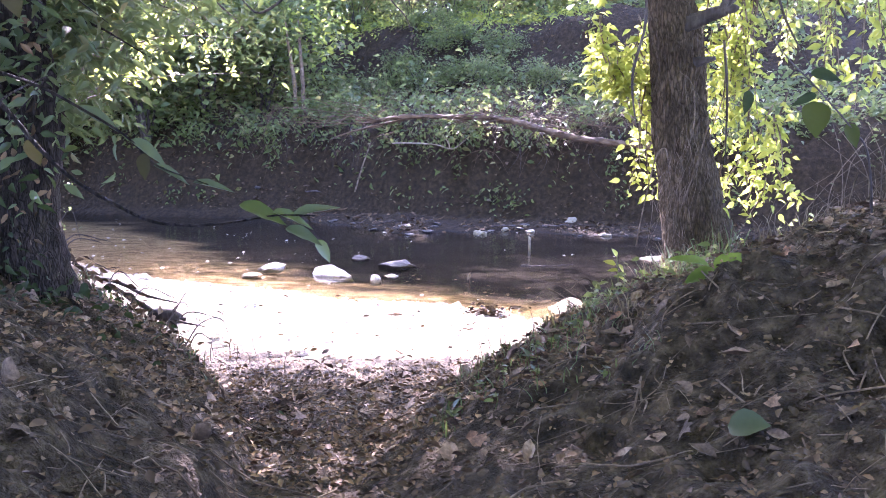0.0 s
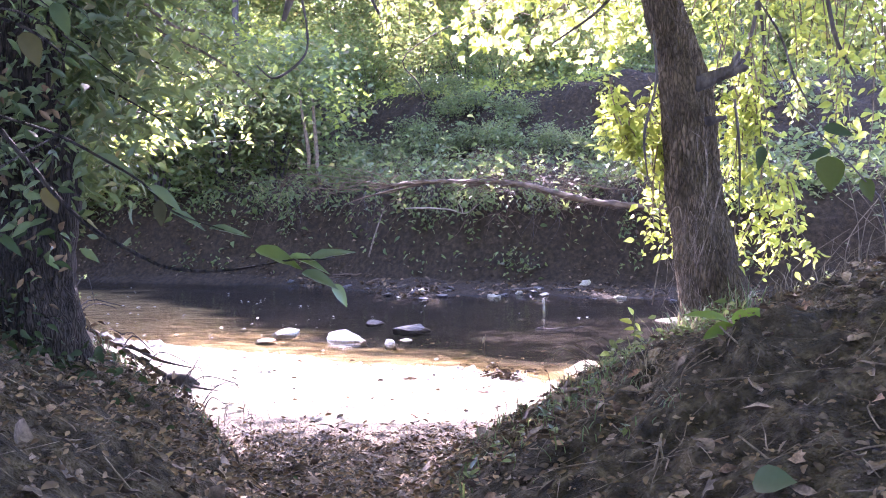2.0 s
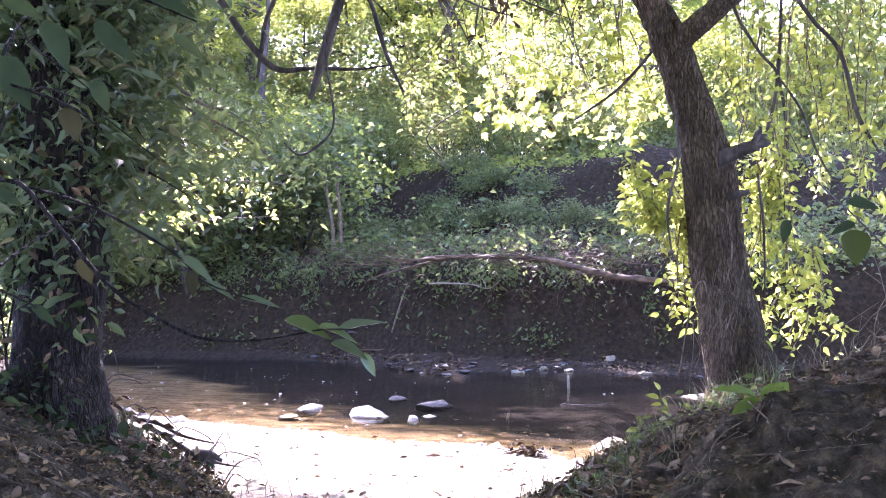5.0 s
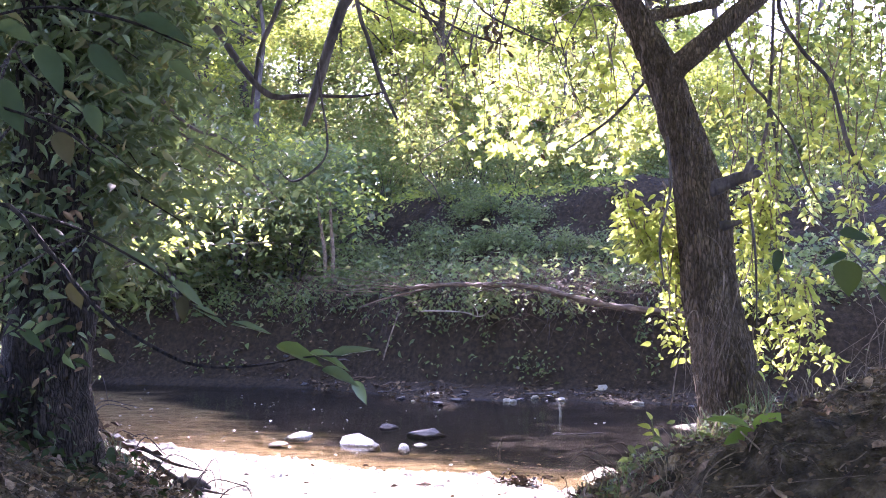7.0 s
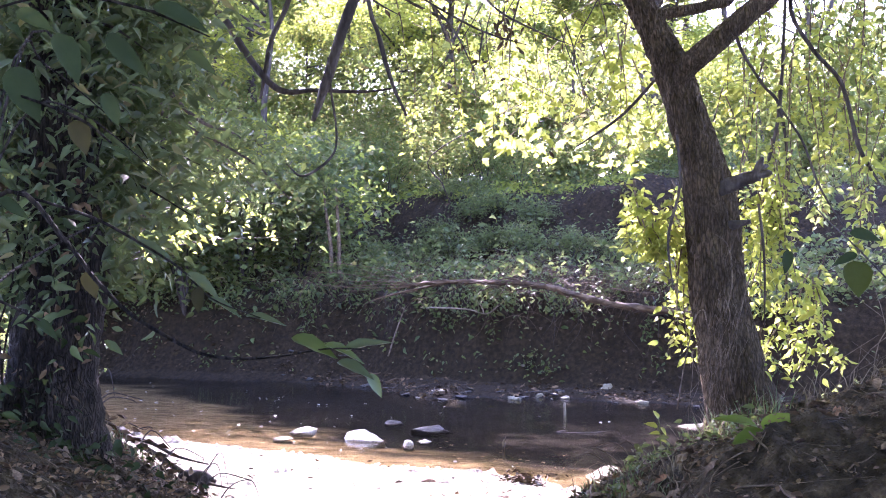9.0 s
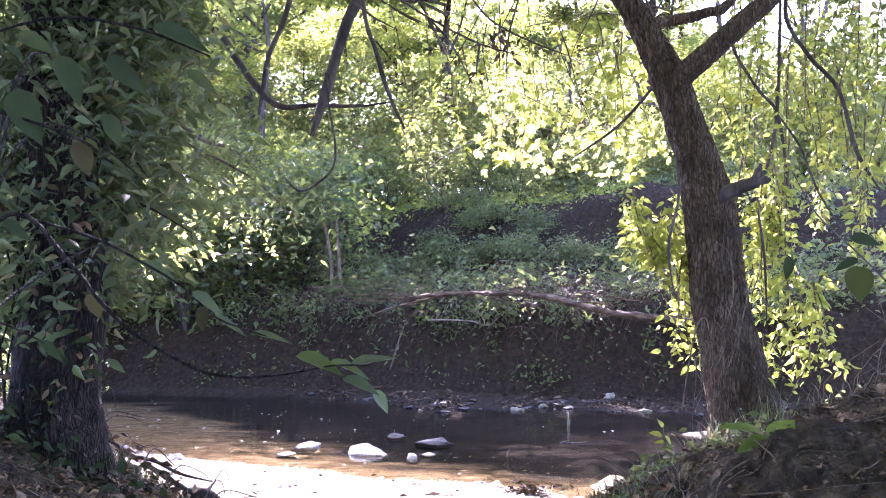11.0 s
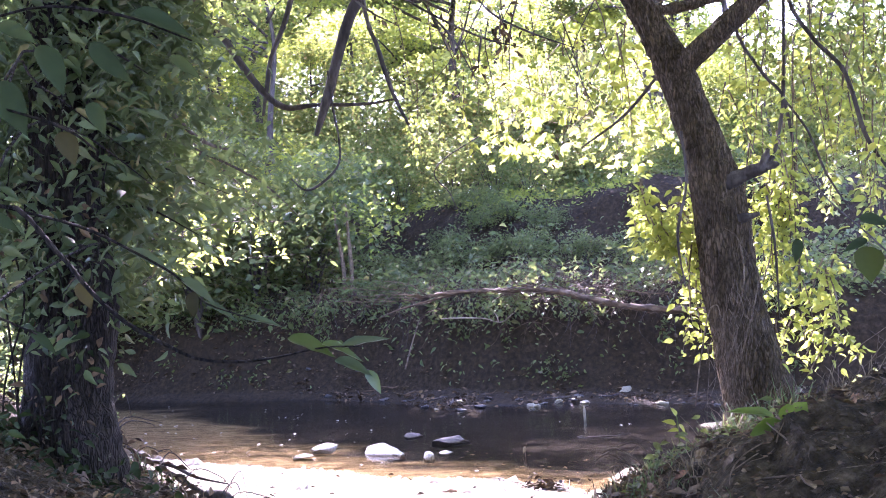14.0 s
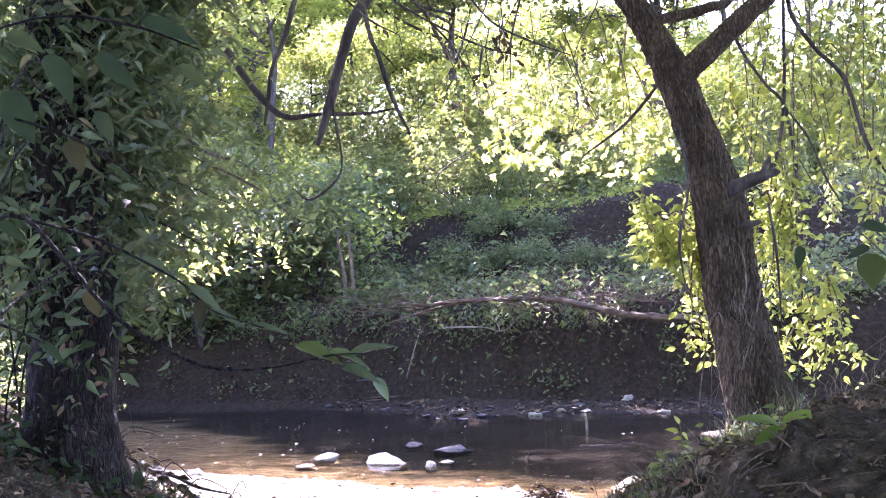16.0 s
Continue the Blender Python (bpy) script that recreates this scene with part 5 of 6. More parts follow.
for n, size, seed in ((26000, 0.02, 41), (6000, 0.034, 42)):
    x, y = strewn(n, seed)
    P = np.stack([x, y, heights(x, y) + rng.uniform(0.006, 0.03, len(x))], 1)
    single("leaf_litter", leaves(rng, P, size, CURLED, 0.0, 0.65, 0.55, flat=0.62), LITTER, "brown curled dead leaves lying on the clay banks", "leaf litter", kind="stuff")
# litter along the path, down to the sand
x, y = rng.uniform(-1.7, 0.6, 6000), rng.uniform(3.2, 6.95, 6000)
keep = rng.random(6000) < np.interp(y, [5.8, 6.8], [1.0, 0.06])
P = np.stack([x, y, heights(x, y) + 0.012], 1)[keep]
single("leaf_litter", leaves(rng, P, 0.026, CURLED, 0.0, 0.6, 0.7, flat=0.7), PATHLITTER, "dry brown leaves covering the path down to the sand", "leaf litter", kind="stuff")

# the larger fallen leaves on the near mounds, one by one
DEADLEAF = plain("large_dead_leaf", [(0.3, (0.06, 0.042, 0.026)), (0.5, (0.14, 0.1, 0.064)), (0.75, (0.27, 0.205, 0.14))], 2.2, 0.75, 0.4, 0.01, fine=4.0)
nt = DEADLEAF.node_tree
own = nt.nodes.new("ShaderNodeObjectInfo")
socket = nt.nodes["Principled BSDF"].inputs["Base Color"]
nt.links.new(mixed(nt, 0.9, socket.links[0].from_socket, ramp(nt, own.outputs["Random"], [(0.0, (0.28, 0.25, 0.22)), (0.6, (0.85, 0.8, 0.75)), (0.9, (1.3, 1.22, 1.15)), (1.0, (1.15, 0.75, 0.5))]), "MULTIPLY"), socket)
DEAD_DATA = []
for shape, w in ((CURLED, 0.75), (LOBED, 0.8), (CURLED, 0.55), (OVAL, 0.6)):
    V = shape[0] * np.array([1, w, 1.0])
    V[:, 2] += 0.16 * np.sin(V[:, 0] * 5 + len(DEAD_DATA)) * V[:, 1] + 0.1 * V[:, 0] ** 2
    d = tri_mesh("dead_leaf", V, shape[1])
    d.materials.append(DEADLEAF)
    DEAD_DATA.append(d)
for x0, x1, y0, y1, count, label in ((0.05, 2.6, 2.3, 5.4, 300, "large dry leaves strewn over the shaded clay mound"), (-2.5, -0.7, 2.2, 5.6, 150, "dead leaves scattered over the slope under the vine-covered tree"), (-1.5, 0.4, 3.6, 7.0, 110, "fallen leaves gathered on the path to the water")):
    bed = thing("fallen_leaves", ((x0 + x1) / 2, (y0 + y1) / 2, ground_at((x0 + x1) / 2, (y0 + y1) / 2)), label, "fallen leaves")
    for k in range(count):
        x, y = rng.uniform(x0, x1), rng.uniform(y0, y1)
        e = 0.03
        nrm = Vector((ground_at(x - e, y) - ground_at(x + e, y), ground_at(x, y - e) - ground_at(x, y + e), 2 * e)).normalized() + Vector(rng.normal(0, 0.28, 3))
        d = Vector(rng.normal(0, 1, 3))
        side = nrm.cross(d).normalized()
        nrm.normalize()
        d = side.cross(nrm)
        L = rng.uniform(0.045, 0.1)
        q = Vector((x, y, ground_at(x, y) + 0.014)) - Vector(origin_of(bed))
        ob = new("dead_leaf", DEAD_DATA[int(rng.integers(0, 4))])
        ob.parent = bed
        ob.matrix_basis = Matrix(((d.x * L, side.x * L, nrm.x * L, q.x), (d.y * L, side.y * L, nrm.y * L, q.y), (d.z * L, side.z * L, nrm.z * L, q.z), (0, 0, 0, 1)))

CLOD = np.array([(1, 0, -0.1), (0.3, 0.9, 0.0), (-0.8, 0.5, -0.1), (-0.7, -0.6, 0.0), (0.4, -0.9, -0.1), (0.45, 0.2, 0.5), (-0.4, -0.15, 0.45)])
CLOD_T = np.array([(0, 1, 5), (1, 2, 5), (2, 6, 5), (2, 3, 6), (3, 4, 6), (4, 5, 6), (4, 0, 5)])
x, y = strewn(19000, 44)
n = len(x)
a, s = rng.uniform(0, 6.28, n), np.minimum(0.012 * np.exp(rng.normal(-0.25, 0.55, n)), 0.024)
c0 = CLOD[None] * s[:, None, None] * (1 + 0.35 * rng.normal(0, 1, (n, 7, 3)))
Vx = c0[..., 0] * np.cos(a)[:, None] - c0[..., 1] * np.sin(a)[:, None] + x[:, None]
Vy = c0[..., 0] * np.sin(a)[:, None] + c0[..., 1] * np.cos(a)[:, None] + y[:, None]
Vz = c0[..., 2] + (heights(x, y) - 0.004)[:, None]
CLODS = plain("clay_clod", [(0.3, (0.03, 0.021, 0.012)), (0.5, (0.08, 0.058, 0.035)), (0.75, (0.16, 0.12, 0.078))], 8, 0.95, 0.6, 0.006, island=0.6)
single("soil_clods", (np.stack([Vx, Vy, Vz], -1).reshape(-1, 3), (CLOD_T[None] + (np.arange(n) * 7)[:, None, None]).reshape(-1, 3)), CLODS, "small crumbled lumps of grey-brown clay on the banks", "soil", kind="stuff")

sticks = []
x, y = strewn(1500, 45)
for px, py in zip(x, y):
    L, a = 0.04 + 0.22 * rng.random() ** 2, rng.uniform(0, 6.28)
    q = np.array([(px + math.cos(a) * L * k + rng.normal(0, 0.012), py + math.sin(a) * L * k + rng.normal(0, 0.012)) for k in (-1, -0.3, 0.4, 1)])
    z = heights(q[:, 0], q[:, 1])
    z = z * 0.4 + np.linspace(z[0], z[-1], 4) * 0.6
    r = 0.0011 + 0.0026 * rng.random() ** 3
    sticks.append(tube([(u, v, w + 0.012) for (u, v), w in zip(q, z)], [r, r, r * 0.9, r * 0.5], 4, 2))
single("fallen_twigs", joined(sticks), TWIG, "thin broken twigs scattered over the banks", "twigs", kind="stuff")


# longer twigs, lying singly on the mounds
for x0, x1, y0, y1, count, label in ((-2.6, -0.75, 2.2, 5.6, 130, "thin dead twigs scattered over the slope under the vine-covered tree"), (0.1, 2.4, 2.3, 5.0, 140, "thin dead twigs scattered over the shaded clay mound")):
    bed = thing("fallen_twigs", ((x0 + x1) / 2, (y0 + y1) / 2, ground_at((x0 + x1) / 2, (y0 + y1) / 2)), label, "fallen twigs")
    for k in range(count):
        px, py = rng.uniform(x0, x1), rng.uniform(y0, y1)
        L, a = 0.04 + 0.13 * rng.random() ** 1.5, rng.uniform(0, 6.28)
        q = np.array([(px + math.cos(a) * L * u + rng.normal(0, 0.012), py + math.sin(a) * L * u + rng.normal(0, 0.012)) for u in (-1, -0.3, 0.4, 1)])
        z = heights(q[:, 0], q[:, 1])
        r = 0.0012 + 0.0024 * rng.random() ** 2
        part("twig", tube([(u, v, w + 0.012) for (u, v), w in zip(q, z)], [r, r, r * 0.9, r * 0.5], 5, 3, 0.2, 0, k), TWIG if k % 3 else ROOT, bed)


def stick(pts, r, material=TWIG, label="pale bare dead stick lying on the clay bank"):
    single("stick", tube(pts, [r] * (len(pts) - 1) + [r * 0.5], 6, 5, 0.15, 0, int(pts[0][0] * 100)), material, label, "stick", "sticks on the bank", smooth=True)


stick([(0.645, 2.95, 0.99), (0.59, 2.8, 0.90), (0.535, 2.62, 0.78)], 0.0034)
stick([(0.911, 3.3, 1.262), (0.979, 3.15, 1.183), (1.055, 3.0, 1.101)], 0.003)
stick([(0.472, 3.6, 0.97), (0.596, 3.35, 0.975), (0.786, 3.1, 1.01), (0.938, 2.9, 1.03), (1.065, 2.75, 1.04), (1.191, 2.65, 1.06)], 0.0025)
stick([(0.805, 2.7, 1.05), (0.859, 2.6, 1.01), (0.913, 2.5, 0.973)], 0.003)
stick([(1.179, 2.6, 1.10), (1.096, 2.5, 1.0), (0.989, 2.4, 0.9)], 0.003)
stick([(0.948, 3.3, 1.252), (1.008, 3.1, 1.183), (1.021, 2.95, 1.099)], 0.003)
stick([(0.348, 3.5, 0.921), (0.413, 3.45, 0.902), (0.437, 3.4, 0.845), (0.463, 3.3, 0.794)], 0.003)

# log with dead branches at the edge of the bar
log = thing("log", (-1.7, 5.92, ground_at(-1.7, 5.92)), "short dark rotten log with dead branches at the bank edge", "log")
part("trunk", tube([(-1.79, 5.92, 0.56), (-1.72, 5.9, 0.565), (-1.64, 5.9, 0.555), (-1.56, 5.9, 0.53)], [0.02, 0.042, 0.04, 0.015], 12, 6, 0.3, 0.004, 4), DARKBARK, log, smooth=True)
part("branch", tube([(-2.278, 6.0, 0.877), (-2.14, 6.0, 0.787), (-1.951, 5.95, 0.688), (-1.73, 5.9, 0.572), (-1.561, 5.85, 0.529), (-1.412, 5.8, 0.514)], [0.012, 0.016, 0.018, 0.016, 0.009, 0.003], 7, 5, 0.2, 0, 2), DARKBARK, log)
part("branch", tube([(-2.2, 5.95, 0.80), (-2.0, 6.0, 0.75), (-1.85, 6.05, 0.66), (-1.66, 6.1, 0.60)], [0.01, 0.012, 0.01, 0.004], 6, 5, 0.2, 0, 3), DARKBARK, log)

rs = np.random.default_rng(71)
for k in range(12):
    x, y = rs.uniform(-2.5, -1.4), 0.0
    y = 5.35 + 0.5 * max(0.0, -1.3 - x) + rs.normal(0, 0.15)
    a, L = rs.uniform(-0.6, 0.9), rs.uniform(0.1, 0.24)
    z = ground_at(x, y)
    part("dead_twig", tube([(x, y, z + 0.01), (x + L * 0.4 * math.cos(a), y + 0.1, z + 0.08 + 0.12 * rs.random()), (x + L * math.cos(a), y + 0.15, z + 0.05 + 0.2 * rs.random()), (x + L * 1.3 * math.cos(a), y + 0.15, z + 0.02 + 0.1 * rs.random())],
                      [0.005, 0.004, 0.003, 0.0012], 5, 4, 0.2, 0, k), DARKBARK, log)
P = np.stack([rs.uniform(-2.5, -1.45, 120), rs.normal(0, 0.15, 120), rs.uniform(0.02, 0.16, 120)], 1)
P[:, 1] += 5.4 + 0.5 * np.maximum(0, -1.3 - P[:, 0])
P[:, 2] += heights(P[:, 0], P[:, 1])
tagged(part("withered_leaves", leaves(rs, P, 0.07, CURLED, 0.4, 0.5, 0.4, flat=0.4), LITTER, log), kind="stuff")


# ---- plants close to the camera ----
BLADE = (np.array([(u, v * 0.5, -0.10 * u * u + 0.10 * abs(v) + 0.012 * math.sin(14 * u + 3 * v)) for u, w in ((0.0, 0.05), (0.06, 0.5), (0.17, 0.88), (0.34, 1.0), (0.55, 0.88), (0.74, 0.58), (0.9, 0.2), (1.0, 0.01)) for v in (-w, 0.0, w)]),
         np.array([t for k in range(7) for s in (0, 1) for t in ((3 * k + s, 3 * k + s + 3, 3 * k + s + 4), (3 * k + s, 3 * k + s + 4, 3 * k + s + 1))]))


def blade(row, facing=(0.0, -0.5, 0.85)):
    """One leaf from its base to its tip, of the given width to length."""
    p, q, w = np.array(row[:3]), np.array(row[3:6]), row[6]
    d = q - p
    L = np.linalg.norm(d)
    d = d / L
    s = np.cross(np.array(facing), d)
    s /= np.linalg.norm(s)
    n = np.cross(d, s)
    tv, tt = BLADE
    return p + L * (tv[:, :1] * d + w * tv[:, 1:2] * s + tv[:, 2:] * n), tt


LEAF_NEAR = leafy("broad_green_leaf", [(0.0, (0.022, 0.044, 0.011)), (1.0, (0.034, 0.062, 0.016))], (0.15, 0.21, 0.035), 0.35, 0.4, 0.45)
LEAF_GREY = leafy("dull_green_leaf", [(0.0, (0.026, 0.046, 0.024)), (1.0, (0.042, 0.066, 0.034))], (0.13, 0.18, 0.06), 0.3, 0.35, 0.5)
# Brighter copy of the broad leaf; its colour stands in for backlight.
LEAF_LIT = leafy("backlit_tone_leaf", [(0.0, (0.04, 0.08, 0.014)), (1.0, (0.06, 0.11, 0.02))], (0.22, 0.32, 0.045), 0.45, 0.4, 0.35)
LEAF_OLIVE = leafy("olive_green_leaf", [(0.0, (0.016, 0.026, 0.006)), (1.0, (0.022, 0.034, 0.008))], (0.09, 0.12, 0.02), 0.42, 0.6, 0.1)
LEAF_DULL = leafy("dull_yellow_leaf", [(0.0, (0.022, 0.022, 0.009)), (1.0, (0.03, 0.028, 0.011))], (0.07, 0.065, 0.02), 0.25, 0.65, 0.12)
TWIG_LEAVES = [(-0.197, 1.17, 1.685, -0.141, 1.17, 1.665, 0.5), (-0.158, 1.17, 1.677, -0.111, 1.19, 1.657, 0.4), (-0.143, 1.17, 1.658, -0.098, 1.15, 1.643, 0.42), (-0.107, 1.16, 1.645, -0.089, 1.16, 1.619, 0.6),
               (-0.136, 1.18, 1.67, -0.083, 1.21, 1.683, 0.35), (-0.258, 1.2, 1.709, -0.208, 1.2, 1.701, 0.3), (-0.304, 1.2, 1.73, -0.261, 1.2, 1.709, 0.3), (-0.333, 1.21, 1.76, -0.29, 1.21, 1.73, 0.4),
               (-0.4, 1.22, 1.798, -0.346, 1.22, 1.771, 0.38), (-0.454, 1.2, 1.76, -0.438, 1.2, 1.729, 0.7), (-0.315, 1.2, 1.744, -0.316, 1.2, 1.711, 0.6)]
CLOSE_LEAVES = [(-0.539, 1.18, 2.004, -0.496, 1.18, 1.926, 0.75), (-0.485, 1.18, 2.045, -0.449, 1.18, 1.973, 0.7), (-0.423, 1.18, 2.044, -0.365, 1.18, 1.983, 0.5), (-0.462, 1.18, 1.94, -0.441, 1.18, 1.892, 0.9),
                (-0.426, 1.18, 1.973, -0.404, 1.18, 1.926, 0.7), (-0.559, 1.2, 1.85, -0.517, 1.2, 1.82, 0.5), (-0.425, 1.2, 1.912, -0.398, 1.2, 1.898, 0.5), (-0.359, 1.15, 2.069, -0.279, 1.15, 2.036, 0.5),
                (-0.334, 1.2, 2.028, -0.289, 1.2, 1.994, 0.5), (-0.538, 1.25, 1.702, -0.498, 1.25, 1.67, 0.5), (-0.519, 1.15, 2.064, -0.465, 1.15, 2.037, 0.6), (-0.505, 1.2, 1.891, -0.487, 1.2, 1.885, 0.8)]
MOUND_PLANT = [(0.979, 3.33, 1.246, 1.044, 3.3, 1.324, 0.95), (0.948, 3.33, 1.271, 0.787, 3.3, 1.315, 0.3), (0.968, 3.32, 1.259, 0.844, 3.29, 1.225, 0.5)]
SIDE_LEAVES = [(1.465, 3.85, 1.838, 1.477, 3.82, 1.698, 0.86), (1.45, 3.85, 1.945, 1.565, 3.83, 1.922, 0.5), (1.475, 3.85, 1.865, 1.375, 3.83, 1.822, 0.34), (1.218, 3.86, 1.88, 1.2, 3.84, 1.785, 0.45),
               (1.60, 3.85, 1.75, 1.64, 3.83, 1.66, 0.7)]
SMALL_PLANT = [(0.83, 4.5, 1.096, 0.77, 4.5, 1.117, 0.6), (0.835, 4.5, 1.135, 0.812, 4.5, 1.174, 0.6), (0.843, 4.5, 1.096, 0.874, 4.5, 1.056, 0.5), (0.843, 4.5, 1.069, 0.791, 4.5, 1.07, 0.5), (0.838, 4.5, 1.043, 0.89, 4.5, 1.016, 0.4)]

# a sapling beside the path, whose twigs hang into the view
sap = thing("sapling", (-0.75, 1.3, ground_at(-0.75, 1.3)), "thin sapling with drooping twigs and broad dull green leaves", "sapling")
part("stem", tube([(-0.75, 1.3, ground_at(-0.75, 1.3) - 0.05), (-0.74, 1.28, 1.2), (-0.70, 1.25, 1.7), (-0.66, 1.2, 2.05), (-0.55, 1.2, 2.25)], [0.011, 0.009, 0.008, 0.006, 0.004], 8, 6, 0.1, 0, 1), OLDBARK, sap, smooth=True)
part("twig", tube([(-0.69, 1.24, 1.76), (-0.56, 1.22, 1.86), (-0.48, 1.2, 1.80), (-0.437, 1.19, 1.752), (-0.395, 1.19, 1.712), (-0.345, 1.19, 1.682), (-0.304, 1.18, 1.665), (-0.257, 1.18, 1.66), (-0.21, 1.175, 1.664), (-0.155, 1.17, 1.673), (-0.11, 1.18, 1.672)],
                  [0.0036, 0.0033, 0.0029, 0.0027, 0.0025, 0.0023, 0.0021, 0.0018, 0.0014, 0.0011, 0.0007], 6, 4), OLDBARK, sap)
part("twig", tube([(-0.56, 1.22, 1.86), (-0.46, 1.22, 1.83), (-0.4, 1.22, 1.80), (-0.34, 1.21, 1.765), (-0.30, 1.2, 1.73), (-0.24, 1.2, 1.707)], [0.0016, 0.002, 0.0017, 0.0014, 0.001, 0.0006], 6, 4), OLDBARK, sap)
part("twig", tube([(-0.66, 1.2, 2.05), (-0.5, 1.18, 2.09), (-0.38, 1.16, 2.07), (-0.3, 1.18, 2.04)], [0.0018, 0.0016, 0.002, 0.001], 6, 4), OLDBARK, sap)
part("twig", tube([(-0.66, 1.2, 2.0), (-0.56, 1.18, 1.98), (-0.46, 1.18, 1.945), (-0.42, 1.19, 1.915)], [0.0018, 0.0016, 0.002, 0.001], 6, 4), OLDBARK, sap)
part("twig", tube([(-0.69, 1.24, 1.72), (-0.6, 1.24, 1.73), (-0.53, 1.25, 1.70)], [0.0018, 0.002, 0.001], 6, 4), OLDBARK, sap)
TWIG_LEAVES = [(*row[:6], row[6] * 0.85) for row in TWIG_LEAVES]
for k, row in enumerate(TWIG_LEAVES):
    part("leaf", blade(row), LEAF_NEAR if k in (0, 1, 3) else LEAF_DULL if k in (9, 10) else LEAF_GREY, sap, smooth=True)
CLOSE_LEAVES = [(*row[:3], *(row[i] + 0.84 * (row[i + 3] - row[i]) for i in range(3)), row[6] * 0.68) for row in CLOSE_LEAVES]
# The close leaves are dimmed by colour, unlike the twig leaves.
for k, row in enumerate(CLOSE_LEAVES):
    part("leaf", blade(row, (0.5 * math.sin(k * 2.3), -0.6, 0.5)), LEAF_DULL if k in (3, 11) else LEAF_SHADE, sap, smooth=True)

# more of its leaves, a little further off, dimmed by their colour
rs = np.random.default_rng(83)
P = np.stack([rs.uniform(-1.15, -0.42, 170), rs.uniform(1.35, 2.3, 170), rs.uniform(1.55, 2.35, 170)], 1)
P = P[P[:, 0] < -0.33 * P[:, 1] + 0.02 - 0.25 * np.maximum(0, 2.0 - P[:, 2])]
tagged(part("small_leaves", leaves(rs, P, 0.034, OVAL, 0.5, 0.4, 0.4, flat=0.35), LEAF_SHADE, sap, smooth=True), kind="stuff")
for k in range(4):
    x, z = -0.55 - 0.12 * rs.random(), rs.uniform(1.6, 2.3)
    part("twig", tube([(-0.72, 1.26, 1.35 + 0.09 * k), (-0.74, 1.6, z - 0.1), (-0.75 - 0.2 * rs.random(), 2.0, z), (-0.7 - 0.4 * rs.random(), 2.3, z - 0.1)], [0.003, 0.0025, 0.002, 0.001], 5, 4), OLDBARK, sap)

# the broad-leaved seedling and the small plant on the mound
seed = thing("seedling", (0.995, 3.32, ground_at(0.995, 3.32)), "young plant with three broad leaves in a backlit bright green", "plant")
part("stem", tube([(0.995, 3.32, ground_at(0.995, 3.32) - 0.02), (0.985, 3.33, 1.212), (0.975, 3.33, 1.252)], [0.004, 0.003, 0.002], 6, 4), LEAF_LOW, seed)
for k, row in enumerate(MOUND_PLANT):
    part("leaf", blade(row, (0.1, -0.4, 0.9) if k else (0.1, -0.9, 0.25)), LEAF_LIT, seed, smooth=True)
seed = thing("seedling", (0.845, 4.5, ground_at(0.845, 4.5)), "small plant with yellow-green leaves on the bank crest", "plant")
part("stem", tube([(0.85, 4.5, ground_at(0.85, 4.5) - 0.02), (0.845, 4.5, 1.0), (0.835, 4.5, 1.14)], [0.004, 0.003, 0.002], 6, 4), LEAF_LOW, seed)
for row in SMALL_PLANT:
    part("leaf", blade(row, (0.1, -0.5, 0.8)), LEAF_SUN, seed, smooth=True)
seed = thing("seedling", (0.79, 2.46, ground_at(0.79, 2.46)), "low broad dull green leaf close to the clay", "plant")
zz = ground_at(0.79, 2.45)
part("stem", tube([(0.79, 2.47, zz - 0.02), (0.775, 2.46, zz + 0.01), (0.769, 2.45, zz + 0.02)], [0.003, 0.003, 0.002], 6, 4), LEAF_LOW, seed)
part("leaf", blade((0.769, 2.45, zz + 0.02, 0.855, 2.39, zz + 0.045, 0.85), (0.0, -0.6, 0.8)), LEAF_GREY, seed, smooth=True)

# side shoot, most of its leaves coloured dark to look shaded
side = thing("sapling", (1.75, 3.9, ground_at(1.75, 3.9)), "slim dark shoot with broad green leaves, most darkened for shade", "sapling")
part("stem", tube([(1.75, 3.9, ground_at(1.75, 3.9) - 0.05), (1.70, 3.87, 1.62), (1.623, 3.85, 1.73), (1.48, 3.85, 1.885), (1.33, 3.86, 2.04), (1.25, 3.9, 2.22)], [0.006, 0.005, 0.004, 0.0035, 0.003, 0.002], 6, 5), DARKBARK, side)
for k, row in enumerate(SIDE_LEAVES):
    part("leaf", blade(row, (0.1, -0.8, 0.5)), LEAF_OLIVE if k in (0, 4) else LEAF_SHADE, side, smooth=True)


# ---- grass on the crests ----
DRY, GREEN = [], []


def tuft(rng, x, y, n, h, shapes, spread=0.06):
    for k in range(n):
        a, L = rng.uniform(0, 6.28), h * rng.uniform(0.5, 1.2)
        bx, by = x + rng.normal(0, spread), y + rng.normal(0, spread)
        z = ground_at(bx, by)
        lean = rng.uniform(0.15, 0.8) * L
        p = np.array([(bx + math.cos(a) * lean * s * s, by + math.sin(a) * lean * s * s, z - 0.01 + L * s * (1 - 0.35 * s * rng.uniform(0.3, 1.2))) for s in (0, 0.35, 0.7, 1)])
        w = 0.0025 * rng.uniform(0.6, 1.4)
        sd = np.array([-math.sin(a), math.cos(a), 0]) * w
        V = np.concatenate([p[:3] - sd, p[:3] + sd, p[3:]])
        shapes.append((V, np.array([(0, 3, 4), (0, 4, 1), (1, 4, 5), (1, 5, 2), (2, 5, 6)])))


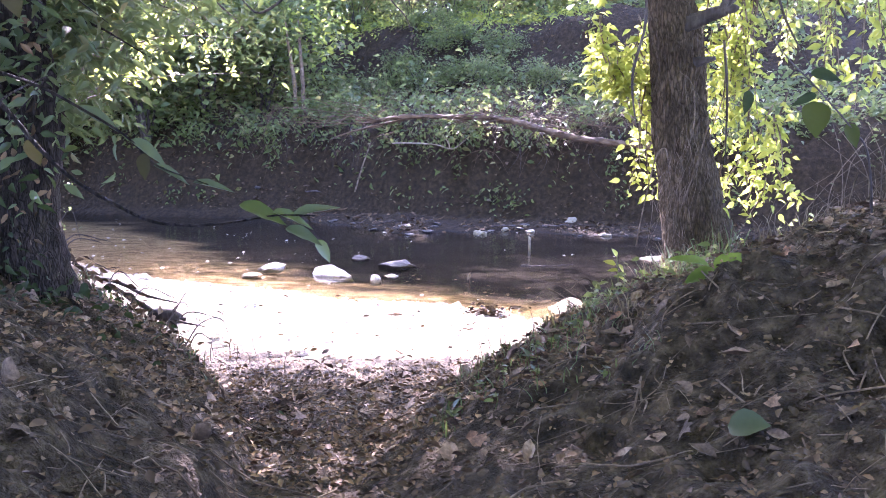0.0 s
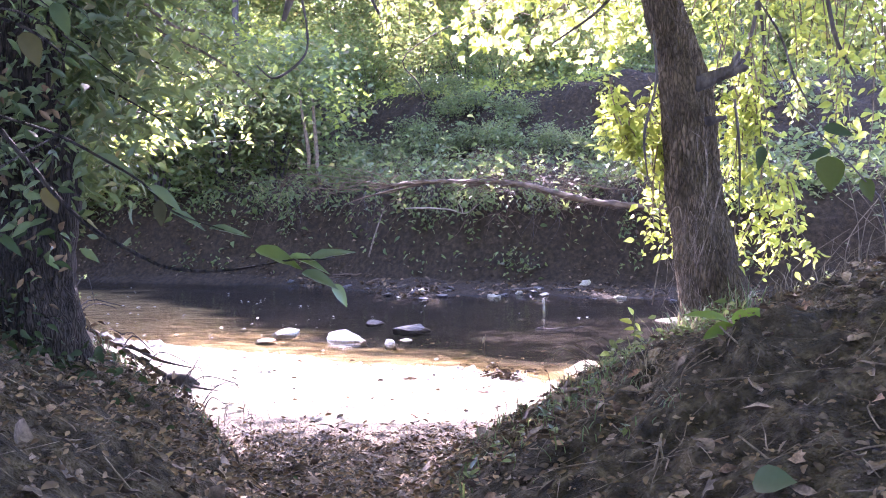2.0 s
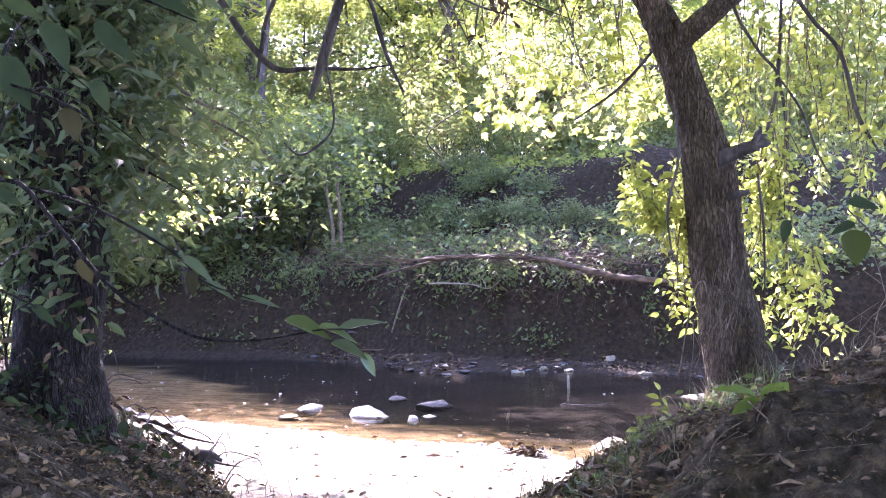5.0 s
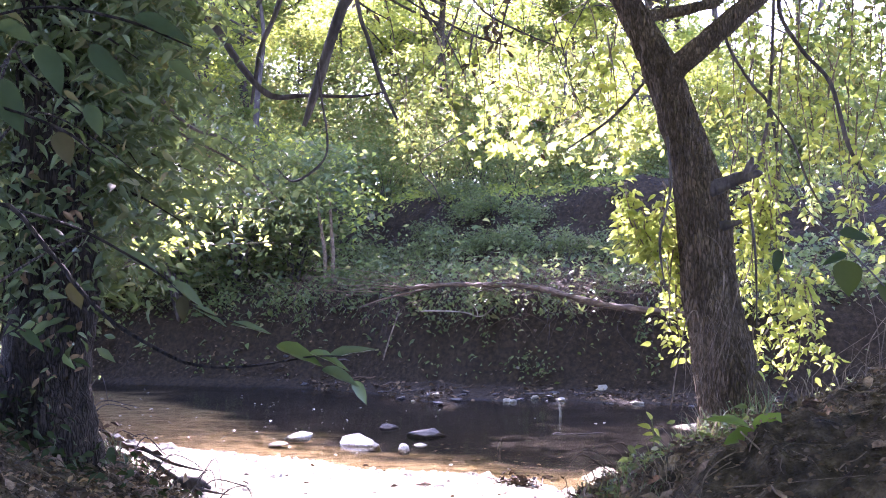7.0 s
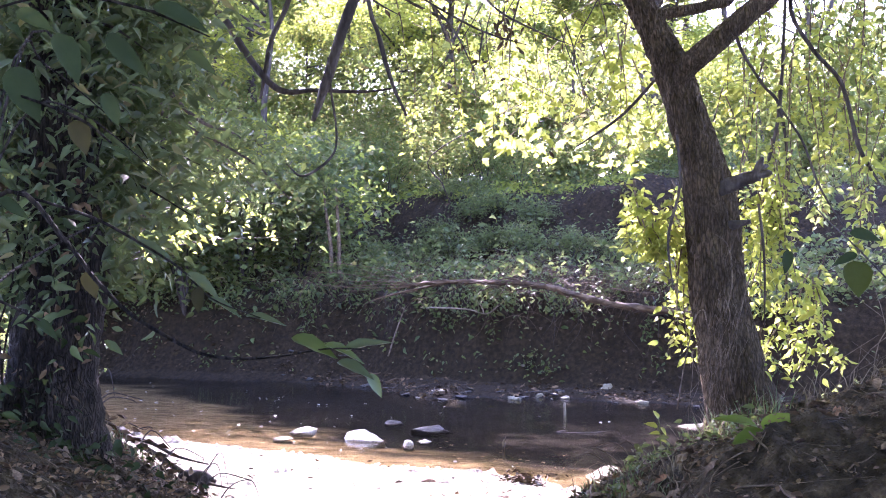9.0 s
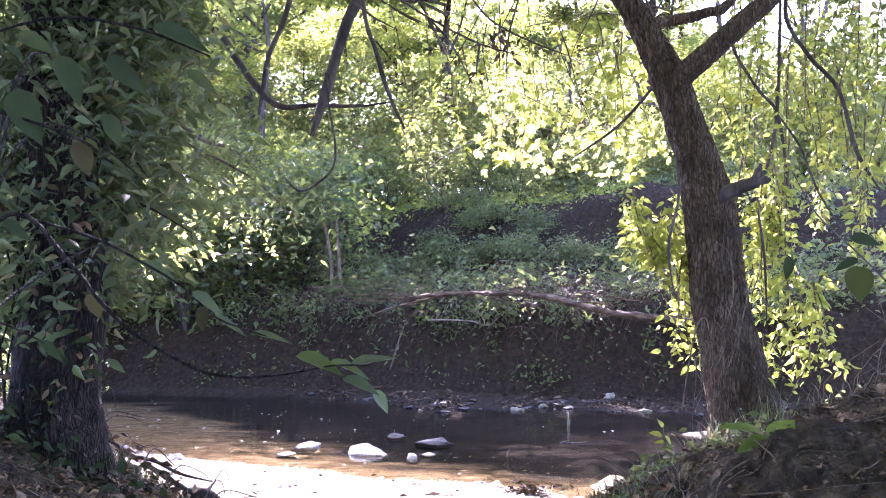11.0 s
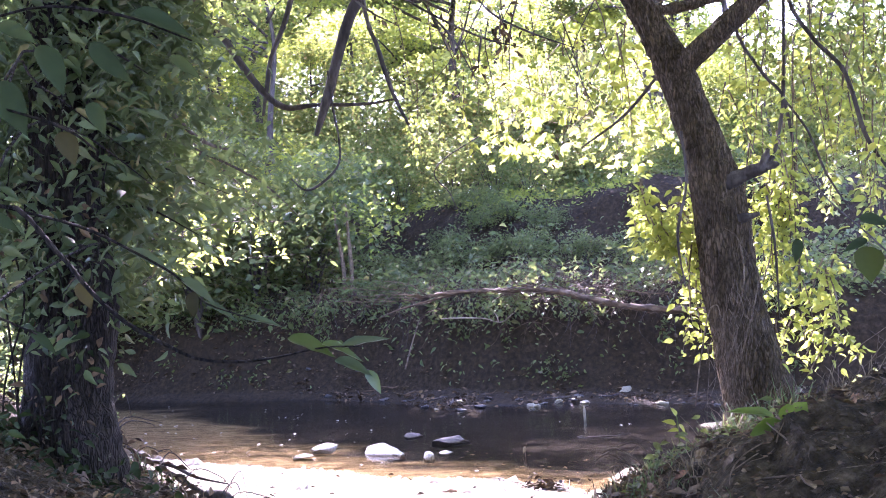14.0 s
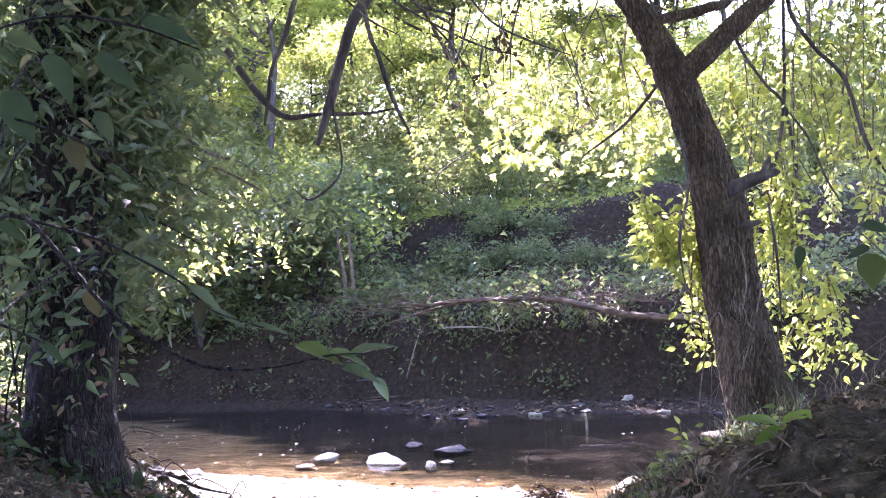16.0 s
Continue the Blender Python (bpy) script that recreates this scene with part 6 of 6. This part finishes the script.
rng = np.random.default_rng(61)
for k in range(40):
    x = rng.uniform(0.1, 1.5)
    tuft(rng, x, 4.25 + 0.35 * max(0, x - 0.5) + rng.normal(0, 0.22), 12, 0.12, DRY if k % 3 else GREEN)
for k in range(12):
    tuft(rng, rng.uniform(0.85, 1.3), 4.6 + rng.normal(0, 0.15), 12, 0.24, DRY if k % 2 else GREEN)
for k in range(26):
    x = rng.uniform(-2.4, -1.2)
    tuft(rng, x, 5.3 + 0.45 * max(0, -1.3 - x) + rng.normal(0, 0.2), 12, 0.14, DRY if k % 3 else GREEN)
for k in range(34):
    x = rng.uniform(0.0, 0.75)
    tuft(rng, x, 3.3 + 0.9 * x + rng.normal(0, 0.3), 9, 0.085, GREEN if k % 4 else DRY, 0.045)
for k in range(12):
    tuft(rng, rng.uniform(1.2, 2.8), 4.6 + rng.normal(0, 0.3), 9, 0.2, DRY)
for k in range(16):
    tuft(rng, rng.uniform(0.92, 1.35), 4.75 + rng.normal(0, 0.12), 11, 0.2, GREEN, 0.05)
single("dry_grass", joined(DRY), STRAW, "dry straw-coloured grass along the bank crests", "grass", kind="stuff")
single("green_grass", joined(GREEN), LEAF_DARK, "thin green grass along the bank crests", "grass", kind="stuff")

# little seedlings on the slope of the mound
for k in range(16):
    x = rng.uniform(0.05, 0.8)
    y = 3.25 + 0.85 * x + rng.normal(0, 0.22)
    g = ground_at(x, y)
    sd = thing("seedling", (x, y, g), "tiny dull green seedling rooted in the clay", "plant", "clay seedlings")
    h = 0.03 + 0.05 * rng.random()
    part("stem", tube([(x, y, g - 0.01), (x + 0.01 * rng.normal(), y, g + h * 0.6), (x + 0.015 * rng.normal(), y, g + h)], [0.0018, 0.0015, 0.001], 5, 3), LEAF_LOW, sd)
    for i in range(int(rng.integers(4, 8))):
        a = rng.uniform(0, 6.28)
        L = 0.018 + 0.022 * rng.random()
        z = g + h * rng.uniform(0.5, 1.0)
        part("leaf", blade((x, y, z, x + L * math.cos(a), y + L * math.sin(a), z + 0.01 * rng.normal() + 0.006, 0.55), (0.05, -0.3, 0.9)), LEAF_LOW if i % 2 else LEAF_GREY, sd, smooth=True)

# dark bramble behind the crest, in the shade of the leaning tree
rk = np.random.default_rng(64)
for k, (x, y, h) in enumerate([(2.75, 6.4, 0.7), (3.15, 7.2, 0.9), (2.5, 7.0, 0.55), (3.4, 6.2, 0.8)]):
    g = ground_at(x, y)
    bramble = thing("bramble", (x, y, g), "shaded bramble with arching stems and small green leaves", "bramble", "brambles")
    for i in range(8):
        a, L = rk.uniform(0, 6.28), rk.uniform(0.25, 0.6)
        p = [(x, y, g - 0.03), (x + 0.3 * L * math.cos(a), y + 0.3 * L * math.sin(a), g + h * rk.uniform(0.6, 0.95)), (x + L * math.cos(a), y + L * math.sin(a), g + h * rk.uniform(0.4, 1.0))]
        cane = part("cane", tube(p, [0.006, 0.004, 0.0015], 5, 6, 0.1, 0, i), DARKBARK, bramble)
        q = spline(p, 10)[5:]
        P = q[rk.integers(0, len(q), 34)] + rk.normal(0, 0.06, (34, 3))
        tagged(part("leaf_spray", leaves(rk, P, 0.06, OVAL, 0.4, 0.55, 0.4, flat=0.4), LEAF_LOW, cane), kind="stuff")

# small weeds on the crest, dry stalks behind it
P = np.stack([rng.uniform(0.7, 1.25, 420), rng.normal(4.45, 0.12, 420), np.zeros(420)], 1)
P[:, 2] = heights(P[:, 0], P[:, 1]) + np.abs(rng.normal(0.02, 0.05, 420))
single("weeds", leaves(rng, P, 0.04, OVAL, 0.1, 0.5, 0.5, flat=0.4), LEAF_LOW, "small green weeds on the bank crest", "weeds", kind="stuff")
stalks = []
for k in range(46):
    x, y = rng.uniform(1.75, 3.3), rng.uniform(4.4, 6.2)
    z, h = ground_at(x, y), rng.uniform(0.2, 0.65)
    stalks.append(tube([(x, y, z - 0.02), (x + rng.normal(0, 0.06), y, z + h * 0.5), (x + rng.normal(0, 0.2), y + rng.normal(0, 0.1), z + h)], [0.003, 0.0025, 0.001], 4, 3))
for k in range(60):
    x, y = rng.uniform(2.0, 3.6), rng.uniform(5.2, 7.4)
    z, h = ground_at(x, y), rng.uniform(0.4, 1.2)
    stalks.append(tube([(x, y, z - 0.02), (x + rng.normal(0, 0.1), y, z + h * 0.5), (x + rng.normal(0, 0.3), y + rng.normal(0, 0.1), z + h)], [0.004, 0.003, 0.001], 4, 4))
for k in range(34):
    x = rng.uniform(-2.7, -1.0)
    y = 5.7 + 0.55 * max(0.0, -1.3 - x) + rng.uniform(0, 1.2)
    z, h = ground_at(x, y), rng.uniform(0.05, 0.2)
    stalks.append(tube([(x, y, z - 0.02), (x + rng.normal(0, 0.02), y, z + h * 0.6), (x + rng.normal(0, 0.06), y, z + h)], [0.003, 0.0025, 0.001], 4, 3))
for k in range(30):
    x = rng.uniform(0.15, 0.75)
    y = 4.3 + 0.5 * x + rng.normal(0, 0.15)
    z, h = ground_at(x, y), rng.uniform(0.06, 0.18)
    stalks.append(tube([(x, y, z - 0.02), (x + rng.normal(0, 0.02), y, z + h * 0.6), (x + rng.normal(0, 0.05), y, z + h)], [0.002, 0.0016, 0.0007], 4, 3))
for p in [[(0.791, 4.75, 0.802), (0.594, 4.75, 0.956), (0.481, 4.7, 0.915)], [(0.763, 4.75, 0.781), (0.559, 4.75, 0.932), (0.466, 4.7, 0.879)], [(0.805, 4.75, 0.829), (0.688, 4.75, 0.977), (0.57, 4.7, 0.973)], [(0.737, 4.75, 0.771), (0.619, 4.75, 0.884), (0.519, 4.7, 0.862)], [(0.832, 4.75, 0.855), (0.737, 4.75, 0.989), (0.643, 4.7, 0.94)]]:
    stalks.append(tube([(p[0][0] + 0.02, p[0][1], ground_at(p[0][0] + 0.02, p[0][1]) - 0.02)] + list(p), [0.003, 0.0028, 0.0024, 0.001], 5, 6))
single("dry_stalks", joined(stalks), TWIG, "dry bare stalks standing on the bank", "stalks", kind="stuff")

# pebbles and debris on the bar, floating specks on the water
x = rng.uniform(-4.5, 1.6, 4200)
y = near_shore(x) - np.abs(rng.normal(0, 1.1, 4200)) + 0.03
n = len(x)
a, s = rng.uniform(0, 6.28, n), 0.017 * np.exp(rng.normal(-0.3, 0.6, n))
c0 = CLOD[None] * s[:, None, None] * (1 + 0.25 * rng.normal(0, 1, (n, 7, 3)))
Vz = c0[..., 2] * 1.1 + (heights(x, y) - 0.003)[:, None]
single("pebbles", (np.stack([c0[..., 0] + x[:, None], c0[..., 1] + y[:, None], Vz], -1).reshape(-1, 3), (CLOD_T[None] + (np.arange(n) * 7)[:, None, None]).reshape(-1, 3)), PEBBLE, "small pale pebbles on the sand bar", "pebbles", kind="stuff")
rp = np.random.default_rng(402)
n = 5200
x = rp.uniform(-5.5, 2.2, n)
y = near_shore(x) + 0.12 + 2.0 * rp.uniform(0, 1, n) ** 1.2
s = 0.013 * np.exp(rp.normal(-0.2, 0.5, n))
c0 = CLOD[None] * s[:, None, None] * (1 + 0.25 * rp.normal(0, 1, (n, 7, 3)))
Vz = c0[..., 2] * 0.4 + (heights(x, y) - 0.003)[:, None]
BEDSTONE = plain("silted_pebbles", [(0.3, (0.12, 0.085, 0.04)), (0.5, (0.34, 0.25, 0.125)), (0.75, (0.6, 0.46, 0.25))], 20, 0.8, 0.4, 0.004, island=0.9)
single("bed_pebbles", (np.stack([c0[..., 0] + x[:, None], c0[..., 1] + y[:, None], Vz], -1).reshape(-1, 3), (CLOD_T[None] + (np.arange(n) * 7)[:, None, None]).reshape(-1, 3)), BEDSTONE, "brown silted pebbles on the shallow stream bed", "pebbles", kind="stuff")
x, y = rng.uniform(-4.2, 1.4, 260), rng.uniform(6.6, 9.6, 260)
keep = heights(x, y) < 0.2
P = np.stack([x, y, heights(x, y) + 0.004], 1)[keep]
single("dead_leaves", leaves(rng, P, 0.045, CURLED, 0.0, 0.6, 0.6, flat=0.75), LITTER, "scattered brown dead leaves on the sand bar", "dead leaves", kind="stuff")
x = np.concatenate([rng.uniform(-6, -1, 46), rng.uniform(-6, 3, 24)])
y = near_shore(x) + 0.3 + rng.uniform(0, 1, 70) * 4.2
P = np.stack([x, y, x * 0 + 0.005], 1)
FLOAT = plain("bleached_leaf", [(0.3, (0.4, 0.37, 0.3)), (0.5, (0.55, 0.52, 0.44)), (0.75, (0.7, 0.66, 0.58))], 9, 0.5, 0.3, 0.004, island=0.5)
single("floating_leaves", leaves(rng, P, 0.045, OVAL, 0.0, 0.7, 0.5, flat=0.97), FLOAT, "pale fallen leaves floating on the water", "floating leaves", kind="stuff")

# heap of debris at the water's edge
heap = thing("debris_heap", (0.40, 8.45, ground_at(0.40, 8.45)), "small heap of wet dark leaves and sticks at the water edge", "debris")
z0 = ground_at(0.40, 8.45)
P = np.stack([rng.normal(0.40, 0.09, 60), rng.normal(8.45, 0.07, 60), z0 + np.abs(rng.normal(0.02, 0.025, 60))], 1)
tagged(part("litter", leaves(rng, P, 0.07, CURLED, 0.0, 0.7, 0.4, flat=0.6), LITTER, heap), kind="stuff")
for k in range(7):
    a = rng.uniform(0, 3.14)
    c = np.array([0.36 + 0.1 * rng.normal(), 8.45 + 0.05 * rng.normal(), z0 + 0.03])
    d = np.array([math.cos(a) * 0.16, math.sin(a) * 0.12, 0.05 * rng.random()])
    part("stick", tube([c - d, c, c + d], [0.005, 0.006, 0.003], 5, 3, 0.1, 0, k), TWIG, heap)

# debris stranded in the shallows
for k, (x, y, L, a) in enumerate(((1.06, 11.38, 0.14, 0.1), (1.25, 11.42, 0.2, -0.05), (1.46, 11.5, 0.1, 0.3), (0.98, 11.5, 0.08, 0.8))):
    p = [(x - L * math.cos(a), y - L * math.sin(a), 0.004), (x, y, 0.008), (x + L * math.cos(a), y + L * math.sin(a), 0.006)]
    single("driftwood", tube(p, [0.004, 0.006, 0.003], 7, 4, 0.4, 0, k), DARKBARK, "small stick lying awash in the shallow water", "driftwood", "driftwood", smooth=True)
reed = thing("dry_reed", (0.3, 10.32, -0.1), "thin dead reed with a withered leaf standing in the water", "reed")
part("stem", tube([(0.3, 10.32, -0.12), (0.295, 10.32, 0.03), (0.31, 10.31, 0.13)], [0.006, 0.005, 0.002], 6, 4, 0.2, 0, 1), TWIG, reed)
part("leaf", blade((0.295, 10.31, 0.1, 0.27, 10.29, 0.02, 0.4), (0.3, -0.8, 0.2)), STRAW, reed, smooth=True)

# post stub in the stream
single("post_stub", tube([(1.16, 12.94, -0.4), (1.158, 12.94, 0.0), (1.150, 12.93, 0.17)], [0.017, 0.017, 0.014], 10, 4, 0.25, 0, 3), PALEROCK, "short pale bleached stake standing in the water", "stake", smooth=True)

# far bank details: leaning stick, bare forked twig, hanging roots, stones along the waterline
single("stick", tube([(-1.22, 16.45, 1.33), (-1.36, 16.3, 0.91), (-1.48, 16.2, 0.5)], [0.008, 0.012, 0.014], 8, 4, 0.1, 0, 2), TWIG, "pale bare stick leaning on the far bank", "stick", smooth=True)
single("forked_twig", joined([tube([(-0.85, 16.25, 1.30), (-0.654, 16.1, 1.312), (-0.141, 16.1, 1.287), (0.139, 16.1, 1.215), (0.37, 16.1, 1.365)], [0.008, 0.014, 0.012, 0.01, 0.004], 6, 4, 0.1, 0, 1),
                              tube([(0.1, 16.1, 1.22), (0.07, 16.08, 1.33), (-0.05, 16.08, 1.47)], [0.01, 0.007, 0.004], 6, 4)]), PALEBARK, "pale bare forked twig sticking out of the far bank", "twig", smooth=True)
rng = np.random.default_rng(91)
for k in range(18):
    x = rng.uniform(-4, 4.5)
    y = float(far_shore(np.array([x]))[0]) + 0.75
    z, L = 1.45 + 0.15 * rng.random(), rng.uniform(0.25, 1.0)
    p = [(x, y + 0.25, z), (x + rng.normal(0, 0.05), y - 0.05, z - 0.12), (x + rng.normal(0, 0.09), y - 0.22, z - L * 0.6), (x + rng.normal(0, 0.14), y - 0.3, z - L)]
    single("hanging_root", tube(p, [0.006, 0.005, 0.003, 0.0015], 5, 4, 0.2, 0, k), DARKBARK, "thin bare root hanging from the far bank lip", "root", "hanging roots")
for k in range(34):
    x = rng.uniform(-3.5, 3.5)
    y = float(far_water(np.array([x]))[0]) + rng.uniform(-0.25, 0.5)
    s = 0.03 + 0.06 * rng.random() ** 2
    put_rock(20 + k, x, y, max(0.0, ground_at(x, y)) + 0.1 * s, (s * 1.3, s, s * 0.6), WETSHADESTONE, "small stone on the muddy far waterline", rng.uniform(0, 6))
P = np.stack([rng.choice(rng.uniform(-7, 5, 90), 1500) + rng.normal(0, 0.12, 1500), np.abs(rng.normal(0, 0.7, 1500)), np.zeros(1500)], 1)
P[:, 1] += far_water(P[:, 0])
P[:, 2] = heights(P[:, 0], P[:, 1]) + 0.01
single("bank_litter", leaves(rng, P, 0.07, CURLED, 0.2, 0.7, 0.5, flat=0.6), LITTER, "dead leaves and debris on the foot of the far bank", "leaf litter", kind="stuff")
m = 34
cx = rng.uniform(-6, 5, m)
cy = far_shore(cx) + rng.choice([0.5, 0.8, 1.0, 1.15], m) + rng.normal(0, 0.06, m)
k = rng.integers(0, m, 800)
w = rng.uniform(0.05, 0.2, m)[k]
x, y = cx[k] + rng.normal(0, 1, 800) * w, cy[k] + rng.normal(0, 0.05, 800)
P = np.stack([x, y - 0.08, heights(x, y) + rng.normal(0.0, 1, 800) * w * 0.6], 1)
single("bank_plants", leaves(rng, P, 0.08, OVAL, 0.5, 0.5, 0.4, face=(0, -0.4, 0), flat=0.4), LEAF_LOW, "small green plants growing on the far bank face", "plants", kind="stuff")

# leaves hanging over the lip
m = 46
cx = rng.uniform(-7, 5.5, m)
k = rng.integers(0, m, 1500)
w = rng.uniform(0.08, 0.25, m)[k]
x = cx[k] + rng.normal(0, 1, 1500) * w
y = far_shore(x) + 0.85 + rng.normal(0, 0.12, 1500)
P = np.stack([x, y - 0.1, 1.58 + rng.normal(0, 0.09, 1500) - np.abs(rng.normal(0, 1, 1500)) * w], 1)
single("lip_leaves", leaves(rng, P, 0.085, OVAL, 0.7, 0.45, 0.4, face=(0, -0.6, 0), flat=0.35), LEAF_LOW, "green leaves trailing over the far bank lip", "plants", kind="stuff")

# driftwood and clods along the far waterline
for k in range(16):
    x = rng.uniform(-2.6, 3.6)
    y = float(far_water(np.array([x]))[0]) + rng.uniform(0.0, 0.8)
    L, a = rng.uniform(0.08, 0.3), rng.normal(0, 0.9)
    z = max(0.02, ground_at(x, y)) + 0.02
    p = [(x - L * math.cos(a), y - L * math.sin(a), z), (x, y, z + 0.03 * rng.random()), (x + 0.6 * L * math.cos(a), y + 0.6 * L * math.sin(a), z + 0.05 * rng.random()), (x + L * math.cos(a), y + L * math.sin(a), z + 0.08 * rng.random())]
    r = 0.006 + 0.016 * rng.random() ** 2
    single("driftwood", tube(p, [r * 0.7, r, r * 0.9, r * 0.4], 7, 4, 0.3, 0, k), (DARKBARK, ROOT, DARKBARK)[k % 3], "weathered stick washed up along the far waterline", "driftwood", "driftwood", smooth=True)
